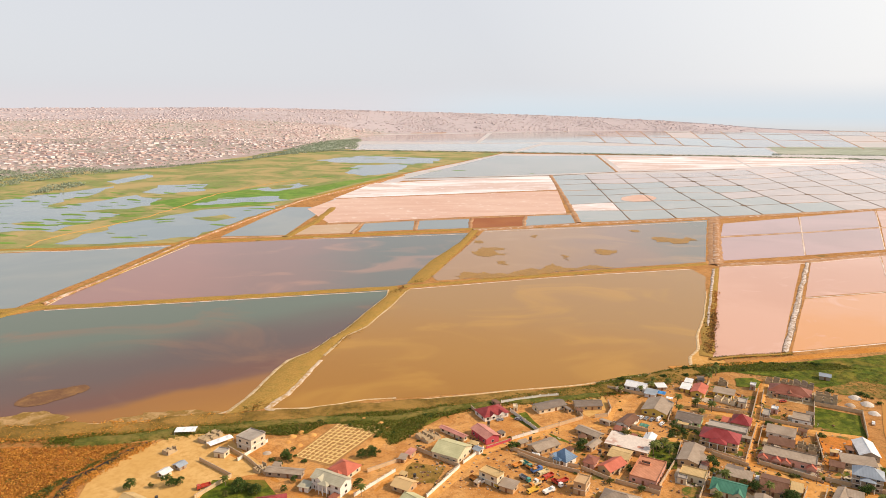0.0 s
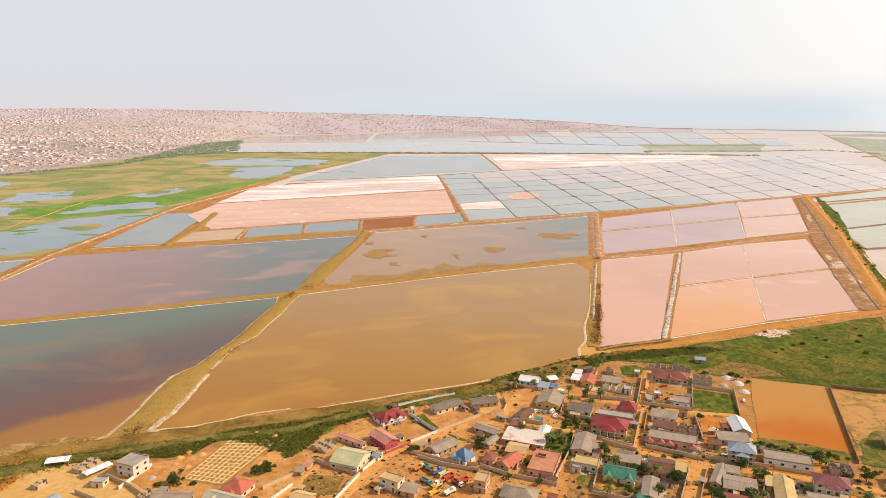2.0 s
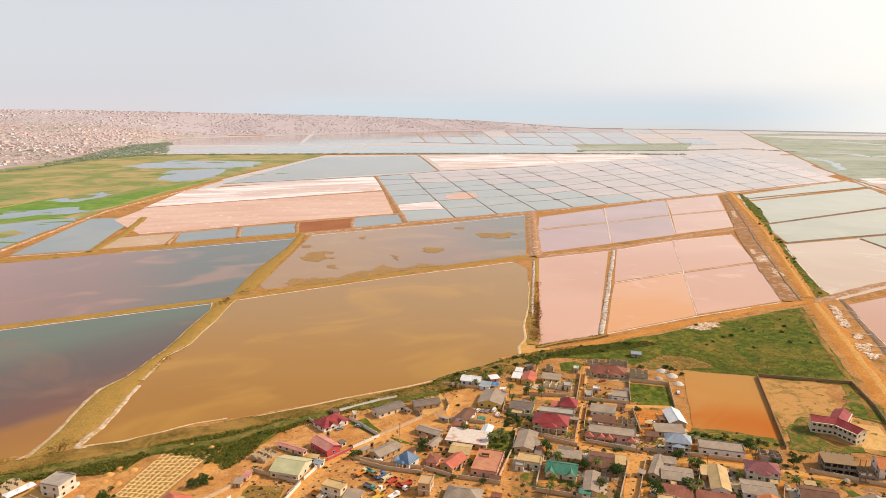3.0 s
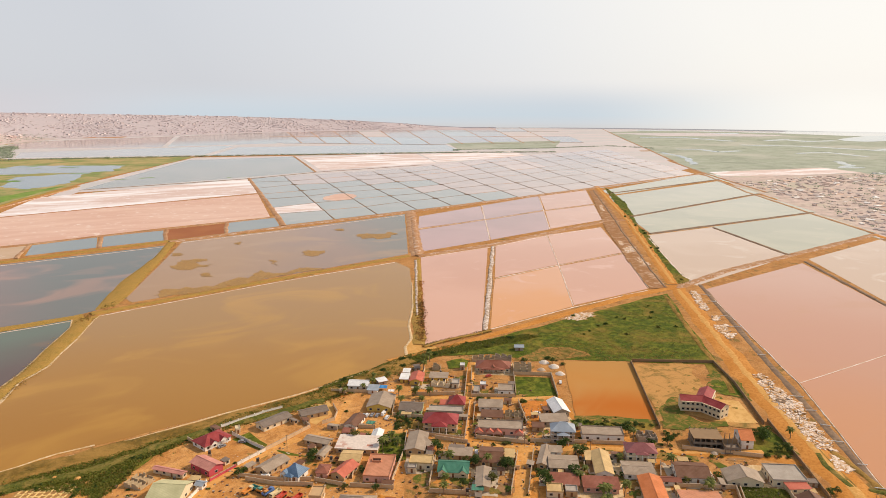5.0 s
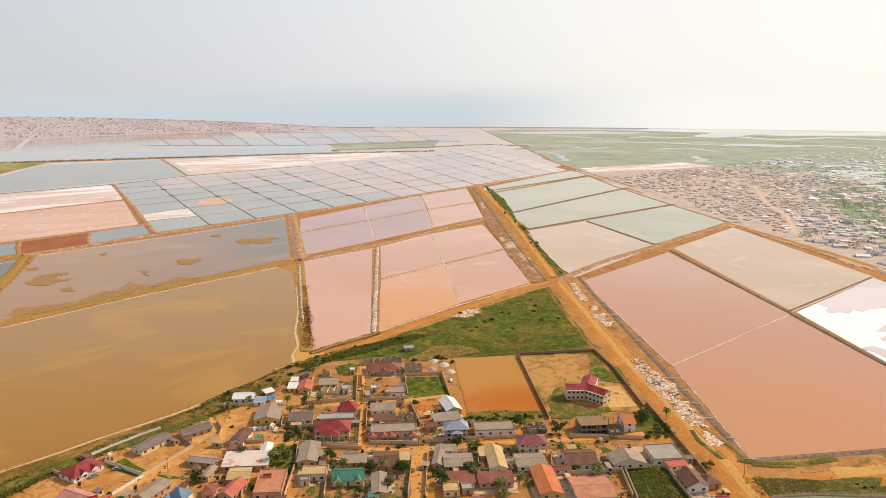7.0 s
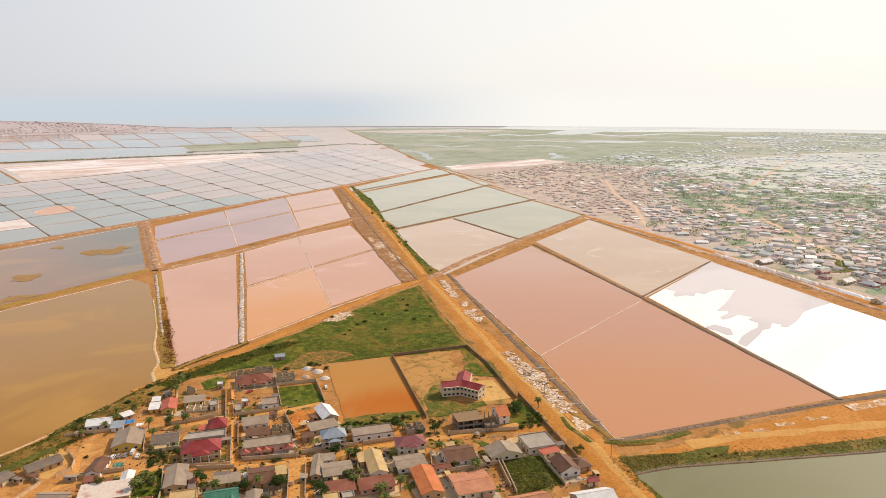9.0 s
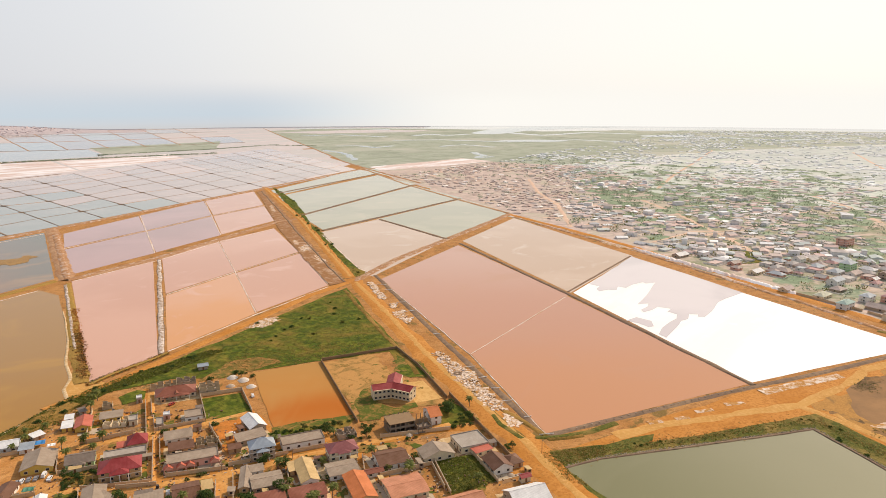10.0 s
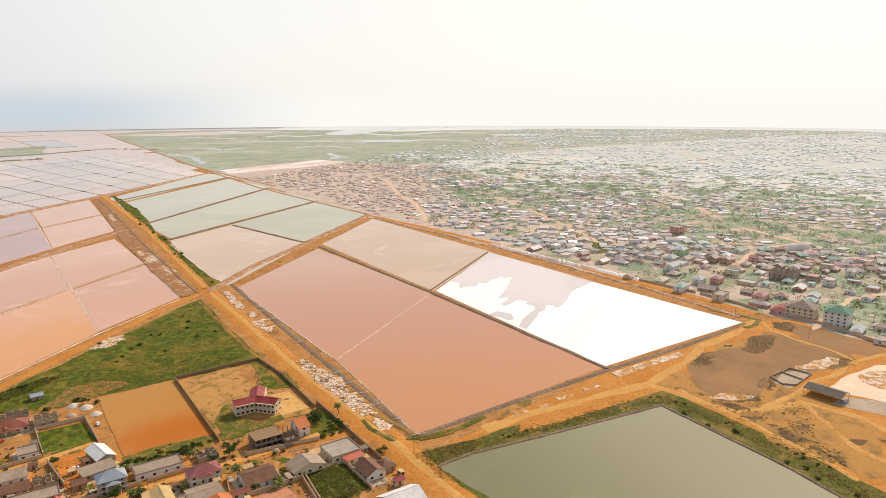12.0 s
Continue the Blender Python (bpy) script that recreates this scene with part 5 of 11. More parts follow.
land("grass_plot", [(189.1, 416.5), (200.5, 417.6), (202.9, 411.2), (197.4, 401.6), (183.7, 404.9)], GRASS, "green plot beside the lane end", 0.15, 1.5, 4, "stuff")
land("grass_plot", [(220.1, 310.2), (232.5, 304.8), (245.1, 295.4), (257.2, 286.7), (252.4, 280.3), (240.5, 288.9), (226.1, 297.3), (214.8, 303.6)], WEEDY_GREEN, "weeds along the edge of the pitch", 0.15, 1.5, 4, "stuff")
land("grass_plot", [(214.7, 306.0), (256.4, 281.6), (247.9, 277.0), (212.4, 297.6)], GRASS, "weeds along the edge of the pitch", 0.15, 2, 6, "stuff")
land("grass_plot", [(285.2, 249.6), (307.2, 252.4), (297.9, 226.3), (276.5, 234.5)], GRASS, "green plot beside the sandy road", 0.14, 2, 6, "stuff")
land("grass_plot", [(51.1, 345.8), (61.9, 337.0), (71.7, 325.6), (61.3, 333.9)], GRASS, "green patch behind houses", 0.14, 1, 6, "stuff")
land("grass_plot", [(-107.3, 293.8), (-83.4, 293.9), (-71.1, 275.3), (-108.8, 275.2)], GRASS, "green overgrown plot by the lane", 0.14, 2, 6, "stuff")
land("grass_plot", [(-16.6, 310.4), (1.7, 306.6), (-3.7, 290.8), (-18.6, 293.9)], VERGE, "weedy plot behind a wall", 0.14, 1, 6, "stuff")
for line, w in (([(205.0, 414.4), (176.4, 356.6), (152.4, 310.0), (140.9, 287.0)], 5), ([(86.5, 340.7), (118.8, 329.6), (152.8, 311.9), (177.9, 290.4), (205.8, 278.7)], 6), ([(175.6, 355.2), (203.9, 343.2), (226.9, 334.6)], 5), ([(205.8, 278.7), (245.3, 252.6), (276.0, 234.1), (292.6, 218.7)], 7),
                ([(179.4, 289.5), (166.4, 271.1), (147.6, 243.4)], 10), ([(1.2, 289.8), (18.2, 313.6), (36.8, 329.7), (56.8, 342.6), (77.6, 352.0), (98.5, 344.9)], 8), ([(77.6, 352.0), (98.3, 368.5), (108.0, 391.4)], 7), ([(30.8, 328.0), (40.9, 317.2), (63.2, 300.1), (88.6, 281.2), (109.1, 263.0)], 6),
                ([(175.6, 355.2), (153.2, 378.7), (115.7, 392.7)], 5), ([(-131.7, 332.3), (-102.8, 314.9), (-68.0, 284.4), (-55.3, 271.1)], 7), ([(-36.0, 275.5), (-22.5, 299.2), (-6.7, 321.0), (14.1, 339.3)], 5)):
    strip("road", line, w, 0.22, ROAD, "ochre dirt lane through the village", "road", rough=0.8)
for line, w in (([(73.3, 348.6), (89.5, 350.7), (111.0, 339.4), (123.8, 332.8), (149.7, 306.1), (174.7, 288.7), (203.8, 276.6), (243.3, 254.4), (283.3, 235.1)], 6), ([(208.9, 415.4), (189.8, 381.4), (173.6, 352.3), (150.2, 310.8)], 5), ([(126.7, 381.2), (152.6, 367.8), (176.7, 356.8), (200.5, 344.2), (224.7, 336.2)], 5.5), ([(176.6, 291.1), (164.5, 273.5), (145.8, 245.8)], 11), ([(109.1, 383.5), (97.3, 366.5), (89.5, 350.7)], 7), ([(-6.9, 275.6), (4.7, 295.3), (13.2, 309.8), (25.4, 324.0), (44.2, 336.2), (70.6, 349.3)], 8), ([(-54.8, 268.9), (-37.4, 289.3), (-24.8, 296.7), (-10.7, 318.1)], 5.5)):
    strip("road", line, w, 0.30, LANE, "bright ochre dirt lane between village walls", "road", rough=0.8)
strip("grass_ridge", [(333.7, 264.7), (310.9, 225.4), (293.8, 193.5)], 5, 0.5, VERGE, "grassy ridge beside the sandy road", "grass", rough=1, kind="stuff")
strip("grass_ridge", [(315.5, 220.7), (310.7, 203.1), (301.8, 182.5), (316.3, 171.2)], 5, 0.5, VERGE, "grassy ridge below the salt pond", "grass", rough=1, kind="stuff")
TOWN_LANES = (([(2543, 781), (1972, 661), (1628, 593), (1354, 528)], 9), ([(1357, 827), (1177, 698), (1047, 584), (871, 467)], 8), ([(1215, 515), (1090, 398), (953, 291), (854, 219)], 8), ([(740.8, 86.8), (795.8, 57.6), (901.2, 38.6), (961.8, -11.3)], 7), ([(1466, 282), (1324, 185), (1054, 73), (962, -11)], 8),
                ([(589.8, -11.4), (699.0, -42.0), (735.2, -75.4)], 7), ([(2722, 366), (2073, 206), (1926, 138)], 9), ([(840, 335), (939, 320), (989, 268)], 7))
for line, w in TOWN_LANES:
    strip("road", line, w, 0.25, PALE_LANE, "pale dirt lane through the eastern town", "road", rough=2)
for line in ([(856.6, 256.1), (858.6, 209.4), (813.1, 189.1), (783.7, 215.6)], [(763.3, 126.7), (837.5, 66.1), (776.1, 40.1), (740.8, 86.8)], [(1168, 130), (1234, 58), (1112, 38), (1054, 95)], [(834.6, -25.0), (889.1, -77.4), (835.7, -86.6), (778.8, -47.6)]):
    land("town_green", line, GRASS if line[0][1] > 150 else TOWN_WEEDS, "open green plot between town houses", 0.1, 8, 10, "stuff")
# far water and salt in the coastal marsh
for line in ([(3076, 2270), (3042, 2032), (3648, 2187), (4060, 2090), (4442, 1933), (4586, 2173), (4034, 2415), (3713, 2473)], [(3978, 1810), (3928, 1492), (4473, 1302), (4339, 908), (4329, 1410)], [(3820, 4152), (4425, 4042), (4326, 3180), (3865, 2844), (3558, 3354)], [(1445, 807), (1522, 827), (1637, 857), (1717, 836), (1641, 809), (1536, 797), (1452, 793)],
             [(1960, 1166), (2102, 1214), (1997, 1140), (1888, 1104)], [(1764, 323), (1807, 295), (1721, 288)], [(2903, 3034), (3308, 3030), (3081, 2783), (2791, 2796)], [(2593, 1795), (2810, 1630), (2790, 1443), (2618, 1520)], [(3422, 1430), (3658, 1194), (3410, 1145), (3280, 1310)]):
    pond(soft(line), W_MARSH, "shallow creek in the coastal marsh", 0.12, 12, 25, "marsh_pool", "marsh pools")
for line, w in (([(1958, 1413), (1889, 1327), (1791, 1270), (1844, 1259)], 26), ([(1924, 2053), (1982, 1997), (1946, 1851), (2067, 1879)], 34), ([(1739, 1912), (1661, 1728), (1491, 1512)], 24), ([(2735, 2330), (2906, 2361), (2846, 2207), (3036, 2204)], 55), ([(3280, 2114), (3133, 1814), (3571, 1769), (3541, 1479)], 70), ([(2355, 2136), (2513, 1983), (2560, 1656), (2872, 1485), (2848, 1193)], 50),
                ([(2377, 2784), (2580, 2701), (2559, 2352)], 45), ([(3058, 1166), (3465, 1013), (3348, 731), (3803, 507)], 75), ([(3978, 1160), (3819, 801), (4359, 420)], 80), ([(2146, 1698), (2292, 1699), (2232, 1498)], 30)):
    strip("creek", line, w, 0.5, W_MARSH, "narrow creek winding through coastal marsh", "creek", 20, 14)
for line in ([(3037, 4255), (3684, 3729), (3814, 3078), (3527, 2942), (3140, 3504), (2720, 3814)], [(1729, 3816), (2316, 4114), (2675, 4007), (2370, 3674), (1776, 3393)], [(2553, 3247), (3036, 3077), (3304, 2668), (3036, 2618), (2589, 2893)], [(1840, 4911), (2356, 4995), (3007, 4654), (2747, 4399), (2015, 4439)]):
    land("salt_flat", line, SALT_FAR, "long pale salt strip near the coast", 0.12, 8, 40)
strip("bank", [(1153, 976), (1310, 1284), (1432, 1502), (1789, 2045), (2224, 2730), (2869, 3728)], 9, 0.7, BUND_RED, "thin reddish bank along the marsh edge", "bank", 20, 3)
land("salt_flat", [(1358, 1331), (1543, 1309), (1735, 1294), (1709, 1158), (1489, 1188), (1307, 1237)], SALT_WHITE, "long white salt strip at the marsh edge", 0.12, 2, 20)
land("salt_flat", [(1141, 1886), (1394, 1963), (1297, 1539), (1241, 1320), (955, 1224), (1022, 1510)], W_PANROSE, "pale pink salt pan", 0.16, 2, 20)
for line in ([(1545, 4048), (2708, 4261), (2351, 3667), (1339, 3429)], [(1309, 3312), (2265, 3441), (2085, 3142), (1233, 2948)], [(2828, 4334), (3386, 4352), (2910, 3403), (2253, 3364)]):
    land("salt_flat", line, SALT_FAR, "far pale salt pan", 0.12, 3, 40)
def far_pans():
    """Shallow pans between the hedge and the coast, parted by thin banks."""
    rnd = random.Random(19)
    south, north = [Vector(p) for p in [(610, 3046), (1106, 2700), (1861, 2556)]], [Vector(p) for p in [(933, 5474), (1827, 5076), (2936, 4544)]]

    def at(i, j, cols, rows):
        u = i / cols * 2
        a, b = (south[0].lerp(south[1], u), north[0].lerp(north[1], u)) if u <= 1 else (south[1].lerp(south[2], u - 1), north[1].lerp(north[2], u - 1))
        return tuple(a.lerp(b, j / rows))

    for i in range(11):
        for j in range(4):
            q = [at(i, j, 11, 4), at(i + 1, j, 11, 4), at(i + 1, j + 1, 11, 4), at(i, j + 1, 11, 4)]
            pond(q, rnd.choice((W_FAR, W_PANROSE, W_PEACH, W_PANROSE, SALT_FAR) if i > 3 else (W_FAR, W_FAR, W_PANROSE, W_FAR)), "far shallow pan near the coast", 0.12, 4, 60)
    for i in range(1, 11):
        strip("bank", [at(i, 0, 11, 4), at(i, 4, 11, 4)], 7, 0.7, BUND_RED, "thin bank between far pans", "bank", 60, 4)
    for j in range(4):
        strip("bank", [at(0, j, 11, 4), at(6, j, 11, 4), at(11, j, 11, 4)], 16 + 10 * j, 0.7, BUND_RED if j % 2 else BUND_DARK, "low bank between far pans", "bank", 60, 4)


far_pans()
land("far_scrub", [(1274, 2733), (1843, 2706), (1524, 2279), (1148, 2354)], MARSH_FAR, "far green scrub beside the hedge", 0.12, 5, 30, "stuff")

strip("stone_edge", [(280.8, 162.2), (299.7, 152.2), (344.6, 116.5), (385.2, 84.8), (399.4, 74.3), (381.2, 47.6), (352.0, 6.2), (333.4, -16.3)], 1.8, 0.5, BUND_DARK, "dark rubble edge along the reservoir", "stones", 3.0, 0.6)


def blobs(label, spots, low, high, mat, seed, z=0.12, name="weed_patches", skirt=0.0, category="grass"):
    """Ragged flat patches joined into one piece of cover; with a skirt their rims slope down to the ground."""
    rnd = random.Random(seed)
    v, f = [], []
    for n, (x, y) in enumerate(spots):
        r, t, squash = rnd.uniform(low, high), rnd.uniform(0, 3.1), rnd.uniform(0.4, 0.8)
        k, zz, m = len(v), z + n * 0.0007, 22
        v.append((x, y, zz + 0.05))
        for a in range(m):
            q = a * 2 * math.pi / m
            e = r * (1 + 0.9 * noise.noise(Vector((math.cos(q) * 1.4 + n * 3.1, math.sin(q) * 1.4, 2.0))) + rnd.uniform(-0.16, 0.16))
            u, w = math.cos(q) * e, math.sin(q) * e * squash
            v.append((x + u * math.cos(t) - w * math.sin(t), y + u * math.sin(t) + w * math.cos(t), zz))
        f += [(k, k + 1 + a, k + 1 + (a + 1) % m) for a in range(m)]
        if skirt:
            v += [(x + (px - x) * 1.18, y + (py - y) * 1.18, pz - skirt) for px, py, pz in v[k + 1:k + 1 + m]]
            f += [(k + 1 + a, k + 1 + m + a, k + 1 + m + (a + 1) % m, k + 1 + (a + 1) % m) for a in range(m)]
    me = bpy.data.meshes.new(name)
    me.from_pydata(v, [], f)
    me.materials.append(mat)
    return tagged(new(name, me), label, category, kind="stuff")

land("reservoir_verge", [(280.3, 177.3), (287.3, 178.0), (300.7, 168.1), (314.3, 156.5), (341.1, 141.5), (332.9, 138.1), (303.2, 151.2), (280.7, 163.9), (275.8, 151.9), (270.8, 142.4), (263.4, 122.0), (256.7, 128.9), (263.9, 145.6), (269.8, 160.8)], VERGE_GREEN, "reedy green bank between road and reservoir", 0.2, 1.5, 6, "stuff")
strip("grass_ridge", [(307.4, 223.0), (300.2, 212.5), (292.4, 194.0)], (4, 6), 0.6, VERGE_GREEN, "grassy strip between road and salt", "grass", rough=1, kind="stuff")
strip("grass_ridge", [(297.8, 189.5), (306.3, 180.5), (321.7, 169.6), (340.3, 162.9)], (4, 5), 0.6, VERGE_GREEN, "grassy ridge below the salt pond", "grass", rough=1, kind="stuff")

strip("grass_ridge", [(611.5, 66.9), (604.5, 37.8), (599.3, 27.8), (582.2, 30.1), (572.4, 37.9)], (5, 6), 0.6, VERGE_GREEN, "dry grass ridge round the corner of the pan", "grass", rough=1, kind="stuff")

# ---- materials of the settlement ----
def roofing(name, col, rust=0.35, rough=0.55, metal=0.0):
    """Ageing roof sheets: faded colour, rust and dust stains, joints between sheets."""
    k = Nodes(name, rough, 0.18)
    k.b.inputs["Metallic"].default_value = metal
    tc = k.n.new("ShaderNodeTexCoord")
    wave = k.n.new("ShaderNodeTexWave")
    wave.inputs["Scale"].default_value = 0.55
    wave.inputs["Distortion"].default_value = 0.15
    k.l.new(tc.outputs["Object"], wave.inputs[0])
    fade = k.noise(0.22, 5, 0.6)
    stain = k.noise(0.7, 5, 0.7, stretch=(1, 1, 0.3), w=5)
    col = tuple(c * 0.86 for c in col)
    dark = tuple(c * 0.55 for c in col)
    pale = tuple(min(0.9, c * 1.32 + 0.03) for c in col)
    c1 = k.mix(k.ramp(fade, (0.35, grey(0)), (0.7, grey(1))), col, pale)
    c1 = k.mix(k.ramp(stain, (0.52, grey(0)), (0.75, grey(rust))), c1, (0.24, 0.11, 0.05))
    c1 = k.mix(k.ramp(wave.outputs["Fac"], (0.86, grey(0)), (1.0, grey(0.5))), c1, dark)
    c1 = k.mix(k.mix(0.2, grey(0.0), k.random()), c1, pale)
    k.bump(wave.outputs["Fac"], 0.3, 0.05)
    return k.colour(c1)


def render_wall(name, col, grime=0.4):
    """Painted or bare cement render with streaks and dust."""
    k = Nodes(name, 0.85, 0.25)
    big = k.noise(0.35, 5, 0.6)
    streak = k.noise(1.2, 5, 0.65, stretch=(1.0, 1.0, 0.25), w=3)
    c1 = k.mix(k.ramp(big, (0.35, grey(0)), (0.7, grey(0.5))), col, tuple(c * 0.8 for c in col))
    c1 = k.mix(k.ramp(streak, (0.55, grey(0)), (0.8, grey(grime))), c1, (0.28, 0.19, 0.11))
    return k.colour(c1)


R_CRIMSON = roofing("crimson_roof_sheets", (0.27, 0.032, 0.032), 0.15)
R_RED = roofing("faded_red_roof_sheets", (0.46, 0.115, 0.065), 0.2)
R_LIMEGREY = roofing("pale_grey_green_roof_sheets", (0.42, 0.38, 0.27), 0.1)
R_RUST = roofing("red_brown_roof_sheets", (0.24, 0.0765, 0.0425), 0.4)
R_BROWN = roofing("dark_brown_roof_sheets", (0.147, 0.0638, 0.0312), 0.3)
R_GREY = roofing("weathered_grey_roof_sheets", (0.32, 0.245, 0.178), 0.5)
R_DARK = roofing("dark_grey_roof_sheets", (0.185, 0.142, 0.11), 0.4)
R_BLACK = roofing("blackened_roof_sheets", (0.085, 0.072, 0.064), 0.15, 0.75)
R_ORANGE = roofing("orange_roof_sheets", (0.52, 0.155, 0.04), 0.15)
R_SALMON = roofing("salmon_roof_sheets", (0.50, 0.21, 0.11), 0.3)
R_CREAM = roofing("cream_roof_sheets", (0.52, 0.355, 0.155), 0.2)
R_TEAL = roofing("teal_green_roof_sheets", (0.055, 0.19, 0.125), 0.1)
R_BLUE = roofing("slate_blue_roof_sheets", (0.10, 0.17, 0.27), 0.1)
R_BLUEGREY = roofing("blue_grey_roof_sheets", (0.30, 0.34, 0.39), 0.15)
R_WHITE = roofing("white_roof_sheets", (0.70, 0.69, 0.68), 0.15)
R_PINK = roofing("pink_roof_sheets", (0.52, 0.22, 0.17), 0.1)
R_LIME = roofing("pale_lime_roof_sheets", (0.48, 0.45, 0.25), 0.1)
R_MAUVE = roofing("dull_mauve_red_roof_sheets", (0.24, 0.075, 0.075), 0.15)
def patched(name, base, patch):
    """Pale roof sheets of which some have rusted red, sheet by sheet."""
    k = Nodes(name, 0.7, 0.18)
    tc = k.n.new("ShaderNodeTexCoord")
    brick = k.n.new("ShaderNodeTexBrick")
    k.l.new(tc.outputs["Object"], brick.inputs["Vector"])
    for key, value in (("Scale", 1.0), ("Mortar Size", 0.02), ("Brick Width", 3.2), ("Row Height", 1.9), ("Bias", -0.25)):
        brick.inputs[key].default_value = value
    brick.inputs["Color1"].default_value, brick.inputs["Color2"].default_value, brick.inputs["Mortar"].default_value = (0, 0, 0, 1), (1, 1, 1, 1), (0.3, 0.3, 0.3, 1)
    some = k.ramp(brick.outputs["Color"], (0.45, grey(0)), (0.75, grey(0.85)))
    where_ = k.ramp(k.noise(0.10, 3, 0.5, w=3), (0.46, grey(0)), (0.56, grey(1)))
    fade = k.noise(0.8, 5, 0.65)
    col = k.mix(k.ramp(fade, (0.4, grey(0)), (0.7, grey(0.6))), base, tuple(c * 0.7 for c in base))
    return k.colour(k.mix(k.mix(1.0, some, where_, "MULTIPLY"), col, patch))


R_PATCH = patched("white_roof_sheets_with_red_rust", (0.68, 0.58, 0.50), (0.40, 0.12, 0.06))
SLAB = roofing("stained_concrete_slab", (0.36, 0.31, 0.26), 0.3, 0.85)
P_CREAM = render_wall("cream_render", (0.70, 0.58, 0.40))
P_WHITE = render_wall("white_render", (0.76, 0.72, 0.66), 0.25)
P_YELLOW = render_wall("yellow_render", (0.66, 0.44, 0.10))
P_PINK = render_wall("pink_render", (0.66, 0.36, 0.28))
P_RED = render_wall("raspberry_render", (0.52, 0.08, 0.10), 0.1)
P_GREEN = render_wall("mint_green_render", (0.38, 0.56, 0.30), 0.15)
P_GREY = render_wall("bare_cement_render", (0.40, 0.315, 0.235))
P_BLOCK = render_wall("sandcrete_block", (0.46, 0.35, 0.22), 0.5)
P_WALL = render_wall("sandy_wall_render", (0.62, 0.44, 0.26), 0.5)
P_PALE = render_wall("pale_unpainted_render", (0.66, 0.56, 0.44), 0.4)
# Brown of a shaded side, so the walls' shade sits in the colour.
P_SHADED_BROWN = render_wall("weathered_blocks_in_shade_brown", (0.27, 0.175, 0.095), 0.5)
P_DARK = render_wall("weathered_dark_concrete", (0.235, 0.185, 0.14), 0.5)
P_TAN = render_wall("tan_render", (0.52, 0.34, 0.18))
PLASTIC_BLUE = render_wall("blue_tarpaulin", (0.05, 0.22, 0.50), 0.05)
CANVAS = render_wall("white_canvas", (0.80, 0.80, 0.80), 0.05)
TIMBER = render_wall("raw_roof_timber", (0.62, 0.42, 0.20), 0.2)
_g = Nodes("dark_window_glass", 0.12, 0.6)
GLASS = _g.colour((0.035, 0.035, 0.04))
_g = Nodes("window_frame_paint", 0.5, 0.4)
FRAME = _g.colour(_g.mix(_g.noise(2.0), (0.62, 0.58, 0.52), (0.45, 0.40, 0.34)))
_g = Nodes("brown_door_wood", 0.5, 0.4)
DOORWOOD = _g.colour(_g.mix(_g.noise(3.0, stretch=(1, 1, 0.2)), (0.16, 0.07, 0.035), (0.24, 0.11, 0.05)))


def box(bm, x0, y0, z0, x1, y1, z1):
    v = [bm.verts.new(p) for p in ((x0, y0, z0), (x1, y0, z0), (x1, y1, z0), (x0, y1, z0), (x0, y0, z1), (x1, y0, z1), (x1, y1, z1), (x0, y1, z1))]
    for f in ((0, 3, 2, 1), (4, 5, 6, 7), (0, 1, 5, 4), (1, 2, 6, 5), (2, 3, 7, 6), (3, 0, 4, 7)):
        bm.faces.new([v[i] for i in f])


def prism(bm, top, bottom):
    """A solid between two outlines of the same length."""
    a, b = [bm.verts.new(p) for p in bottom], [bm.verts.new(p) for p in top]
    bm.faces.new(a[::-1])
    bm.faces.new(b)
    for i in range(len(a)):
        j = (i + 1) % len(a)
        bm.faces.new((a[i], a[j], b[j], b[i]))


def slab(bm, pts, t=0.14):
    prism(bm, pts, [(x, y, z - t) for x, y, z in pts])


def gable(w, d, h, over, rise):
    bm = bmesh.new()
    x, y, r = w / 2 + over, d / 2 + over, h + rise
    e = h - rise * over / (d / 2)
    slab(bm, [(-x, -y, e), (x, -y, e), (x, 0, r), (-x, 0, r)])
    slab(bm, [(-x, 0, r), (x, 0, r), (x, y, e), (-x, y, e)])
    box(bm, -x, -0.16, r - 0.02, x, 0.16, r + 0.07)
    return bm


def hip(w, d, h, over, rise):
    bm = bmesh.new()
    x, y = w / 2 + over, d / 2 + over
    k = max(0.3, x - y)
    e, r = h - rise * over / (d / 2), h + rise
    slab(bm, [(-x, -y, e), (x, -y, e), (k, 0, r), (-k, 0, r)])
    slab(bm, [(x, y, e), (-x, y, e), (-k, 0, r), (k, 0, r)])
    slab(bm, [(x, -y, e), (x, y, e), (k, 0, r)])
    slab(bm, [(-x, y, e), (-x, -y, e), (-k, 0, r)])
    box(bm, -k, -0.16, r - 0.03, k, 0.16, r + 0.08)
    return bm


def shed(w, d, h, over, rise):
    bm = bmesh.new()
    x, y = w / 2 + over, d / 2 + over
    slab(bm, [(-x, -y, h), (x, -y, h), (x, y, h + rise), (-x, y, h + rise)])
    return bm


def flat(w, d, h, over, rise):
    """A concrete roof behind a low parapet."""
    bm = bmesh.new()
    x, y = w / 2 + 0.15, d / 2 + 0.15
    box(bm, -x, -y, h, x, y, h + 0.15)
    for a in ((-x, -y, x, -y + 0.2), (-x, y - 0.2, x, y), (-x, -y + 0.2, -x + 0.2, y - 0.2), (x - 0.2, -y + 0.2, x, y - 0.2)):
        box(bm, a[0], a[1], h + 0.15, a[2], a[3], h + 0.6)
    return bm


ROOFS = {"gable": gable, "hip": hip, "shed": shed, "flat": flat}


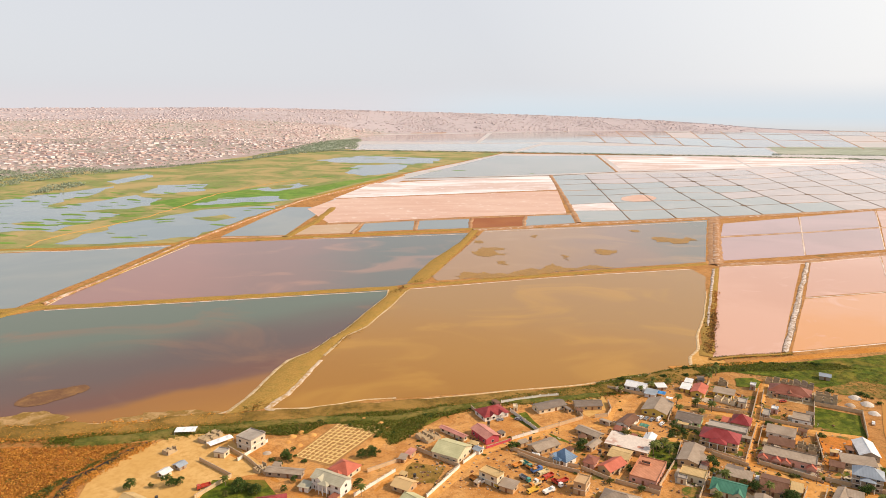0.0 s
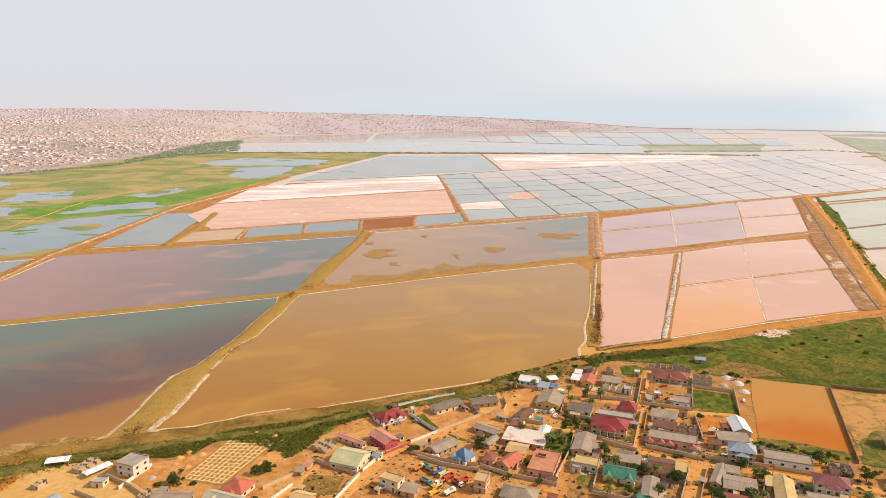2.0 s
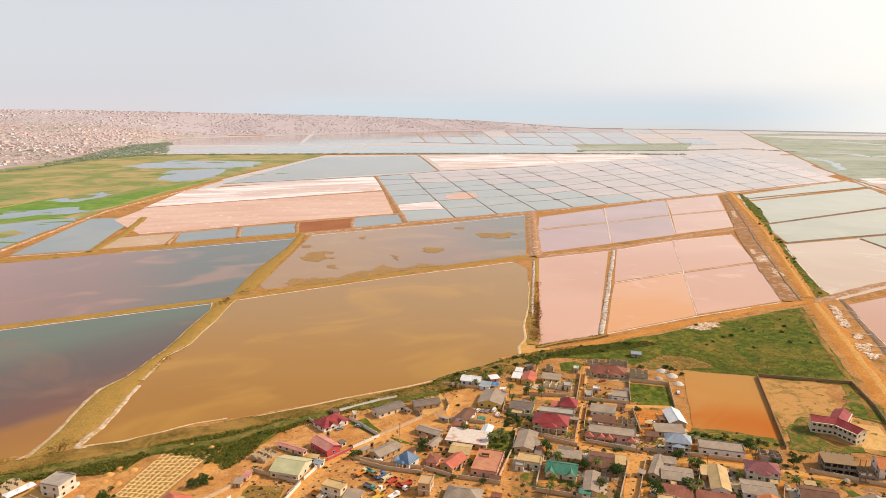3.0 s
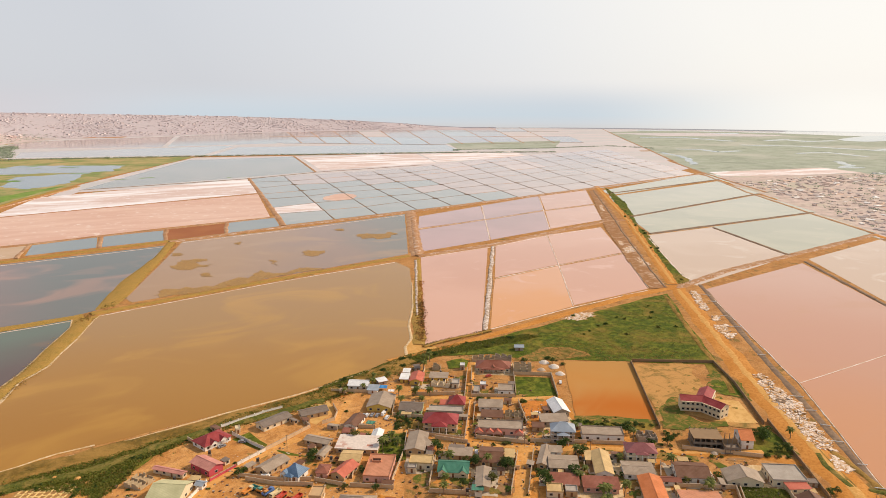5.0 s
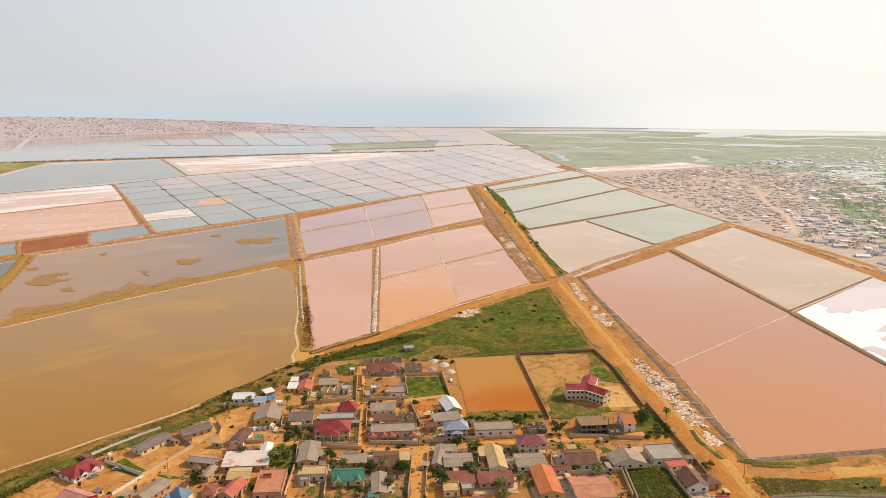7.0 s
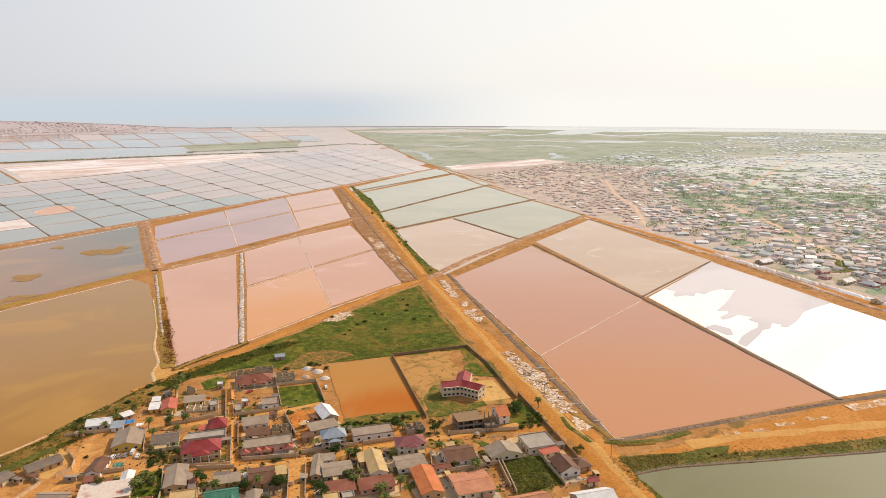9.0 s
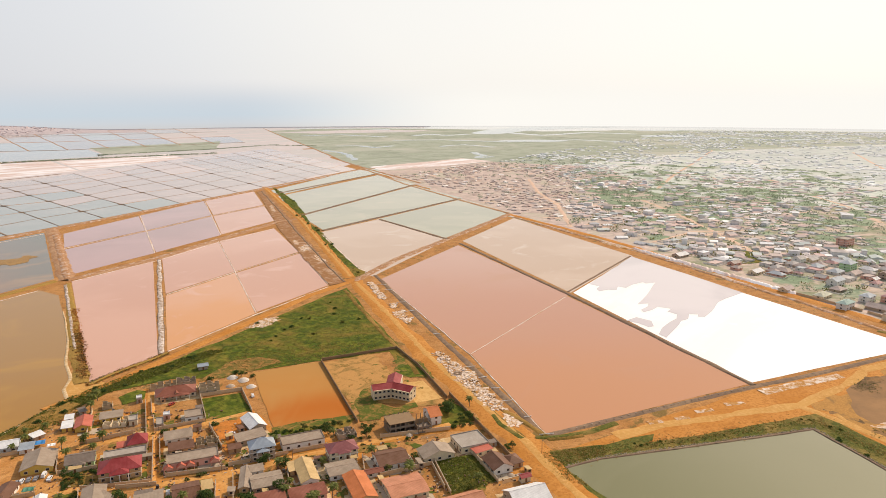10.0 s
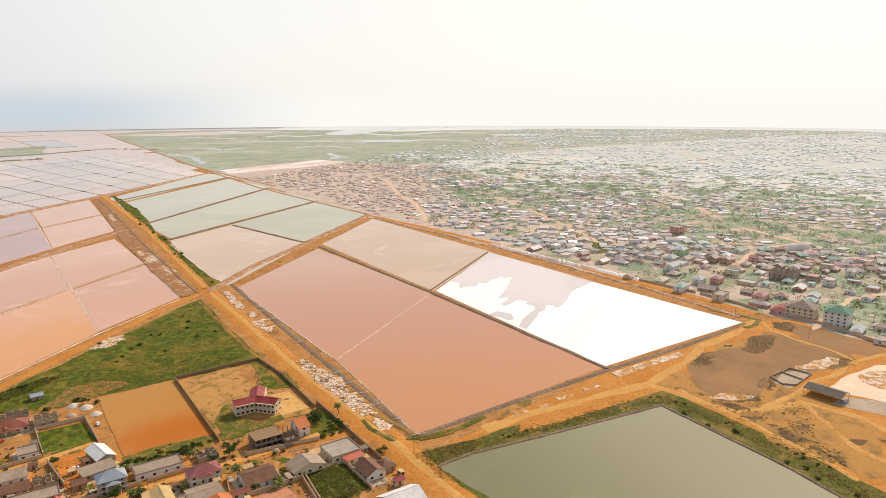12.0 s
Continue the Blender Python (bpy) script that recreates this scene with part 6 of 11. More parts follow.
def pane_mesh(w, h):
    """A window frame and its pane, facing -y, the sill at the origin."""
    bm = bmesh.new()
    box(bm, -w / 2, -0.06, 0, w / 2, 0.0, h)
    frame_me = bpy.data.meshes.new("window")
    bm.to_mesh(frame_me)
    bm.free()
    frame_me.materials.append(FRAME)
    bm = bmesh.new()
    box(bm, -w / 2 + 0.12, -0.08, 0.12, w / 2 - 0.12, -0.063, h - 0.12)
    glass_me = bpy.data.meshes.new("pane")
    bm.to_mesh(glass_me)
    bm.free()
    glass_me.materials.append(GLASS)
    return frame_me, glass_me


WINDOW_MESH = pane_mesh(1.6, 1.35)


def door_mesh():
    bm = bmesh.new()
    box(bm, -0.5, -0.07, 0.0, 0.5, 0.0, 2.1)
    me = bpy.data.meshes.new("door")
    bm.to_mesh(me)
    bm.free()
    me.materials.append(DOORWOOD)
    return me


DOOR_MESH = door_mesh()


def place_window(parent, x, y, z, turn, pane=True):
    win = new("window", WINDOW_MESH[0] if pane else WINDOW_MESH[1])
    win.parent, win.matrix_basis = parent, pose(x, y, z, 0, 0, turn)
    if pane:
        new("pane", WINDOW_MESH[1]).parent = win
    return win


def openings(parent, w, d, storeys, storey_h, every=3.6, door=True, pane=True):
    """Windows round all four sides, and a door in the front."""
    nx, ny = max(1, int(w / every)), max(1, int(d / (every * 1.2)))
    for s in range(storeys):
        z = s * storey_h + 0.95
        for i in range(nx):
            x = -w / 2 + w * (i + 0.5) / nx
            if door and s == 0 and i == nx // 2:
                ob = new("door", DOOR_MESH)
                ob.parent, ob.matrix_basis = parent, pose(x, -d / 2 - 0.01, 0.15)
            else:
                place_window(parent, x, -d / 2 - 0.01, z, 0, pane)
            if i % 2 == 0:
                place_window(parent, x, d / 2 + 0.01, z, 180, pane)
        for i in range(ny):
            y = -d / 2 + d * (i + 0.5) / ny
            place_window(parent, w / 2 + 0.01, y, z, 90, pane)
            place_window(parent, -w / 2 - 0.01, y, z, -90, pane)


YARDS, FOOTPRINTS = [], []


def house(x, y, w, d, roof, roof_mat, wall_mat, label, storeys=1, yaw=-28, rise=None, porch=None, name="house", storey_h=2.85, group="village houses", every=3.6, over=0.6, pane=True, gablets=(), gablet_mat=None):
    """A house with plinth, walls, roof, windows and door; its front faces -y before it is turned."""
    top = new(name)
    top.matrix_basis = pose(x, y, 0, 0, 0, yaw)
    tagged(top, label, "house", group)
    h = storeys * storey_h + 0.15
    rise = rise if rise is not None else min(d, w) * 0.24
    bm = bmesh.new()
    if roof == "gable":
        for sx in (-w / 2, w / 2 - 0.2):
            prism(bm, [(sx, -d / 2, 0), (sx, d / 2, 0), (sx, d / 2, h - 0.16), (sx, 0, h + rise - 0.16), (sx, -d / 2, h - 0.16)],
                  [(sx + 0.2, -d / 2, 0), (sx + 0.2, d / 2, 0), (sx + 0.2, d / 2, h - 0.16), (sx + 0.2, 0, h + rise - 0.16), (sx + 0.2, -d / 2, h - 0.16)])
        box(bm, -w / 2 + 0.2, -d / 2, 0, w / 2 - 0.2, -d / 2 + 0.2, h - 0.16)
        box(bm, -w / 2 + 0.2, d / 2 - 0.2, 0, w / 2 - 0.2, d / 2, h - 0.16)
        bmesh.ops.recalc_face_normals(bm, faces=bm.faces[:])
    else:
        box(bm, -w / 2, -d / 2, 0, w / 2, d / 2, h - (0.0 if roof == "flat" else 0.16))
    part("wall", bm, wall_mat, top)
    bm = bmesh.new()
    box(bm, -w / 2 - 0.25, -d / 2 - 0.25, -0.1, w / 2 + 0.25, d / 2 + 0.25, 0.16)
    part("plinth", bm, P_GREY, top, "bare cement plinth")
    part("roof", ROOFS[roof](w, d, h, over, rise), roof_mat, top)
    if storeys > 1:
        bm = bmesh.new()
        for s in range(1, storeys):
            box(bm, -w / 2 - 0.12, -d / 2 - 0.12, s * storey_h - 0.12, w / 2 + 0.12, d / 2 + 0.12, s * storey_h + 0.12)
        part("floor_band", bm, P_WHITE, top, "pale projecting floor band")
    openings(top, w, d, storeys, storey_h, every, pane=pane)
    FOOTPRINTS.append((x, y, w, d, yaw))
    if group == "village houses" and name == "house" and w > 7:
        YARDS.append((x, y, w, d, yaw))
    for gx in gablets:
        low = 0.9 if roof == "flat" else 0.0
        peak, half, front = 1.5, 2.0, -d / 2 - (2.4 if low else 1.0)
        back = -d / 2 + (0.3 if low else peak * (d / 2) / max(rise, 0.5))
        e, r = h - low - 0.25, h - low + peak
        bm = bmesh.new()
        for q in (-1, 1):
            pts = [(gx, front - 0.3, r), (gx, back, r), (gx + q * (half + 0.3), back, e), (gx + q * (half + 0.3), front - 0.3, e)]
            slab(bm, pts if q < 0 else pts[::-1], 0.1)
        bmesh.ops.recalc_face_normals(bm, faces=bm.faces[:])
        part("gablet_roof", bm, gablet_mat or roof_mat, top)
        bm = bmesh.new()
        tri = [(gx - half, e - 0.5), (gx + half, e - 0.5), (gx + half, e - 0.02), (gx, r - 0.2), (gx - half, e - 0.02)]
        prism(bm, [(u, front, v) for u, v in tri], [(u, front + 0.2, v) for u, v in tri])
        for q in (-half, half - 0.3):
            box(bm, gx + q, front, 0.0, gx + q + 0.3, front + 0.2, e - 0.503)
        bmesh.ops.recalc_face_normals(bm, faces=bm.faces[:])
        part("gablet_wall", bm, wall_mat, top)
    if porch:
        pw, pd, ph = porch
        ph *= storey_h
        for px in (-pw / 2 + 0.2, 0.0, pw / 2 - 0.2):
            bm = bmesh.new()
            bmesh.ops.create_cone(bm, cap_ends=True, segments=10, radius1=0.22, radius2=0.18, depth=ph, matrix=Matrix.Translation((px, -d / 2 - pd + 0.25, ph / 2)))
            part("porch_column", bm, P_WHITE, top, "pale round porch column")
        bm = bmesh.new()
        slab(bm, [(-pw / 2 - 0.3, -d / 2 - pd - 0.3, ph - 0.1), (pw / 2 + 0.3, -d / 2 - pd - 0.3, ph - 0.1), (0.3, -d / 2 - 0.6, ph + pd * 0.45), (-0.3, -d / 2 - 0.6, ph + pd * 0.45)])
        slab(bm, [(pw / 2 + 0.3, -d / 2 - pd - 0.3, ph - 0.1), (pw / 2 + 0.3, -d / 2, ph - 0.1), (0.3, -d / 2 - 0.6, ph + pd * 0.45)])
        slab(bm, [(-pw / 2 - 0.3, -d / 2, ph - 0.1), (-pw / 2 - 0.3, -d / 2 - pd - 0.3, ph - 0.1), (-0.3, -d / 2 - 0.6, ph + pd * 0.45)])
        part("porch_roof", bm, roof_mat, top)
    return top


def shell(x, y, w, d, label, yaw=-28, storeys=1, rooms=3, mat=None, seed=1, slab_to=None):
    """A roofless house of bare blocks, with openings left in its walls."""
    rnd = random.Random(seed)
    top = tagged(new("unfinished_house"), label, "unfinished house", "unfinished houses")
    top.matrix_basis = pose(x, y, 0, 0, 0, yaw)
    FOOTPRINTS.append((x, y, w, d, yaw))
    mat = mat or P_BLOCK
    runs = [(-w / 2, -d / 2, w / 2, -d / 2), (-w / 2, d / 2, w / 2, d / 2), (-w / 2, -d / 2, -w / 2, d / 2), (w / 2, -d / 2, w / 2, d / 2)]
    for i in range(1, rooms):
        runs.append((-w / 2 + w * i / rooms, -d / 2, -w / 2 + w * i / rooms, d / 2))
    runs.append((-w / 2, 0, w / 2, 0))
    for s in range(storeys):
        z = s * 3.0
        for a in runs:
            bm = bmesh.new()
            long_x = abs(a[2] - a[0]) > 0.1
            length = (a[2] - a[0]) if long_x else (a[3] - a[1])
            n = max(2, int(length / 2.2))
            profile = [(0.0, z), (length, z)]
            for i in range(n - 1, -1, -1):
                hh = rnd.uniform(1.9, 3.0) if s == storeys - 1 else 2.85
                gap = z + (0.9 if i % 2 else hh * 0.97)
                u0, um, u1 = length * i / n, length * (i + 0.55) / n, length * (i + 1) / n
                profile += [(u1 - 0.01, gap), (um, gap), (um - 0.01, z + hh), (u0, z + hh)]
            k = 0.11 if long_x else 0.10
            def put(u, q, off):
                return (a[0] + u, a[1] + off, q) if long_x else (a[0] + off, a[1] + 0.12 + u * (length - 0.24) / length, q)
            prism(bm, [put(u, q, k) for u, q in profile], [put(u, q, -k) for u, q in profile])
            bmesh.ops.recalc_face_normals(bm, faces=bm.faces[:])
            bmesh.ops.triangulate(bm, faces=bm.faces[:])
            part("block_wall", bm, mat, top)
        bm = bmesh.new()
        box(bm, -w / 2 - 0.2, -d / 2 - 0.2, z - 0.12, w / 2 + 0.2, d / 2 + 0.2, z + 0.02)
        part("floor_slab", bm, SLAB, top)
    if slab_to:
        bm = bmesh.new()
        box(bm, -w / 2 - 0.4, -d / 2 - 0.4, storeys * 3.0 + 0.02, w * slab_to, d / 2 + 0.4, storeys * 3.0 + 0.2)
        part("roof_slab", bm, SLAB, top, "stained concrete roof slab")
    return top


def frame_building(x, y, w, d, yaw, storeys, bays, label, cover=1.0):
    """A concrete frame left open: slabs, columns, back walls and low parapets, with an unfinished parapet on the roof."""
    top = tagged(new("unfinished_house"), label, "unfinished house", "unfinished houses")
    top.matrix_basis = pose(x, y, 0, 0, 0, yaw)
    FOOTPRINTS.append((x, y, w, d, yaw))
    rise = 3.0
    for s in range(storeys + 1):
        if s == storeys and not cover:
            continue
        bm = bmesh.new()
        box(bm, -w / 2 - 0.5, -d / 2 - 1.0, s * rise - 0.12, w / 2 + 0.5, d / 2 + 0.5, s * rise + 0.12)
        part("floor_slab", bm, P_SHADED_BROWN if s == storeys else P_DARK, top)
    for s in range(storeys):
        z = s * rise + 0.123
        for i in range(bays + 1):
            for v in (-d / 2 - 0.7, 0.0, d / 2):
                bm = bmesh.new()
                u = -w / 2 + w * i / bays
                box(bm, u - 0.16, v - 0.16, z, u + 0.16, v + 0.16, z + rise - 0.246)
                part("column", bm, P_DARK, top)
        bm = bmesh.new()
        box(bm, -w / 2 + 0.2, 0.2, z, w / 2 - 0.2, 0.4, z + rise - 0.25)
        part("inner_wall", bm, P_SHADED_BROWN, top)
        for i in range(bays):
            u0, u1 = -w / 2 + w * i / bays + 0.17, -w / 2 + w * (i + 1) / bays - 0.17
            bm = bmesh.new()
            box(bm, u0, -d / 2 - 0.75, z, u1, -d / 2 - 0.6, z + 0.9)
            if i % 2:
                box(bm, u0, -d / 2 + 0.4, z, u0 + (u1 - u0) * 0.45, -d / 2 + 0.6, z + rise - 0.25)
            part("parapet", bm, P_DARK, top)
        for u in (-w / 2 - 0.1, w / 2 - 0.1):
            bm = bmesh.new()
            box(bm, u, -d / 2, z, u + 0.2, -0.17, z + 1.0)
            box(bm, u, 0.17, z, u + 0.2, d / 2 - 0.17, z + 2.2)
            part("side_wall", bm, P_SHADED_BROWN, top)
    z = storeys * rise + 0.123
    for i in range(bays + 1):
        bm = bmesh.new()
        u = -w / 2 + w * i / bays
        box(bm, u - 0.14, d / 2 - 0.14, z - (0 if cover else 0.35), u + 0.14, d / 2 + 0.14, z + 0.9)
        part("starter_column", bm, P_DARK, top)


PILLARS = {}


def pillar_mesh(height, mat):
    if (height, mat.name) not in PILLARS:
        bm = bmesh.new()
        box(bm, -0.18, -0.22, -0.05, 0.18, 0.22, height + 0.3)
        me = bpy.data.meshes.new("pillar")
        bm.to_mesh(me)
        bm.free()
        me.materials.append(mat)
        PILLARS[height, mat.name] = me
    return PILLARS[height, mat.name]


def compound(line, label="sandcrete compound wall with pillars", height=2.1, mat=None, cope=None):
    """A boundary wall with coping and pillars along a line."""
    top = tagged(new("compound_wall"), label, "wall", "compound walls")
    mat = mat or P_WALL
    top.matrix_basis = pose(line[0][0], line[0][1], 0)
    o = Vector(line[0])
    for a, b in zip(line, line[1:]):
        a, b = Vector(a) - o, Vector(b) - o
        m = pose(a.x, a.y, 0, 0, 0, math.degrees(math.atan2(b.y - a.y, b.x - a.x)))
        n = (b - a).length
        bm = bmesh.new()
        box(bm, 0, -0.12, -0.1, n, 0.12, height)
        ob = part("wall_panel", bm, mat, top)
        ob.matrix_basis = m
        bm = bmesh.new()
        box(bm, 0, -0.2, height + 0.003, n, 0.2, height + 0.14)
        ob = part("coping", bm, cope or P_GREY, top)
        ob.matrix_basis = m
        for i in range(int(n / 5.0) + 1):
            post = new("pillar", pillar_mesh(height, mat))
            post.parent, post.matrix_basis = top, m @ Matrix.Translation((i * 5.0, 0, 0))
    return top

# ---- the village: houses ----
house(120.6, 399.4, 11.8, 8.8, "gable", R_WHITE, P_WHITE, "white house with a pale metal gable roof", yaw=-30, rise=1.6, storey_h=3.25)
house(126.6, 389.6, 6.0, 6.8, "shed", R_BLUEGREY, P_WHITE, "open shed with a pale blue-grey metal roof", yaw=-30, rise=0.6, storey_h=2.45)
house(135.5, 399.4, 5.4, 4.8, "shed", R_WHITE, P_GREY, "long shed with a pale roof near palms", yaw=4, rise=0.6, storey_h=2.45)
house(157.5, 393.9, 13.8, 7.7, "gable", R_RED, P_YELLOW, "yellow house with a muted red gable roof", yaw=60, rise=1.4, storey_h=2.85)
house(150.5, 397.7, 4.8, 7.8, "shed", R_WHITE, P_YELLOW, "small yellow house with a white roof", yaw=-30, rise=0.6, storey_h=2.65)
house(155.6, 406.8, 3.8, 4.8, "shed", R_WHITE, P_CREAM, "small shed with a white metal roof", yaw=-30, rise=0.6, storey_h=2.45)
house(164.3, 410.4, 3.2, 4.8, "shed", R_DARK, P_GREY, "small grey shed beside palms", yaw=-11, rise=0.6, storey_h=2.45)
house(171.0, 389.7, 11.1, 6.8, "shed", R_GREY, P_YELLOW, "yellow house with a weathered grey roof", yaw=-30, rise=0.9, storey_h=2.85)
shell(169.6, 382.5, 11.7, 8.8, "roofless pale house in a walled yard", yaw=-39, rooms=3, mat=P_CREAM, seed=2)
house(176.5, 376.4, 4.3, 6.8, "flat", SLAB, P_CREAM, "small cream house with a bare concrete roof", yaw=-30, rise=0.6, storey_h=2.85)
house(193.0, 400.0, 2.9, 3.8, "flat", R_WHITE, P_GREY, "small cement block outhouse with a white roof", yaw=-30, rise=0.6, storey_h=3.05)
shell(177.7, 407.8, 5.3, 5.8, "low ruined block house by the shore", yaw=-30, rooms=2, seed=22)
house(124.3, 369.1, 17.8, 13.7, "gable", R_GREY, P_YELLOW, "large yellow house under a broad grey gable roof", yaw=60, rise=2.1, storey_h=3.05)
house(102.5, 351.6, 13.2, 6.8, "gable", R_BROWN, P_WHITE, "white house with a brown gable roof", yaw=49, rise=1.2, storey_h=2.85)
house(138.0, 355.4, 12.7, 10.8, "gable", R_DARK, P_GREEN, "mint green house with a dark grey roof", yaw=-30, rise=1.9, storey_h=2.85, porch=(5, 2, 1))
house(164.1, 349.0, 9.1, 9.8, "hip", R_CRIMSON, P_TAN, "tall pavilion with a crimson hip roof", yaw=-30, rise=3.4, storey_h=4.25)
house(157.8, 352.0, 4.9, 4.8, "shed", R_RED, P_PINK, "low shed with a muted red roof", yaw=-30, rise=0.6, storey_h=2.45)
house(154.3, 343.2, 19.5, 6.8, "flat", SLAB, P_GREY, "long unfinished house with a bare concrete slab", yaw=-30, rise=0.6, storey_h=2.75)
house(144.7, 329.2, 18.2, 11.8, "hip", R_CRIMSON, P_TAN, "two-storey mansion with a crimson hip roof and columns", 2, yaw=-30, rise=3.2, storey_h=2.72, porch=(8, 3.5, 1.9))
house(95.6, 342.0, 4.8, 3.8, "shed", R_RUST, P_WHITE, "low white shack with a rusty roof", yaw=-30, rise=0.6, storey_h=2.25)
house(96.4, 325.4, 21.3, 12.6, "shed", R_PATCH, P_TAN, "long hall with a rust-patched white roof", yaw=-30, rise=0.8, storey_h=3.05)
house(108.8, 331.7, 7.8, 4.9, "gable", R_WHITE, P_GREY, "small house with a white gable roof", yaw=60, rise=0.9, storey_h=2.85)
house(124.6, 314.9, 18.8, 9.4, "gable", R_GREY, P_TAN, "tan house with a broad weathered grey roof", yaw=60, rise=1.2, storey_h=2.95)
house(128.7, 312.3, 3.1, 7.8, "shed", R_GREY, P_TAN, "narrow side wing with a grey roof", yaw=7, rise=0.6, storey_h=2.75)
house(140.2, 295.9, 11.4, 6.8, "shed", R_GREY, P_TAN, "long low house with a grey roof", yaw=-30, rise=0.7, storey_h=2.55)
house(140.2, 299.8, 6.8, 3.8, "shed", R_DARK, P_TAN, "dark-roofed rear range of a low house", yaw=-30, rise=0.5, storey_h=2.95)
house(119.0, 295.9, 11.3, 7.8, "flat", R_CREAM, P_CREAM, "unfinished cream house with a bare concrete roof", yaw=-30, rise=0.6, storey_h=3.25)
house(112.9, 293.0, 4.0, 3.8, "flat", SLAB, P_CREAM, "low front wing of an unfinished cream house", yaw=-30, rise=0.6, storey_h=2.65)
house(98.5, 299.1, 12.5, 20.3, "flat", R_SALMON, P_PINK, "large house with a salmon flat roof and courtyard", yaw=-30, rise=0.6, storey_h=3.15)
house(89.1, 314.7, 9.5, 9.8, "gable", R_CREAM, P_TAN, "tan house with a cream roof", yaw=-30, rise=1.0, storey_h=2.85)
house(82.4, 304.0, 12.5, 7.3, "gable", R_RED, P_TAN, "house with a red-orange gable roof", yaw=39, rise=1.8, storey_h=2.85)
house(131.0, 284.1, 14.1, 10.8, "gable", R_TEAL, P_CREAM, "cream house with arched porches and a teal roof", yaw=-30, rise=2.3, storey_h=3.05, gablets=(-5.0, 4.6))
shell(213.2, 407.9, 15.4, 7.8, "long roofless block house behind the hipped house", yaw=-30, rooms=4, seed=30)
shell(226.5, 403.9, 11.3, 7.8, "roofless house of grey blocks", yaw=-30, rooms=3, mat=P_GREY, seed=31)
house(212.0, 391.7, 22.4, 11.8, "hip", R_RUST, P_CREAM, "cream house with arches under a red-brown hip roof", yaw=-30, rise=3.0, storey_h=3.05, gablets=(0.0,), porch=(15, 2.5, 0.95))
shell(227.1, 379.2, 11.3, 8.8, "unfinished two-storey house of brown blocks", yaw=-30, storeys=2, seed=3)
house(200.5, 355.0, 9.3, 9.8, "flat", R_GREY, P_WHITE, "white flat-roofed house inside a walled yard", yaw=-30, rise=0.6, storey_h=2.85)
house(191.1, 367.1, 3.3, 3.8, "flat", R_WHITE, P_PINK, "small pink outhouse with a white roof", yaw=-30, rise=0.6, storey_h=2.65)
house(183.8, 361.7, 3.5, 8.8, "flat", SLAB, P_GREY, "narrow grey outhouse in a walled yard", yaw=-30, rise=0.6, storey_h=2.45)
house(180.7, 338.1, 13.3, 7.8, "shed", R_GREY, P_WHITE, "white house with a long grey roof", yaw=-30, rise=1.0, storey_h=3.05)
house(175.2, 326.4, 11.6, 6.8, "shed", R_BROWN, P_TAN, "tan terrace with a brown-grey roof", yaw=-30, rise=0.8, storey_h=2.85)
shell(187.7, 323.1, 10.2, 8.8, "half-built block terrace beside a lane", yaw=-30, rooms=4, seed=45)
house(172.3, 311.6, 24.0, 9.8, "flat", R_GREY, P_PINK, "long pink house with arches and red porch roofs", yaw=-30, rise=0.6, storey_h=3.55, gablets=(-11.5, -5.5, -1.5, 10.0), gablet_mat=R_RED)
house(214.8, 319.4, 15.8, 8.7, "gable", R_WHITE, P_GREY, "shed with a bright white gable roof", yaw=72, rise=2.0, storey_h=3.25)
house(203.9, 307.7, 14.7, 7.8, "shed", R_GREY, P_GREY, "long grey store with skylights", yaw=-20, rise=0.8, storey_h=2.85)
house(197.0, 289.0, 12.0, 8.5, "hip", R_BLUEGREY, P_GREY, "three-storey grey house with a blue-grey hip roof", 3, yaw=-30, rise=2.9, storey_h=2.48, porch=(6, 2.2, 2.4))
house(191.9, 304.7, 5.8, 4.8, "shed", R_BROWN, P_TAN, "low brick-red shack with brown roof", yaw=-30, rise=0.5, storey_h=2.45)
house(218.3, 283.1, 21.6, 9.8, "flat", R_GREY, P_WHITE, "long white house with a brown-grey flat roof", yaw=-30, rise=0.6, storey_h=3.25, every=4.5)
house(153.0, 286.7, 10.9, 14.8, "gable", R_BROWN, P_TAN, "house with a wide brown gable roof", yaw=-30, rise=1.6, storey_h=2.85)
house(162.0, 283.9, 4.1, 6.8, "shed", R_CREAM, P_CREAM, "small buff house with a lean-to roof", yaw=-30, rise=0.6, storey_h=2.65)
house(139.5, 269.9, 16.8, 6.2, "gable", R_GREY, P_TAN, "house with a grey-brown roof", yaw=60, rise=0.8, storey_h=2.85)
house(132.9, 262.9, 4.3, 2.8, "shed", R_TEAL, P_CREAM, "low front range with a green roof", yaw=-30, rise=0.5, storey_h=2.45)
house(176.8, 275.3, 18.8, 4.5, "gable", R_GREY, P_TAN, "narrow house with a grey gable roof", yaw=50, rise=0.8, storey_h=2.95)
house(184.8, 277.3, 5.7, 4.8, "shed", R_GREY, P_WHITE, "white house wing with a grey roof", yaw=-30, rise=0.8, storey_h=2.95)
house(181.6, 265.8, 13.6, 11.8, "gable", R_GREY, P_GREY, "grey house with a weathered grey roof", yaw=-30, rise=0.9, storey_h=2.95)
house(171.9, 252.0, 14.2, 7.8, "shed", R_RUST, P_TAN, "tan house with a red-brown roof", yaw=-30, rise=1.2, storey_h=2.85)
house(164.6, 247.7, 7.2, 6.8, "flat", R_CREAM, P_CREAM, "small cream house with a flat roof", yaw=-30, rise=0.6, storey_h=2.75)
house(171.2, 244.1, 5.2, 4.8, "flat", SLAB, P_TAN, "low tan wing with a concrete roof", yaw=-30, rise=0.6, storey_h=2.65)
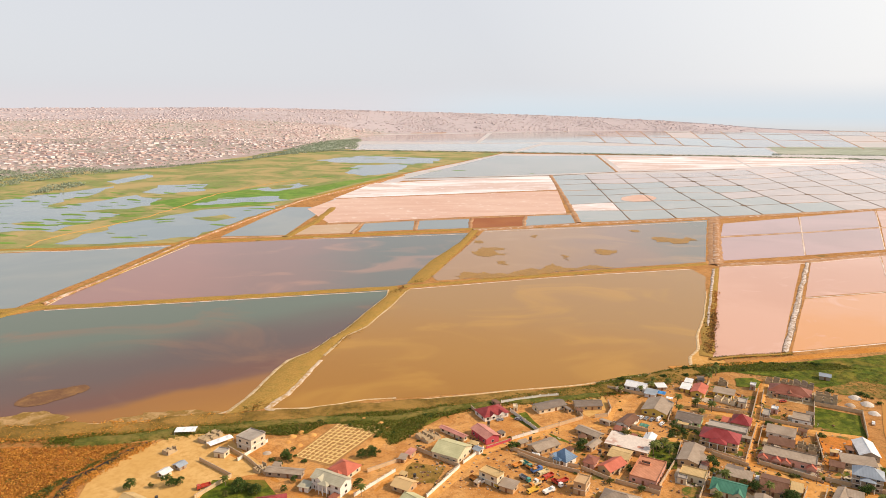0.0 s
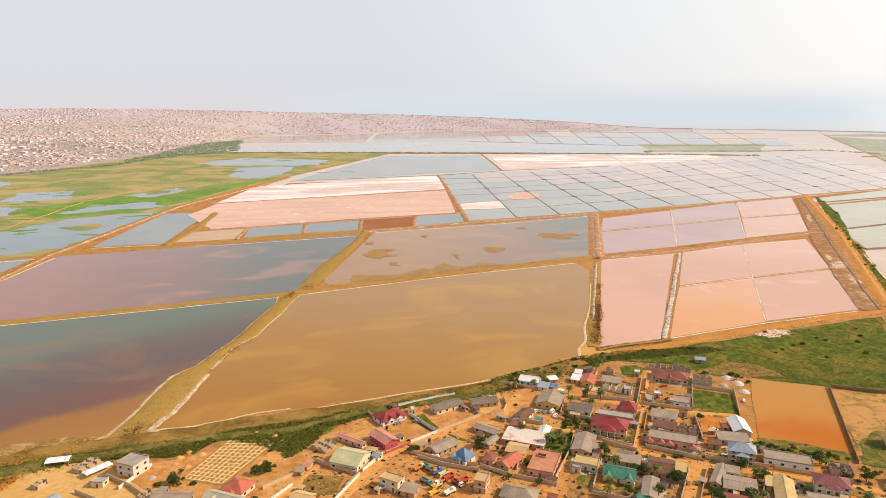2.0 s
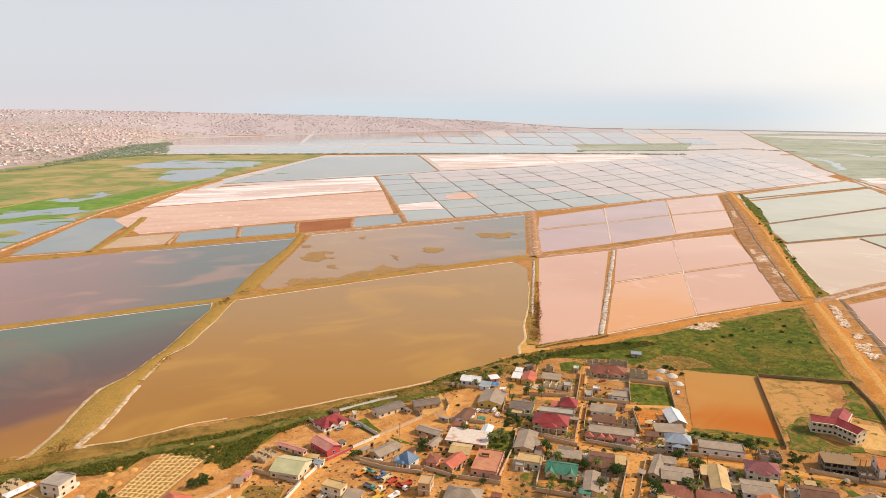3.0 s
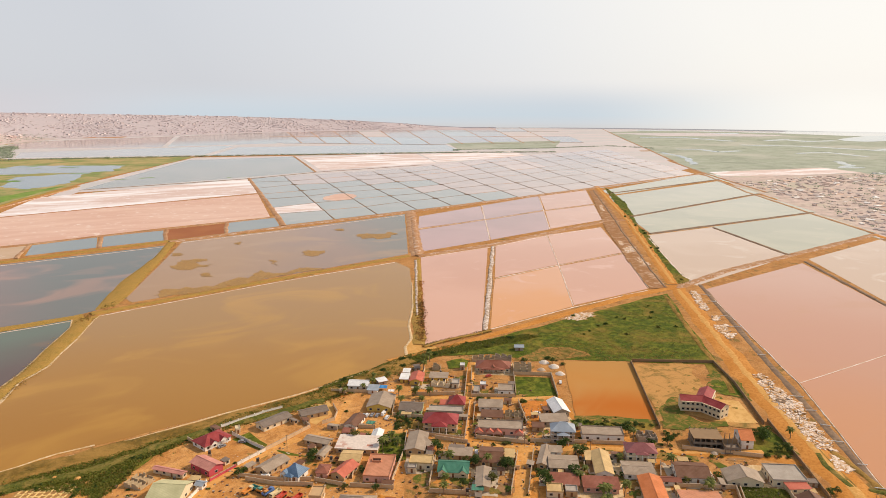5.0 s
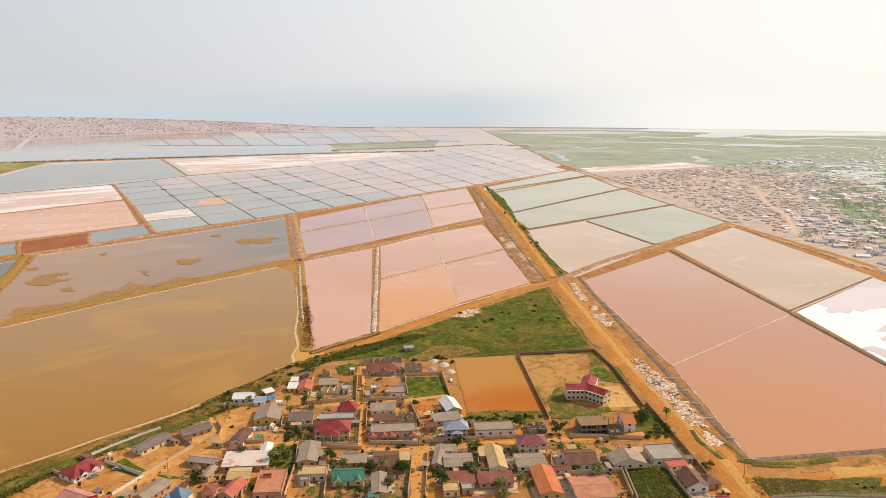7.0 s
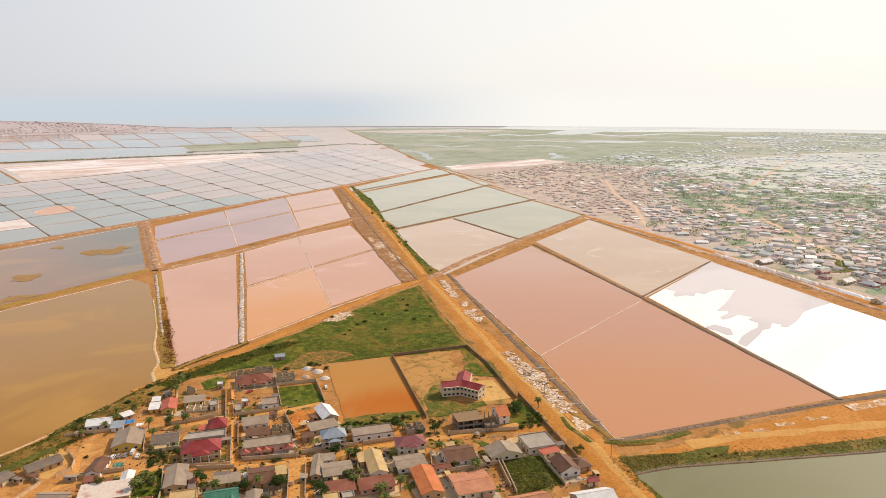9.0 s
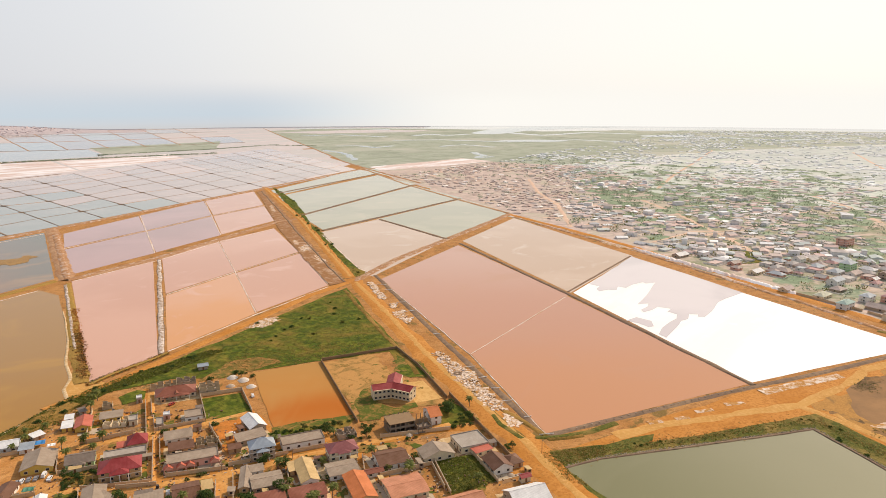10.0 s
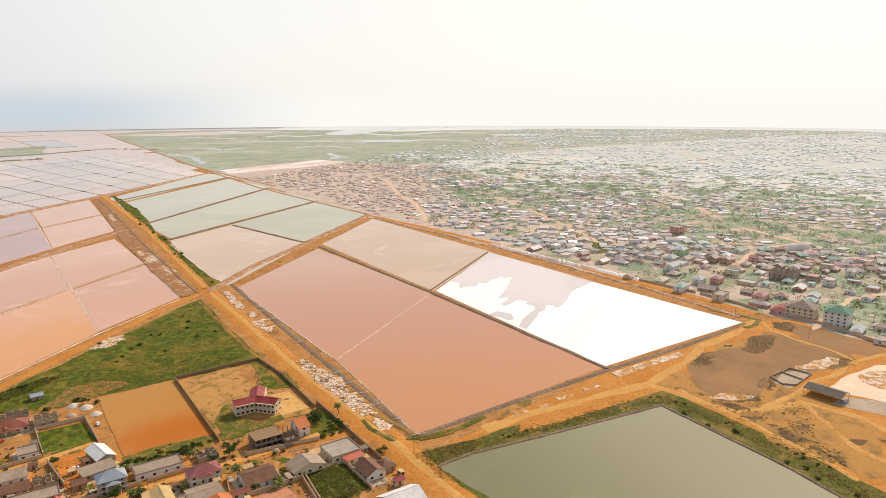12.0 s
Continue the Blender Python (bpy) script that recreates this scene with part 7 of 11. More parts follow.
house(186.2, 242.3, 15.8, 7.8, "shed", R_RUST, P_PINK, "pink house with arches and a red-brown roof", yaw=-30, rise=1.1, storey_h=2.85)
house(198.3, 257.1, 20.8, 8.0, "gable", R_CREAM, P_WHITE, "white house with a cream-yellow roof", yaw=60, rise=1.6, storey_h=3.15)
house(197.5, 265.1, 5.1, 7.8, "shed", R_CREAM, P_TAN, "side wing with a cream roof", yaw=-30, rise=0.5, storey_h=2.65)
shell(238.9, 271.8, 9.9, 7.8, "grey ruin of a house beside bushes", yaw=-30, mat=P_GREY, seed=5)
frame_building(262.4, 254.3, 13.8, 10.1, -30, 2, 5, "unfinished two-storey grey house with open concrete storeys")
frame_building(269.6, 244.6, 7.4, 9.5, -30, 2, 3, "dark unfinished wing with open window holes", 0.0)
house(281.2, 246.2, 6.1, 12.1, "gable", R_ORANGE, P_WHITE, "two-storey house with a bright orange roof", 2, yaw=-30, rise=2.7, storey_h=2.62)
house(222.4, 257.9, 14.4, 9.8, "hip", R_MAUVE, P_CREAM, "two-storey cream house with a mauve-red hip roof", 2, yaw=-30, rise=2.5, storey_h=2.62, porch=(6, 2, 1.9))
house(210.7, 245.7, 13.9, 11.8, "gable", R_GREY, P_WHITE, "white house with a pale grey roof", yaw=-30, rise=0.9, storey_h=2.95)
house(232.4, 233.6, 14.9, 13.8, "gable", R_BROWN, P_WHITE, "white house with a wide brown roof", yaw=-30, rise=2.1, storey_h=3.15)
house(218.6, 232.0, 8.5, 3.8, "gable", R_RUST, P_WHITE, "small white house with a red-brown roof", yaw=-30, rise=0.7, storey_h=2.55)
house(204.4, 227.4, 22.8, 9.9, "gable", R_ORANGE, P_TAN, "house with a broad orange gable roof", yaw=60, rise=1.5, storey_h=3.15)
house(217.3, 211.0, 17.3, 16.8, "gable", R_SALMON, P_CREAM, "large cream house with a salmon roof and skylights", yaw=-30, rise=1.0, storey_h=3.15)
house(250.8, 219.5, 10.3, 16.0, "gable", R_GREY, P_CREAM, "cream house with a broad grey gable roof", yaw=60, rise=2.8, storey_h=3.05)
house(270.6, 212.7, 14.4, 15.6, "flat", SLAB, P_CREAM, "wide cream house with a bare concrete roof", yaw=-119, rise=0.6, storey_h=3.25)
house(267.5, 203.2, 6.0, 9.1, "shed", R_RED, P_CREAM, "low porch with a salmon-red roof", yaw=-115, rise=0.4, storey_h=2.65)
house(260.7, 188.9, 12.7, 10.1, "gable", R_BROWN, P_WHITE, "white house with a dark brown gable roof", yaw=-119, rise=2.5, storey_h=3.25)
# western part of the village
house(28.1, 362.5, 15.3, 10.9, "hip", R_CRIMSON, P_WHITE, "white house with arches and a crimson hip roof", yaw=27, rise=2.7, storey_h=3.15, gablets=(-2.5, 3.0))
house(22.7, 335.7, 14.0, 8.0, "gable", R_PINK, P_RED, "raspberry and white hall with a pink gable roof", yaw=-59, rise=1.4, storey_h=3.85)
house(5.0, 317.9, 14.5, 14.8, "gable", R_LIME, P_CREAM, "cream hall with a pale lime gable roof", yaw=-30, rise=2.7, storey_h=3.85)
house(6.0, 338.2, 16.9, 2.8, "gable", R_PINK, P_CREAM, "long low house with a pink roof", yaw=-43, rise=0.5, storey_h=2.65)
house(18.3, 320.0, 3.5, 3.6, "gable", R_BLUEGREY, P_WHITE, "small white store with a blue-grey roof", yaw=-40, rise=0.7, storey_h=2.45)
shell(-7.4, 335.4, 9.4, 9.6, "roofless block house beside the reeds", yaw=-45, rooms=4, seed=8)
house(-19.4, 311.6, 2.9, 4.1, "shed", R_GREY, P_TAN, "small shack with a grey roof", yaw=-17, rise=0.4, storey_h=2.35)
house(-15.9, 316.4, 2.7, 5.3, "shed", R_PINK, P_TAN, "small shack with a faded pink roof", yaw=-30, rise=0.4, storey_h=2.45)
house(-46.8, 300.9, 11.1, 10.2, "hip", R_RED, P_CREAM, "cream house with a red hip roof", yaw=-30, rise=2.6, storey_h=3.15, porch=(5, 3, 1))
house(-50.8, 286.1, 16.5, 8.2, "gable", R_LIMEGREY, P_WHITE, "large two-storey house with a pale grey-green roof", 2, yaw=-30, rise=1.9, storey_h=3.02, gablets=(-3.5,), porch=(5, 2.5, 1.9))
house(-62.6, 285.7, 4.7, 4.5, "shed", R_LIMEGREY, P_WHITE, "low gate store with a pale roof", yaw=-20, rise=0.4, storey_h=2.65)
house(-98.7, 326.4, 10.2, 10.1, "flat", SLAB, P_PALE, "pale two-storey concrete house under construction", 2, yaw=-30, rise=0.6, storey_h=3.12)
house(-74.9, 298.1, 17.6, 4.8, "gable", R_GREY, P_GREY, "long low grey house", yaw=-9, rise=0.7, storey_h=2.75)
house(-132.2, 297.6, 4.9, 4.4, "gable", R_WHITE, P_CREAM, "small cream cabin with a pale roof", yaw=60, rise=0.8, storey_h=2.45)
house(-127.3, 304.4, 4.3, 4.5, "gable", R_BLUEGREY, P_GREY, "small hut with a pale roof", yaw=60, rise=0.8, storey_h=2.35)
shell(-122.4, 334.0, 6.0, 11.4, "new block walls on the cleared plot", yaw=-30, rooms=5, seed=11)
shell(-138.0, 319.4, 4.0, 5.9, "low block enclosure on the cleared plot", yaw=-30, rooms=2, seed=12)
house(-110.9, 316.5, 5.8, 5.0, "flat", SLAB, P_CREAM, "small pale gate building at the cleared plot", yaw=-16, rise=0.6, storey_h=2.65)
shell(-87.8, 302.6, 3.6, 6.2, "small open block enclosure", yaw=-30, rooms=2, seed=13)
house(60.4, 311.6, 8.7, 8.2, "hip", R_BLUE, P_WHITE, "white house with steep slate blue roofs", yaw=-48, rise=3.6, storey_h=3.45, gablets=(-3.0,), porch=(4, 2, 1))
house(51.9, 323.5, 14.4, 7.9, "gable", R_GREY, P_TAN, "tan house with a grey-brown gable roof", yaw=32, rise=1.4, storey_h=2.95)
house(61.9, 370.8, 17.9, 7.8, "gable", R_DARK, P_CREAM, "cream house with a grey roof in a sandy yard", yaw=24, rise=1.2, storey_h=3.05)
house(84.5, 372.9, 15.3, 7.8, "gable", R_DARK, P_TAN, "tan unfinished house with a grey roof", yaw=4, rise=1.4, storey_h=3.05)
house(42.2, 369.2, 2.2, 3.8, "flat", P_CREAM, P_CREAM, "small cream gatehouse beside a wall", yaw=0, rise=0.6, storey_h=2.65)
house(23.1, 292.4, 10.1, 5.8, "flat", R_CREAM, P_CREAM, "two-storey cream workshop beside the lorry yard", 2, yaw=-39, rise=0.6, storey_h=2.62)
house(30.7, 286.2, 6.8, 6.2, "shed", R_GREY, P_TAN, "grey-roofed workshop shed beside the lorries", yaw=-30, rise=0.6, storey_h=2.85)
house(78.7, 338.2, 13.7, 5.8, "gable", R_GREY, P_TAN, "partly roofed long house", yaw=-46, rise=0.9, storey_h=2.85)
house(77.7, 324.8, 9.4, 3.6, "gable", R_GREY, P_TAN, "tan house with a grey gable roof", yaw=47, rise=0.6, storey_h=2.85)
house(73.2, 308.4, 5.1, 7.7, "hip", R_RUST, P_PINK, "pink house with a red-brown roof", yaw=-30, rise=0.9, storey_h=2.85)
house(-17.4, 286.8, 8.5, 8.4, "gable", TIMBER, P_TAN, "tan house with bare roof timbers", yaw=-30, rise=1.7, storey_h=2.85)
house(246.4, 415.8, 6.0, 5.0, "gable", R_BLUEGREY, P_GREY, "small grey hut with a blue-grey gable roof", rise=1.0)
house(165.4, 223.0, 15.6, 10.9, "hip", R_BROWN, P_CREAM, "cream house with a brown hip roof")
house(190.4, 200.8, 15.6, 11.0, "gable", R_GREY, P_CREAM, "cream house with a grey roof")
house(267.8, 184.9, 7.5, 8.3, "hip", R_BROWN, P_TAN, "small house with a brown hip roof")
house(258.6, 172.1, 4.7, 2.9, "gable", R_CRIMSON, P_CREAM, "small gatehouse with a red roof")
house(245.7, 163.1, 17.2, 13.4, "gable", R_WHITE, P_GREY, "shed with a bright white roof", yaw=-30)
house(224.0, 181.4, 15.7, 12.8, "gable", R_SALMON, P_CREAM, "cream house with a salmon roof")
house(79.1, 274.9, 15.7, 10.0, "hip", R_GREY, P_TAN, "house with a grey hip roof")
house(64.0, 285.1, 5.5, 7.6, "flat", P_TAN, P_TAN, "small two-storey tower house", 2)
house(-9.3, 269.2, 18.4, 10.3, "gable", R_LIME, P_CREAM, "cream house with a pale roof", yaw=-40)
house(-135.1, 271.8, 13.2, 8.2, "gable", R_CREAM, P_CREAM, "cream house with a pale roof", yaw=-30)
house(-74.7, 272.0, 11.9, 9.2, "hip", R_CRIMSON, P_CREAM, "house with a red hip roof", yaw=15)
house(96.5, 257.8, 15.8, 11.2, "gable", R_GREY, P_TAN, "house with a grey roof below the lane")
house(119.6, 250.9, 15.9, 11.4, "gable", R_BROWN, P_TAN, "house with a brown roof below the lane")


def light_well(x, y, w, d, yaw, z):
    """A parapet round a black panel laid on a flat roof as painted courtyard shade."""
    top = tagged(new("light_well"), "salmon parapet round a black panel as courtyard shade", "light well")
    top.matrix_basis = pose(x, y, z, 0, 0, yaw)
    for name, q in (("parapet", (-w / 2, -d / 2, w / 2, -d / 2 + 0.25)), ("parapet", (-w / 2, d / 2 - 0.25, w / 2, d / 2)), ("parapet", (-w / 2, -d / 2 + 0.25, -w / 2 + 0.25, d / 2 - 0.25)), ("parapet", (w / 2 - 0.25, -d / 2 + 0.25, w / 2, d / 2 - 0.25))):
        bm = bmesh.new()
        box(bm, q[0], q[1], 0, q[2], q[3], 0.8)
        part(name, bm, R_SALMON, top)
    bm = bmesh.new()
    box(bm, -w / 2 + 0.25, -d / 2 + 0.25, 0, w / 2 - 0.25, d / 2 - 0.25, 0.06)
    part("shade_panel", bm, TANK_AND_SHADE, top, "black panel painted as the courtyard's shade")


# Black plastic of the tanks; on the roof it doubles as painted shade.
_k = Nodes("black_tank_and_well_shade", 0.4, 0.5)
TANK_AND_SHADE = _k.colour(_k.mix(_k.noise(2.0), (0.015, 0.015, 0.018), (0.06, 0.05, 0.045)))
light_well(98.6, 303.7, 4.6, 2.8, -30, 3.46)


def school():
    """A two-storey school of two angled wings and a rear wing."""
    top = tagged(new("school"), "two-storey cream school with red gable roofs", "school")
    top.matrix_basis = pose(290.0, 284.0, 0)
    for dx, dy, w, d, yaw in ((-3.0, 5.7, 12.5, 8.0, -34), (3.9, -5.3, 13.0, 8.0, -79), (9.5, 7.0, 14.0, 7.0, 36)):
        wing = new("wing")
        wing.parent, wing.matrix_basis = top, pose(dx, dy, 0, 0, 0, yaw)
        bm = bmesh.new()
        box(bm, -w / 2, -d / 2, -0.1, w / 2, d / 2, 6.6)
        for z in (3.25, 6.5):
            box(bm, -w / 2 - 0.2, -d / 2 - 1.3, z, w / 2 + 0.2, -d / 2 - 0.003, z + 0.2)
        box(bm, -w / 2 - 0.2, -d / 2 - 1.3, 3.46, w / 2 + 0.2, -d / 2 - 1.15, 4.3)
        part("wall", bm, P_CREAM, wing)
        part("roof", gable(w, d + 1.2, 6.75, 0.5, 2.0), R_CRIMSON, wing, "crimson gable roof")
        bm = bmesh.new()
        for sx in (-w / 2, w / 2 - 0.2):
            prism(bm, [(sx, -d / 2, 6.6), (sx, d / 2, 6.6), (sx, 0, 8.5)], [(sx + 0.2, -d / 2, 6.6), (sx + 0.2, d / 2, 6.6), (sx + 0.2, 0, 8.5)])
        bmesh.ops.recalc_face_normals(bm, faces=bm.faces[:])
        part("gable_wall", bm, P_CREAM, wing)
        for s in range(2):
            for i in range(int(w / 2.6)):
                place_window(wing, -w / 2 + 1.4 + i * 2.6, -d / 2 - 0.01, s * 3.3 + 1.0, 0)
                place_window(wing, -w / 2 + 1.4 + i * 2.6, d / 2 + 0.01, s * 3.3 + 1.0, 180)
            for y in (-2, 2):
                place_window(wing, w / 2 + 0.01, y, s * 3.3 + 1.0, 90)
    return top


school()

# canopies and tarpaulins on poles
def canopy(x, y, w, d, yaw, mat, label, h=2.8):
    top = tagged(new("canopy"), label, "canopy", "canopies")
    top.matrix_basis = pose(x, y, 0, 0, 0, yaw)
    bm = bmesh.new()
    n = 8
    grid = [[bm.verts.new((w * (i / n - 0.5), d * (j / 4 - 0.5), h + 0.35 * math.sin(i * 1.9) * (1 - abs(j / 2 - 1)) - 0.3 * abs(j / 2 - 1))) for j in range(5)] for i in range(n + 1)]
    for i in range(n):
        for j in range(4):
            bm.faces.new((grid[i][j], grid[i + 1][j], grid[i + 1][j + 1], grid[i][j + 1]))
    ob = part("cover", bm, mat, top)
    for sx in (-1, 1):
        for sy in (-1, 1):
            bm = bmesh.new()
            bmesh.ops.create_cone(bm, cap_ends=True, segments=6, radius1=0.05, radius2=0.05, depth=h - 0.3, matrix=Matrix.Translation((sx * w * 0.48, sy * d * 0.48, (h - 0.3) / 2)))
            part("pole", bm, FRAME, top)


canopy(-137.3, 340.1, 11, 6, 5, CANVAS, "white canvas canopy on the cleared plot")
canopy(-115.4, 328.2, 13, 5, 45, CANVAS, "long white canvas canopy beside the new house")
canopy(131.5, 389.6, 8, 5, -28, PLASTIC_BLUE, "bright blue tarpaulin shelter")
canopy(135.2, 381.5, 4, 3, -28, CANVAS, "pale tarpaulin shelter on poles")
canopy(110.1, 345.9, 5, 4, -38, R_TEAL, "small green market canopy")

PALE_MOUND = earth("pale_grey_sand", (0.60, 0.53, 0.46), (0.54, 0.46, 0.38), (0.66, 0.60, 0.54), 0.4, 1.5)
DAMP_SAND = earth("damp_brown_sand", (0.33, 0.175, 0.06), (0.40, 0.225, 0.085), (0.26, 0.13, 0.045), 0.3, 1.2)
OCHRE_BLOCK = render_wall("ochre_sandy_footing", (0.72, 0.50, 0.20), 0.2)
# foundation trenches laid out on the cleared plot
def foundations():
    top = tagged(new("foundation_grid"), "sandy grid of strip foundations dug for a new building", "foundation")
    quad = [Vector(p) for p in [(-73.4, 316.1), (-57.2, 350.7), (-33.4, 346.8), (-55.1, 308.5)]]
    for k in range(13):
        for a, b, c, d, n in ((0, 3, 1, 2, 12), (0, 1, 3, 2, 8)):
            if k > n:
                continue
            p, q = quad[a].lerp(quad[c], k / n), quad[b].lerp(quad[d], k / n)
            bm = bmesh.new()
            v = q - p
            m = Matrix.Translation((p.x, p.y, 0)) @ Matrix.Rotation(math.atan2(v.y, v.x), 4, "Z")
            steps = max(2, int(v.length / 2.2))
            outline = [(0.0, -0.05), (v.length, -0.05)]
            for s in range(steps - 1, -1, -1):
                hh = max(0.25, 0.45 + 0.3 * noise.noise(Vector((p.x + s * 2.2, p.y, k))))
                u, w = v.length * s / steps, v.length / steps
                outline += [(u + w * 0.97, 0.06), (u + w * 0.86, 0.06), (u + w * 0.85, hh), (u + w * 0.01, hh)]
            prism(bm, [(u, 0.38, z) for u, z in outline], [(u, -0.38, z) for u, z in outline])
            bmesh.ops.recalc_face_normals(bm, faces=bm.faces[:])
            bmesh.ops.triangulate(bm, faces=bm.faces[:])
            part("block_course", bm, OCHRE_BLOCK, top).matrix_basis = m


foundations()
land("foundation_floor", [(-75.0, 315.0), (-57.6, 353.0), (-31.0, 348.6), (-54.0, 305.5)], DAMP_SAND, "damp brown sand between strip foundations", 0.16, 0.8, 4)


# ---- yards round the houses: swept ground, small outhouses, tanks, heaps of sand and blocks ----
YARD_MATS = [earth("swept_pale_yard", (0.58, 0.42, 0.235), (0.52, 0.345, 0.165), (0.64, 0.50, 0.31), 0.08, 0.7), earth("grey_cement_yard", (0.50, 0.41, 0.30), (0.43, 0.34, 0.235), (0.56, 0.47, 0.37), 0.08, 0.7), ROAD]


def tank(x, y):
    top = tagged(new("water_tank"), "black plastic water tank on a block stand", "water tank", "water tanks")
    top.matrix_basis = pose(x, y, 0)
    bm = bmesh.new()
    box(bm, -0.8, -0.8, -0.1, 0.8, 0.8, 1.4)
    part("stand", bm, P_BLOCK, top)
    bm = bmesh.new()
    bmesh.ops.create_cone(bm, cap_ends=True, segments=14, radius1=0.75, radius2=0.72, depth=1.5, matrix=Matrix.Translation((0, 0, 2.16)))
    part("vessel", bm, TANK_AND_SHADE, top)


def heap(x, y, r, mat, label):
    bm = bmesh.new()
    tip = bm.verts.new((0.1 * r, 0, r * 0.5))
    rim = [bm.verts.new((math.cos(i * 0.57) * r * (1 + 0.3 * noise.noise(Vector((i, x, y)))), math.sin(i * 0.57) * r, -0.02)) for i in range(11)]
    mid = [bm.verts.new((v.co.x * 0.55, v.co.y * 0.55, r * 0.3)) for v in rim]
    for i in range(11):
        j = (i + 1) % 11
        bm.faces.new((tip, mid[i], mid[j]))
        bm.faces.new((mid[i], rim[i], rim[j], mid[j]))
    ob = tagged(link("sand_mound", bm, mat, smooth=True), label, "sand mound", "builders' mounds")
    ob.matrix_basis = pose(x, y, 0.12)


def yards():
    rnd = random.Random(404)
    sheds = [(R_GREY, "grey"), (R_RUST, "rusty"), (R_DARK, "dark"), (R_CREAM, "cream"), (R_BROWN, "brown")]
    for n, (x, y, w, d, yaw) in enumerate(list(YARDS)):
        c, s = math.cos(radians(yaw)), math.sin(radians(yaw))
        def at(u, v):
            return (x + u * c - v * s, y + u * s + v * c)
        a, b = w / 2 + rnd.uniform(2, 5), d / 2 + rnd.uniform(3, 6)
        sheet("yard_floor", [at(-a, -b), at(a, -b), at(a, b * 0.8), at(-a, b * 0.8)], 0.06 + n * 0.0005, YARD_MATS[n % 3], "swept sandy yard floor round a house", "yard", 1.0, 4.0)
        def clear(p, r):
            return all(abs((p[0] - hx) * math.cos(radians(-hy)) - (p[1] - hz) * math.sin(radians(-hy))) > hw / 2 + r or abs((p[0] - hx) * math.sin(radians(-hy)) + (p[1] - hz) * math.cos(radians(-hy))) > hd / 2 + r for hx, hz, hw, hd, hy in FOOTPRINTS)
        for k in range(3):
            p = at(rnd.uniform(-1, 1) * a, rnd.choice((-1, 1)) * (d / 2 + rnd.uniform(2.5, 6)))
            if k < 1 and clear(p, 2.0):
                m, nm = rnd.choice(sheds)
                house(*p, rnd.uniform(3, 6), rnd.uniform(2.2, 3.2), "shed", m, rnd.choice((P_TAN, P_BLOCK, P_GREY, P_CREAM)), f"small outhouse with a {nm} lean-to roof in a yard", yaw=yaw + rnd.choice((0, 90)), rise=0.4, name="outhouse", storey_h=2.2, over=0.25, every=9, pane=False)
            elif k == 2 and clear(p, 1.0):
                r = rnd.random()
                if r < 0.3:
                    tank(*p)
                elif r < 0.75:
                    heap(*p, rnd.uniform(0.9, 2.0), rnd.choice((ROAD, P_GREY, SOIL)), "builder's mound of sand in a yard")


yards()
land("foundation_edge", [(-45.8, 312.0), (-40.2, 323.8), (-32.0, 346.0), (-37.0, 356.0), (-49.0, 357.5), (-40.0, 361.0), (-30.0, 357.0), (-25.5, 343.0), (-35.0, 317.0), (-41.5, 308.7)], LANE, "bright dug-out sand beside the foundations", 0.17, 1.0, 4)
for x, y, r in ((-79.9, 336.5, 2.6), (-74.1, 326.9, 2.2), (-75.8, 341.1, 2.4), (-69.2, 338.2, 2.6), (-80.7, 330.4, 2.0), (-34.0, 352.0, 2.4), (-44.0, 357.5, 2.2), (-29.5, 346.0, 2.0)):
    heap(x, y, r, LANE, "mound of bright dug-out sand beside the foundations")
heap(-88.7, 318.9, 2.4, SLAB_GREY, "grey mound of building sand beside a wall")
for x, y, r in ((249.0, 386.9, 3.7), (251.0, 377.6, 3.9), (247.8, 365.4, 3.3)):
    heap(x, y, r, PALE_MOUND, "pale grey mound of building sand beside the pitch")
for x, y, r in ((240.3, 376.4, 3.0), (264.6, 243.6, 2.6), (259.3, 244.6, 2.2)):
    heap(x, y, r, SLAB_GREY, "grey mound of building sand beside a wall")

# ---- walls of the compounds ----
WHITE_WALL = "white-painted compound wall with pillars"
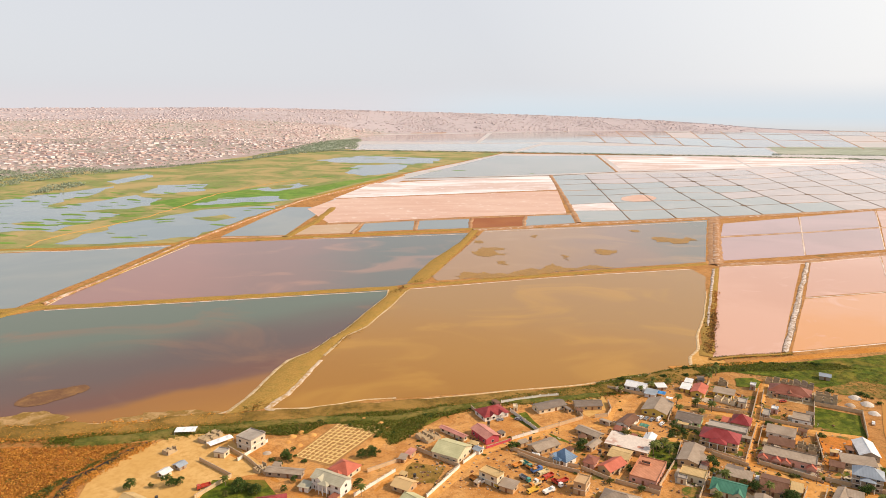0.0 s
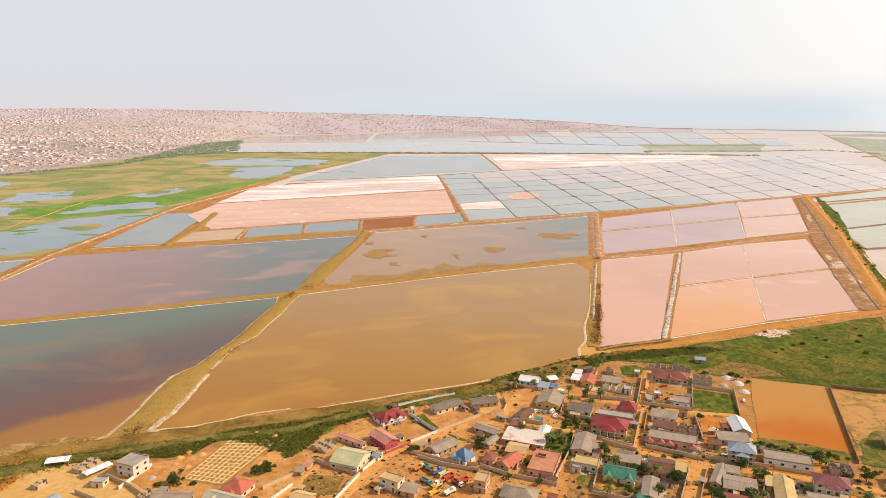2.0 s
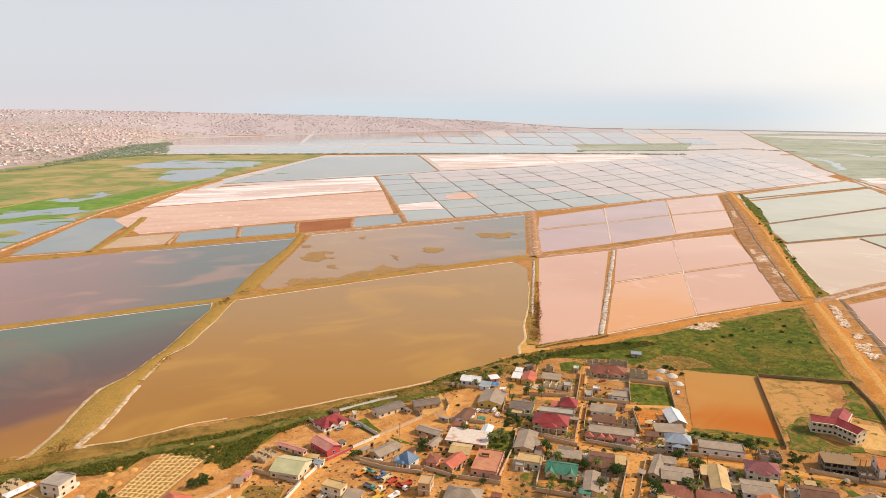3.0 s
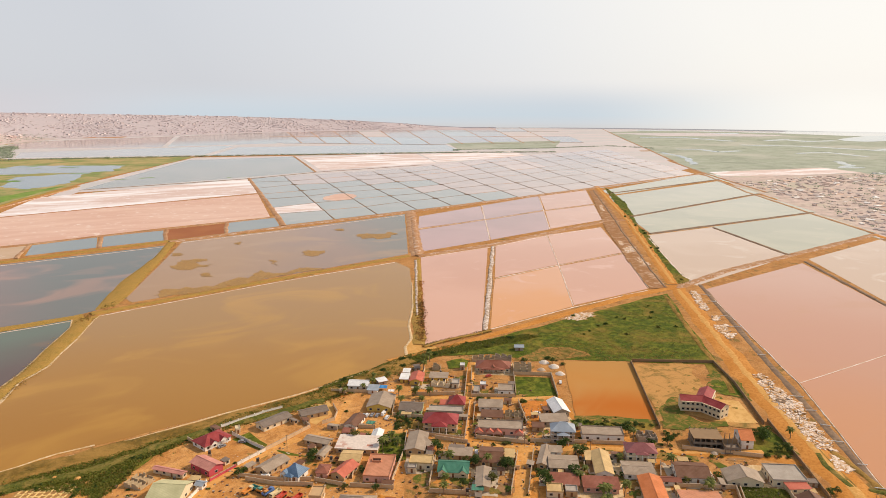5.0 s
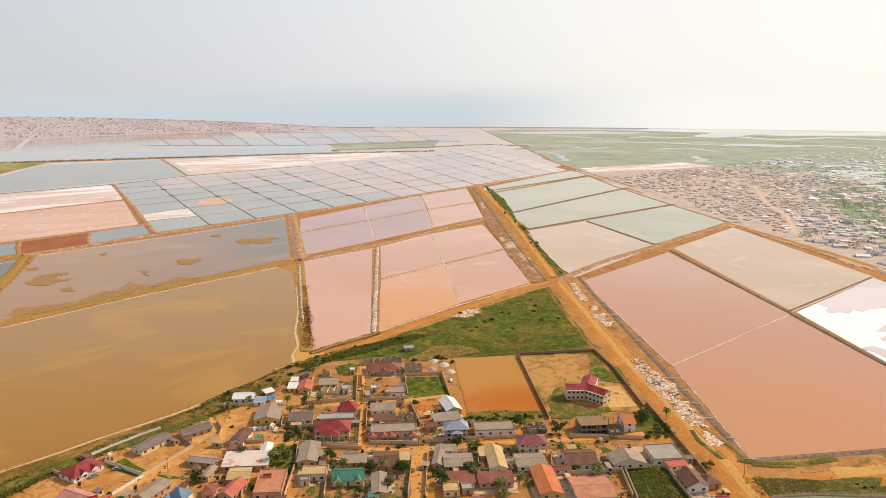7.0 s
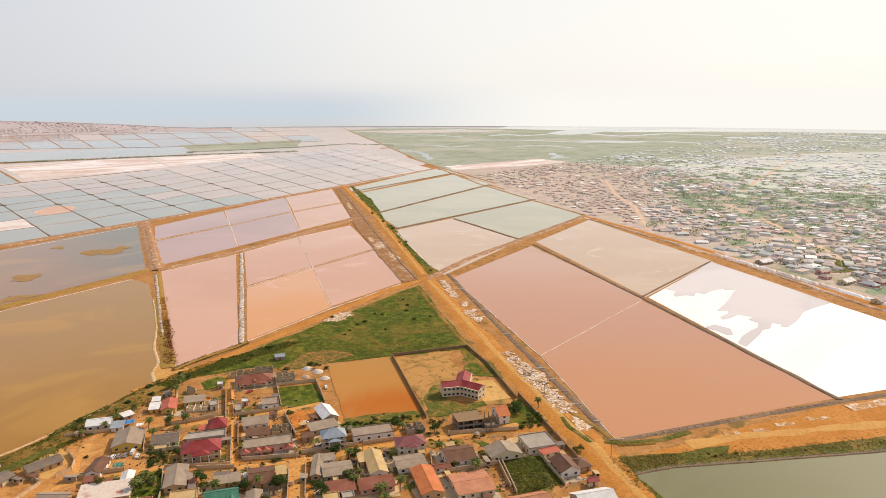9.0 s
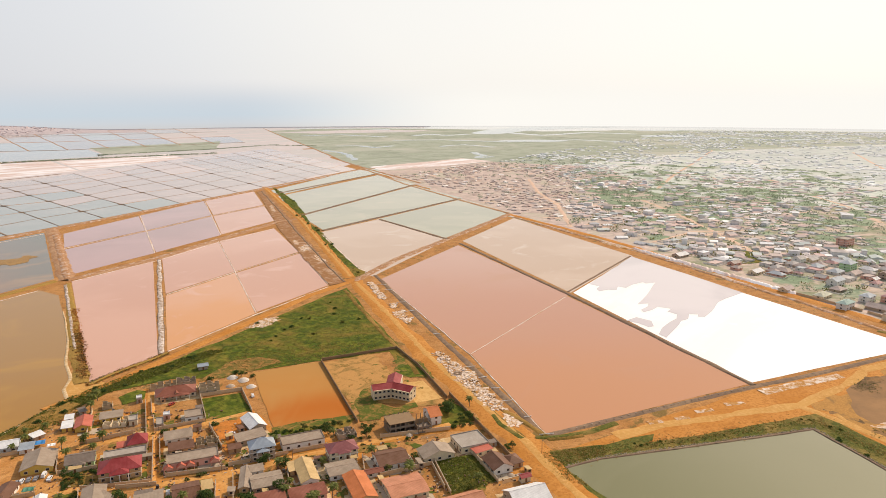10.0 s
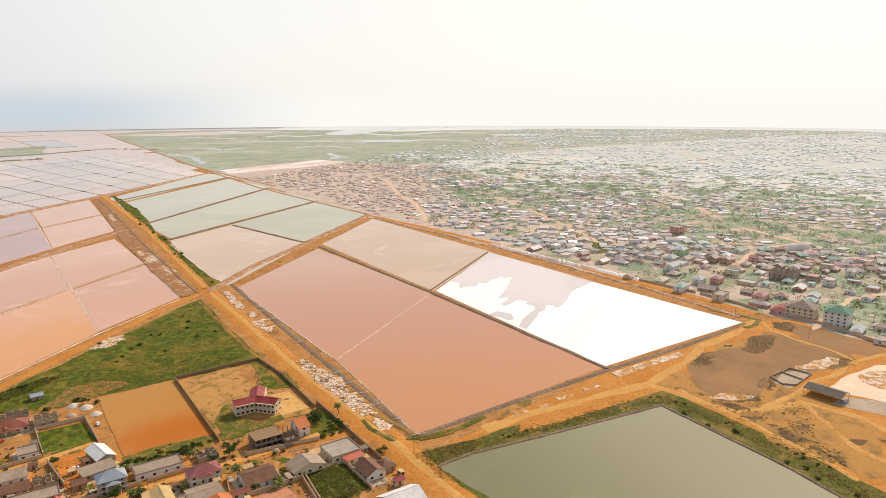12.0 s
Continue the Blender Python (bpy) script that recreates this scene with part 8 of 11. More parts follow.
for line in ([(102.7, 399.6), (122.3, 389.8)],
             [(125.6, 352.6), (140.1, 343.3)],
             [(135.6, 375.0), (125.3, 353.6)],
             [(126.0, 330.5), (149.6, 309.8)],
             [(94.5, 351.6), (111.2, 342.3)],
             [(124.3, 328.7), (115.9, 311.1)],
             [(94.8, 318.0), (84.2, 298.2)],
             [(114.0, 308.5), (100.1, 287.1)],
             [(127.8, 298.9), (114.8, 277.0)],
             [(136.4, 318.2), (149.7, 306.1)],
             [(186.5, 373.0), (178.3, 357.6), (202.0, 346.0)],
             [(226.2, 390.8), (219.0, 376.8), (203.2, 347.2)],
             [(219.5, 377.6), (240.6, 365.3), (224.9, 334.1)],
             [(199.5, 338.1), (189.2, 311.7)],
             [(156.4, 309.4), (178.1, 292.9)],
             [(180.7, 294.1), (206.8, 280.5)],
             [(208.8, 279.1), (224.3, 270.6)],
             [(176.2, 284.2), (152.6, 250.8)],
             [(167.8, 285.9), (146.1, 255.3)],
             [(142.7, 286.1), (160.8, 272.2)],
             [(226.8, 247.7), (217.3, 236.9)],
             [(242.7, 215.4), (229.6, 197.4)],
             [(219.3, 228.5), (243.1, 215.8)],
             [(248.0, 255.0), (278.2, 231.0)],
             [(194.7, 396.0), (170.7, 352.5)],
             [(197.1, 394.3), (187.6, 376.4)],
             [(169.4, 408.9), (148.4, 373.6), (170.1, 364.3)],
             [(172.7, 349.3), (150.2, 310.8)],
             [(175.4, 347.4), (162.6, 325.2)],
             [(173.8, 267.0), (169.5, 261.8), (183.2, 253.0)],
             [(195.7, 267.9), (181.2, 248.2)],
             [(118.5, 295.4), (124.4, 290.0)]):
    compound(line)
for line in ([(16.9, 370.8), (24.3, 354.9)],
             [(51.9, 342.3), (79.0, 358.0), (76.7, 371.9)],
             [(35.0, 323.1), (53.7, 309.6), (66.3, 304.9)],
             [(67.6, 303.8), (79.5, 293.0)],
             [(81.4, 292.1), (99.1, 281.9)],
             [(98.1, 379.2), (97.5, 368.8), (93.6, 361.1), (86.0, 359.3)],
             [(92.5, 350.4), (106.5, 346.9)],
             [(113.0, 272.4), (130.5, 262.3)]):
    compound(line)
# Panels and coping both take the shaded side's brown.
for line in ([(303.2, 361.9), (253.0, 277.1)], [(305.3, 363.1), (354.2, 337.8), (338.6, 304.7), (309.2, 257.2)], [(313.9, 258.9), (284.5, 208.6), (268.8, 182.4)]):
    compound(line, "weathered block wall with pillars in shaded-side brown", 2.0, P_SHADED_BROWN, P_SHADED_BROWN)
for line in ([(-12.8, 322.2), (8.3, 305.2), (1.9, 295.7)], [(-35.8, 300.7), (-14.1, 316.0)], [(-119.9, 310.9), (-99.9, 295.9), (-111.0, 277.9)], [(-109.5, 322.8), (-96.3, 311.6), (-84.4, 297.9)], [(246.3, 217.3), (227.6, 192.3)], [(263.4, 205.2), (249.2, 180.8)], [(38.2, 317.8), (49.4, 308.3), (65.9, 299.5)]):
    compound(line)
for line in ([(39.2, 366.9), (51.9, 342.3)],
             [(51.9, 342.3), (36.6, 333.3)],
             [(34.8, 378.2), (59.2, 386.3), (70.3, 388.5)],
             [(-101.2, 311.0), (-91.3, 330.7)],
             [(-39.6, 279.9), (-22.5, 301.3)],
             [(-7.0, 279.1), (8.7, 305.5)],
             [(10.4, 308.8), (21.3, 323.4)]):
    compound(line, WHITE_WALL, 2.0, P_WHITE)
compound([(22.7, 323.8), (35.9, 332.4)], "low raspberry and white fence wall", 1.6, P_RED)

compound([(473.0, 17.7), (494.4, 6.3), (489.0, -6.5), (464.9, 3.0), (463.4, 10.6), (473.0, 17.7)], "low grey concrete wall round a salt basin", 1.1, P_GREY)
compound([(485.0, 11.3), (476.0, -1.5)], "low grey concrete wall across a salt basin", 1.1, P_GREY)

# ---- plants ----
def leafy(name, a, b):
    k = Nodes(name, 0.7, 0.25)
    k.b.inputs["Subsurface Weight"].default_value = 0.0
    col = k.mix(k.random(True), a, b)
    col = k.mix(k.mix(0.35, grey(0.0), k.random()), col, tuple(c * 0.7 for c in a))
    through_ = k.n.new("ShaderNodeBsdfTranslucent")
    both = k.n.new("ShaderNodeMixShader")
    both.inputs[0].default_value = 0.4
    k.l.new(col, through_.inputs[0])
    k.l.new(k.b.outputs[0], both.inputs[1])
    k.l.new(through_.outputs[0], both.inputs[2])
    k.l.new(both.outputs[0], k.n["Material Output"].inputs[0])
    return k.colour(col)


LEAF = leafy("dark_green_leaves", (0.043, 0.080, 0.017), (0.123, 0.174, 0.036))
LEAF_DRY = leafy("olive_leaves", (0.098, 0.111, 0.026), (0.208, 0.195, 0.052))
# Leaves of distant trees, paled and greyed to imitate haze.
LEAF_FAR = leafy("haze_paled_far_leaves", (0.281, 0.328, 0.228), (0.374, 0.421, 0.309))
FROND = leafy("palm_fronds", (0.095, 0.125, 0.022), (0.25, 0.25, 0.06))
BLADE = leafy("grass_blades", (0.0963, 0.127, 0.0129), (0.227, 0.207, 0.0297))
GOLD = leafy("golden_dry_reeds", (0.51, 0.229, 0.0375), (0.857, 0.431, 0.0825))
DARK_REED = leafy("dark_brown_reeds", (0.10, 0.05, 0.015), (0.19, 0.10, 0.03))
YELLOW_BLADE = leafy("yellow_green_blades", (0.112, 0.117, 0.02), (0.18, 0.176, 0.04))
STRAW = leafy("straw_blades", (0.228, 0.146, 0.0315), (0.432, 0.28, 0.0735))
RUSTY = leafy("rust_brown_reeds", (0.345, 0.125, 0.0227), (0.532, 0.251, 0.0567))
_k = Nodes("grey_brown_bark", 0.9, 0.2)
BARK = _k.colour(_k.mix(_k.noise(4.0, stretch=(1, 1, 0.2)), (0.16, 0.11, 0.07), (0.26, 0.19, 0.13)))


def quads(name, centres, normals, sizes, mat, seed=3):
    """Many small leaf-like quads as one mesh."""
    rnd = np.random.RandomState(seed)
    c, n, s = np.asarray(centres, float), np.asarray(normals, float), np.asarray(sizes, float)[:, None]
    r = rnd.normal(size=c.shape)
    n = n + r * 0.7
    n /= np.linalg.norm(n, axis=1)[:, None] + 1e-9
    u = np.cross(n, rnd.normal(size=c.shape))
    u /= np.linalg.norm(u, axis=1)[:, None] + 1e-9
    v = np.cross(n, u)
    pts = np.stack([c - u * s, c - v * s * 0.55, c + u * s, c + v * s * 0.55], 1).reshape(-1, 3)
    me = bpy.data.meshes.new(name)
    me.from_pydata(pts.tolist(), [], np.arange(len(pts)).reshape(-1, 4).tolist())
    me.materials.append(mat)
    return me


def crown_points(n, lobes, rnd):
    pts, nor = [], []
    for _ in range(n):
        cx, cy, cz, r = lobes[rnd.randrange(len(lobes))]
        d = Vector((rnd.gauss(0, 1), rnd.gauss(0, 1), rnd.gauss(0, 1))).normalized()
        if d.z < -0.55:
            d.z *= -0.5
        k = r * (0.72 + 0.38 * rnd.random())
        pts.append((cx + d.x * k, cy + d.y * k, cz + d.z * k * 0.8))
        nor.append(tuple(d))
    return pts, nor


def limb(bm, a, b, r0, r1):
    a, b = Vector(a), Vector(b)
    m = Matrix.Translation((a + b) / 2) @ (b - a).to_track_quat("Z", "Y").to_matrix().to_4x4()
    bmesh.ops.create_cone(bm, cap_ends=True, segments=7, radius1=r0, radius2=r1, depth=(b - a).length, matrix=m)


def make_tree(x, y, height, seed, label, mat=LEAF, leaves=620):
    rnd = random.Random(seed)
    top = tagged(new("tree"), label, "tree", "village trees")
    top.matrix_basis = pose(x, y, 0, 0, 0, rnd.uniform(0, 360))
    bm = bmesh.new()
    limb(bm, (0, 0, -0.2), (0.1, 0.05, height * 0.36), height * 0.035, height * 0.024)
    lobes = []
    for i in range(6):
        a = i * 1.05 + rnd.uniform(-0.3, 0.3)
        r, z = height * rnd.uniform(0.16, 0.32), height * rnd.uniform(0.30, 0.72)
        end = (math.cos(a) * r, math.sin(a) * r, z)
        limb(bm, (0.08, 0.04, height * rnd.uniform(0.18, 0.34)), end, height * 0.016, height * 0.006)
        lobes.append((*end, height * rnd.uniform(0.15, 0.24)))
    lobes.append((0, 0, height * 0.74, height * 0.22))
    part("trunk", bm, BARK, top)
    p, n = crown_points(leaves, lobes, rnd)
    crown = new("crown", quads("crown", p, n, [height * rnd.uniform(0.035, 0.07) for _ in p], mat, seed))
    crown.parent = top
    return top


def make_bush(x, y, size, seed, label, mat=LEAF):
    rnd = random.Random(seed)
    lobes = [(rnd.uniform(-0.6, 0.6) * size, rnd.uniform(-0.6, 0.6) * size, size * rnd.uniform(0.25, 0.5), size * rnd.uniform(0.35, 0.6)) for _ in range(5)]
    p, n = crown_points(240, lobes, rnd)
    p = [(a, b, max(0.02, c)) for a, b, c in p]
    ob = tagged(new("bush", quads("bush", p, n, [size * rnd.uniform(0.10, 0.2) for _ in p], mat, seed)), label, "bush", "bushes")
    ob.matrix_basis = pose(x, y, 0, 0, 0, seed * 40)
    return ob


def make_palm(x, y, height, seed, label):
    rnd = random.Random(seed)
    top = tagged(new("palm_tree"), label, "palm", "village palms")
    top.matrix_basis = pose(x, y, 0, 0, 0, rnd.uniform(0, 360))
    bm = bmesh.new()
    lean = height * 0.08
    prev = (0, 0, -0.2)
    for i in range(1, 6):
        u = i / 5
        nxt = (lean * u * u, 0, height * u)
        limb(bm, prev, nxt, 0.24 - 0.10 * (u - 0.2), 0.24 - 0.10 * u)
        prev = nxt
    part("trunk", bm, BARK, top)
    bm = bmesh.new()
    for i in range(17):
        a, up = i * 2.4, 0.95 - 0.085 * i
        length = rnd.uniform(2.7, 3.6) * (1 if i > 3 else 0.8)
        p = Vector(prev)
        d = Vector((math.cos(a), math.sin(a), up)).normalized()
        side = Vector((-math.sin(a), math.cos(a), 0))
        rows = []
        for j in range(6):
            w = 0.56 * math.sin(math.pi * (0.15 + 0.85 * j / 5) ** 0.8) + 0.04
            jag = 1 + 0.25 * (j % 2)
            rows.append([bm.verts.new(p + side * w * jag - Vector((0, 0, w * 0.5))), bm.verts.new(p), bm.verts.new(p - side * w * jag - Vector((0, 0, w * 0.5)))])
            p = p + d * length / 5
            d = (d + Vector((0, 0, -0.30))).normalized()
        for q, r in zip(rows, rows[1:]):
            bm.faces.new((q[0], q[1], r[1], r[0]))
            bm.faces.new((q[1], q[2], r[2], r[1]))
    part("crown", bm, FROND, top)
    return top


PALMS = [make_palm(128.2, 396.3, 5.5, 1, "slender coconut palm beside a house"), make_palm(135.2, 366.0, 4.6, 2, "coconut palm with drooping fronds"), make_palm(147.6, 279.8, 6.8, 3, "tall coconut palm over the roofs")]
TREES = [make_tree(190.9, 280.9, 6.0, 4, "dense dark green garden tree"), make_tree(155.4, 274.2, 8.0, 5, "tall narrow dark green tree"), make_tree(293.1, 243.9, 8.5, 6, "broad round dark green tree"),
         make_tree(142.6, 267.6, 6.5, 7, "spreading garden tree with olive leaves", LEAF_DRY)]
BUSHES = [make_bush(255.7, 241.8, 1.9, 8, "low green bush beside a wall"), make_bush(235.4, 286.4, 1.6, 9, "dense green shrub at the pitch edge"), make_bush(-27.0, 366.4, 1.5, 10, "olive scrub bush on the shore verge", LEAF_DRY)]


def built_on(x, y, room=0.8):
    """True where a house stands."""
    for hx, hy, w, d, yaw in FOOTPRINTS:
        c, q = math.cos(radians(yaw)), math.sin(radians(yaw))
        u, v = (x - hx) * c + (y - hy) * q, (y - hy) * c - (x - hx) * q
        if abs(u) < w / 2 + room and abs(v) < d / 2 + room:
            return True
    return False


def plant(protos, spots, low=0.8, high=1.2, seed=1):
    rnd = random.Random(seed)
    for i, (x, y) in enumerate(spots):
        if built_on(x, y):
            continue
        ob = copy_thing(protos[i % len(protos)], pose(x, y, 0, 0, 0, rnd.uniform(0, 360)))
        ob.scale = [rnd.uniform(low, high)] * 3


plant(PALMS, [(120.4, 392.1), (133.1, 408.0), (136.9, 374.1), (175.7, 421.0), (142.1, 405.9), (148.3, 371.8), (154.9, 367.2), (109.3, 321.6), (114.4, 317.4), (113.8, 324.7), (135.8, 297.9), (122.1, 274.1), (150.4, 285.8), (182.2, 248.7), (194.4, 256.7), (182.6, 235.6), (186.1, 236.6), (192.1, 232.4), (198.3, 228.1), (233.1, 222.1), (231.1, 272.9), (230.2, 243.9), (245.9, 215.7), (207.3, 292.6), (186.9, 254.7), (209.9, 258.7), (173.6, 420.0), (178.4, 421.6)], 0.8, 1.15, seed=91)
plant(TREES, [(129.9, 300.1), (129.3, 269.7), (154.7, 276.4), (143.5, 268.5), (145.5, 256.8), (192.7, 281.4), (196.8, 271.3), (200.3, 273.9), (166.5, 264.5), (179.3, 261.9), (177.1, 262.2), (209.5, 256.9), (201.9, 246.3), (209.3, 241.1), (210.2, 239.2), (224.7, 228.6), (242.0, 226.3), (244.5, 262.1), (242.5, 284.9), (238.0, 288.0), (297.9, 249.9), (294.1, 249.9), (200.4, 219.8), (229.4, 294.0), (232.6, 290.0), (254.1, 384.1), (143.0, 284.5), (139.9, 287.9), (128.1, 344.4), (126.1, 347.4), (-143.2, 285.1), (-134.4, 287.0), (-123.7, 288.5), (-94.6, 289.0), (-91.1, 286.2), (-88.0, 285.3), (-91.4, 283.4), (-86.2, 282.5), (-77.4, 312.2), (-74.7, 310.0), (-72.1, 283.5), (-39.0, 286.9), (-35.7, 316.3), (-37.5, 314.6), (-69.4, 291.6), (38.6, 325.2), (35.5, 323.5), (41.7, 327.0), (38.0, 325.1), (40.1, 325.3), (90.0, 301.3), (78.2, 290.4), (90.9, 283.6), (71.9, 324.9), (73.3, 322.5), (299.6, 250.8), (303.4, 249.6), (290.6, 232.8), (294.8, 230.2), (281.9, 193.6), (277.9, 193.9)], 0.45, 0.8, seed=92)
plant(BUSHES, [(218.0, 302.7), (219.8, 299.8), (222.8, 298.5), (224.5, 295.6), (227.3, 295.4), (228.9, 290.9), (233.8, 288.3), (238.4, 285.1), (247.0, 285.2), (238.3, 266.4), (241.1, 262.8), (244.0, 259.3), (241.3, 267.5), (258.3, 378.6), (258.7, 386.0), (255.7, 392.1), (125.6, 344.6), (127.5, 341.6), (131.1, 342.3), (130.9, 345.6), (124.1, 339.4), (238.7, 394.8), (179.7, 351.8), (182.8, 352.6), (202.1, 337.3), (169.7, 297.3), (166.7, 297.9), (251.3, 271.0), (250.3, 266.3), (254.8, 266.6), (295.6, 245.9), (286.5, 233.7), (285.8, 227.7), (290.5, 225.4), (280.6, 231.3)], 0.8, 1.5, seed=93)
plant(PALMS, [(168.0, 408.0), (147.0, 362.2), (106.7, 318.0), (132.3, 292.4), (191.7, 252.2)], seed=1)
plant(PALMS, [(183.9, 231.2), (178.8, 229.0), (269.9, 256.8), (134.9, 397.0), (194.3, 273.2)], seed=2)
plant(PALMS, [(308.3, 239.7), (180.9, 251.5), (242.7, 187.5), (227.6, 217.4)], seed=3)
plant(PALMS, [(108.7, 391.2), (147.4, 373.0), (99.2, 349.7), (117.9, 268.0), (185.0, 263.7)], seed=4)
plant(PALMS, [(-100.5, 289.0), (-57.7, 284.5), (-36.5, 279.9)], 0.6, 0.9, seed=5)
plant(TREES, [(181.5, 256.7), (132.1, 305.4), (164.7, 255.4), (96.3, 334.5)], seed=6)
plant(TREES, [(151.8, 271.6), (71.0, 322.7), (146.8, 332.8), (39.3, 326.2)], 0.6, 1.0, seed=7)
plant(TREES, [(295.7, 245.7), (233.9, 280.5)], 0.6, 1.0, seed=8)
plant(TREES, [(-89.0, 285.3), (-93.6, 283.4), (-84.2, 282.0), (-97.6, 279.7), (-121.8, 289.9), (-35.0, 316.3), (-40.4, 314.0), (-78.2, 312.2), (-75.7, 320.7), (-126.3, 288.0)], 0.5, 0.9, seed=9)


def inside(p, poly):
    hit_, j = False, len(poly) - 1
    for i in range(len(poly)):
        (xi, yi), (xj, yj) = poly[i], poly[j]
        if (yi > p[1]) != (yj > p[1]) and p[0] < (xj - xi) * (p[1] - yi) / (yj - yi) + xi:
            hit_ = not hit_
        j = i
    return hit_


def scatter(poly, n, rnd):
    xs, ys = [p[0] for p in poly], [p[1] for p in poly]
    out = []
    for _ in range(n * 12):
        p = (rnd.uniform(min(xs), max(xs)), rnd.uniform(min(ys), max(ys)))
        if inside(p, poly):
            out.append(p)
            if len(out) == n:
                break
    return out


def along_line(line, n, spread, rnd):
    out = []
    for _ in range(n):
        i = rnd.randrange(len(line) - 1)
        lens = [math.dist(a, b) for a, b in zip(line, line[1:])]
        k = rnd.uniform(0, sum(lens))
        for i, l in enumerate(lens):
            if k <= l:
                break
            k -= l
        a, b = Vector(line[i]), Vector(line[i + 1])
        p = a.lerp(b, k / max(l, 1e-6))
        out.append((p.x + rnd.gauss(0, spread), p.y + rnd.gauss(0, spread)))
    return out


plant(BUSHES, scatter([(212.5, 305.7), (257.7, 280.8), (249.6, 274.3), (208.9, 298.1)], 26, random.Random(1)), 0.5, 1.1, 10)
plant(BUSHES, scatter(HEDGE, 34, random.Random(2)), 0.7, 1.7, 11)
plant(BUSHES, scatter([(-70.5, 355.5), (-27.0, 364.9), (-1.1, 368.0), (-13.3, 345.6), (-24.6, 329.8)], 18, random.Random(4)), 0.5, 1.1, 13)
plant(BUSHES, scatter([(108.8, 403.6), (287.8, 244.0), (234.9, 199.2), (76.5, 298.4)], 75, random.Random(6)), 0.35, 0.8, 15)
plant(BUSHES, scatter([(-20.1, 338.5), (45.6, 350.3), (106.1, 337.8), (111.6, 269.3), (-13.6, 290.6)], 34, random.Random(7)), 0.35, 0.8, 16)
plant(BUSHES, along_line([(295.7, 164.7), (352.5, 118.8), (414.1, 76.6), (371.5, 6.0), (353.3, -17.7)], 22, 2.0, random.Random(9)), 0.4, 0.8, 18)


def tufts(name, spots, size, mat, label, seed=1, per=7, upright=2.4):
    """Clumps of blades standing on the ground, as one mesh."""
    rnd = random.Random(seed)
    p, n, s = [], [], []
    for x, y in spots:
        k = size * rnd.uniform(0.6, 1.4)
        for _ in range(per):
            p.append((x + rnd.gauss(0, k * 0.6), y + rnd.gauss(0, k * 0.6), k * rnd.uniform(0.2, 0.6) + 0.15))
            n.append((rnd.gauss(0, 1), rnd.gauss(0, 1), upright))
            s.append(k * rnd.uniform(0.35, 0.7))
    ob = new(name, quads(name, p, n, s, mat, seed))
    return tagged(ob, label, "grass", kind="stuff")


tufts("field_grass_tufts", scatter([(180.7, 434.8), (242.5, 443.2), (321.2, 459.3), (443.5, 481.9), (393.0, 399.8), (358.9, 344.1), (331.6, 306.2), (346.9, 338.1), (307.5, 360.5), (264.6, 387.2), (244.2, 390.4)], 2200, random.Random(21)), 0.38, BLADE, "tall green grass tufts in the open field", 21)
tufts("verge_tufts", along_line([(-246.1, 325.8), (-234.8, 335.6), (-197.9, 339.5), (-148.8, 345.6), (-89.9, 357.5), (-20.7, 369.4), (29.0, 379.5), (81.3, 390.2), (130.5, 405.8), (167.9, 425.3)], 3600, 3.2, random.Random(23)), 0.6, STRAW, "dry grass tufts along the shore verge", 23)
tufts("verge_rust_tufts", along_line([(-245.3, 324.6), (-233.2, 333.1), (-196.6, 337.0), (-148.0, 343.7), (-89.4, 355.4), (-20.6, 367.9), (28.9, 378.0), (81.1, 389.4), (130.0, 404.0)], 2600, 3.5, random.Random(81)), 0.6, RUSTY, "rust-brown reeds along the shore verge", 81)
tufts("verge_dark_tufts", along_line([(-243.7, 322.2), (-231.7, 330.6), (-195.2, 334.5), (-147.0, 341.1), (-89.0, 353.3), (-20.5, 365.7), (28.8, 376.4), (80.8, 387.8), (129.5, 402.3)], 1800, 3.5, random.Random(82)), 0.5, LEAF_DRY, "dark dry weeds along the shore verge", 82)
SCRUBLAND = [(-265.0, 318.0), (-190.8, 324.0), (-162.0, 327.0), (-166.5, 312.0), (-177.0, 296.0), (-180.0, 272.0), (-205.6, 239.7)]
tufts("scrub_gold_tufts", scatter(SCRUBLAND, 3000, random.Random(420)), 0.85, GOLD, "golden dry reeds in the scrub", 420, 8, 1.6)
tufts("scrub_rust_tufts", scatter(SCRUBLAND, 1500, random.Random(421)), 0.85, RUSTY, "rust-brown reeds in the scrub", 421, 8, 1.6)
tufts("scrub_reeds", scatter(SCRUBLAND[2:], 900, random.Random(422)), 0.85, YELLOW_BLADE, "green reeds near the creek", 422, 8, 1.6)
tufts("creek_reeds", along_line([(-151.5, 330.0), (-157.5, 318.0), (-164.0, 304.0), (-170.5, 290.0), (-169.0, 272.0)], 450, 1.6, random.Random(423)), 0.7, GOLD, "golden reeds beside the creek", 423, 7, 1.6)
tufts("shore_gold", along_line([(-263.0, 322.0), (-236.0, 338.0), (-198.0, 342.0), (-150.0, 349.0), (-118.0, 356.5)], 2600, 4.2, random.Random(424)), 0.75, GOLD, "golden dry grass along the muddy shore", 424, 7, 1.6)
tufts("shore_green", along_line([(-205.0, 331.0), (-170.0, 336.0), (-140.0, 344.0), (-100.0, 350.0)], 1500, 3.0, random.Random(425)), 0.8, BLADE, "green reeds along the muddy shore", 425, 7, 1.6)
tufts("scrub_dark_tufts", scatter([(-265.0, 319.8), (-190.8, 326.0), (-153.8, 329.8), (-159.5, 311.9), (-168.4, 293.6), (-170.3, 270.6), (-205.6, 239.7)], 900, random.Random(88)), 0.55, LEAF_DRY, "dark weeds in the dry scrub", 88)
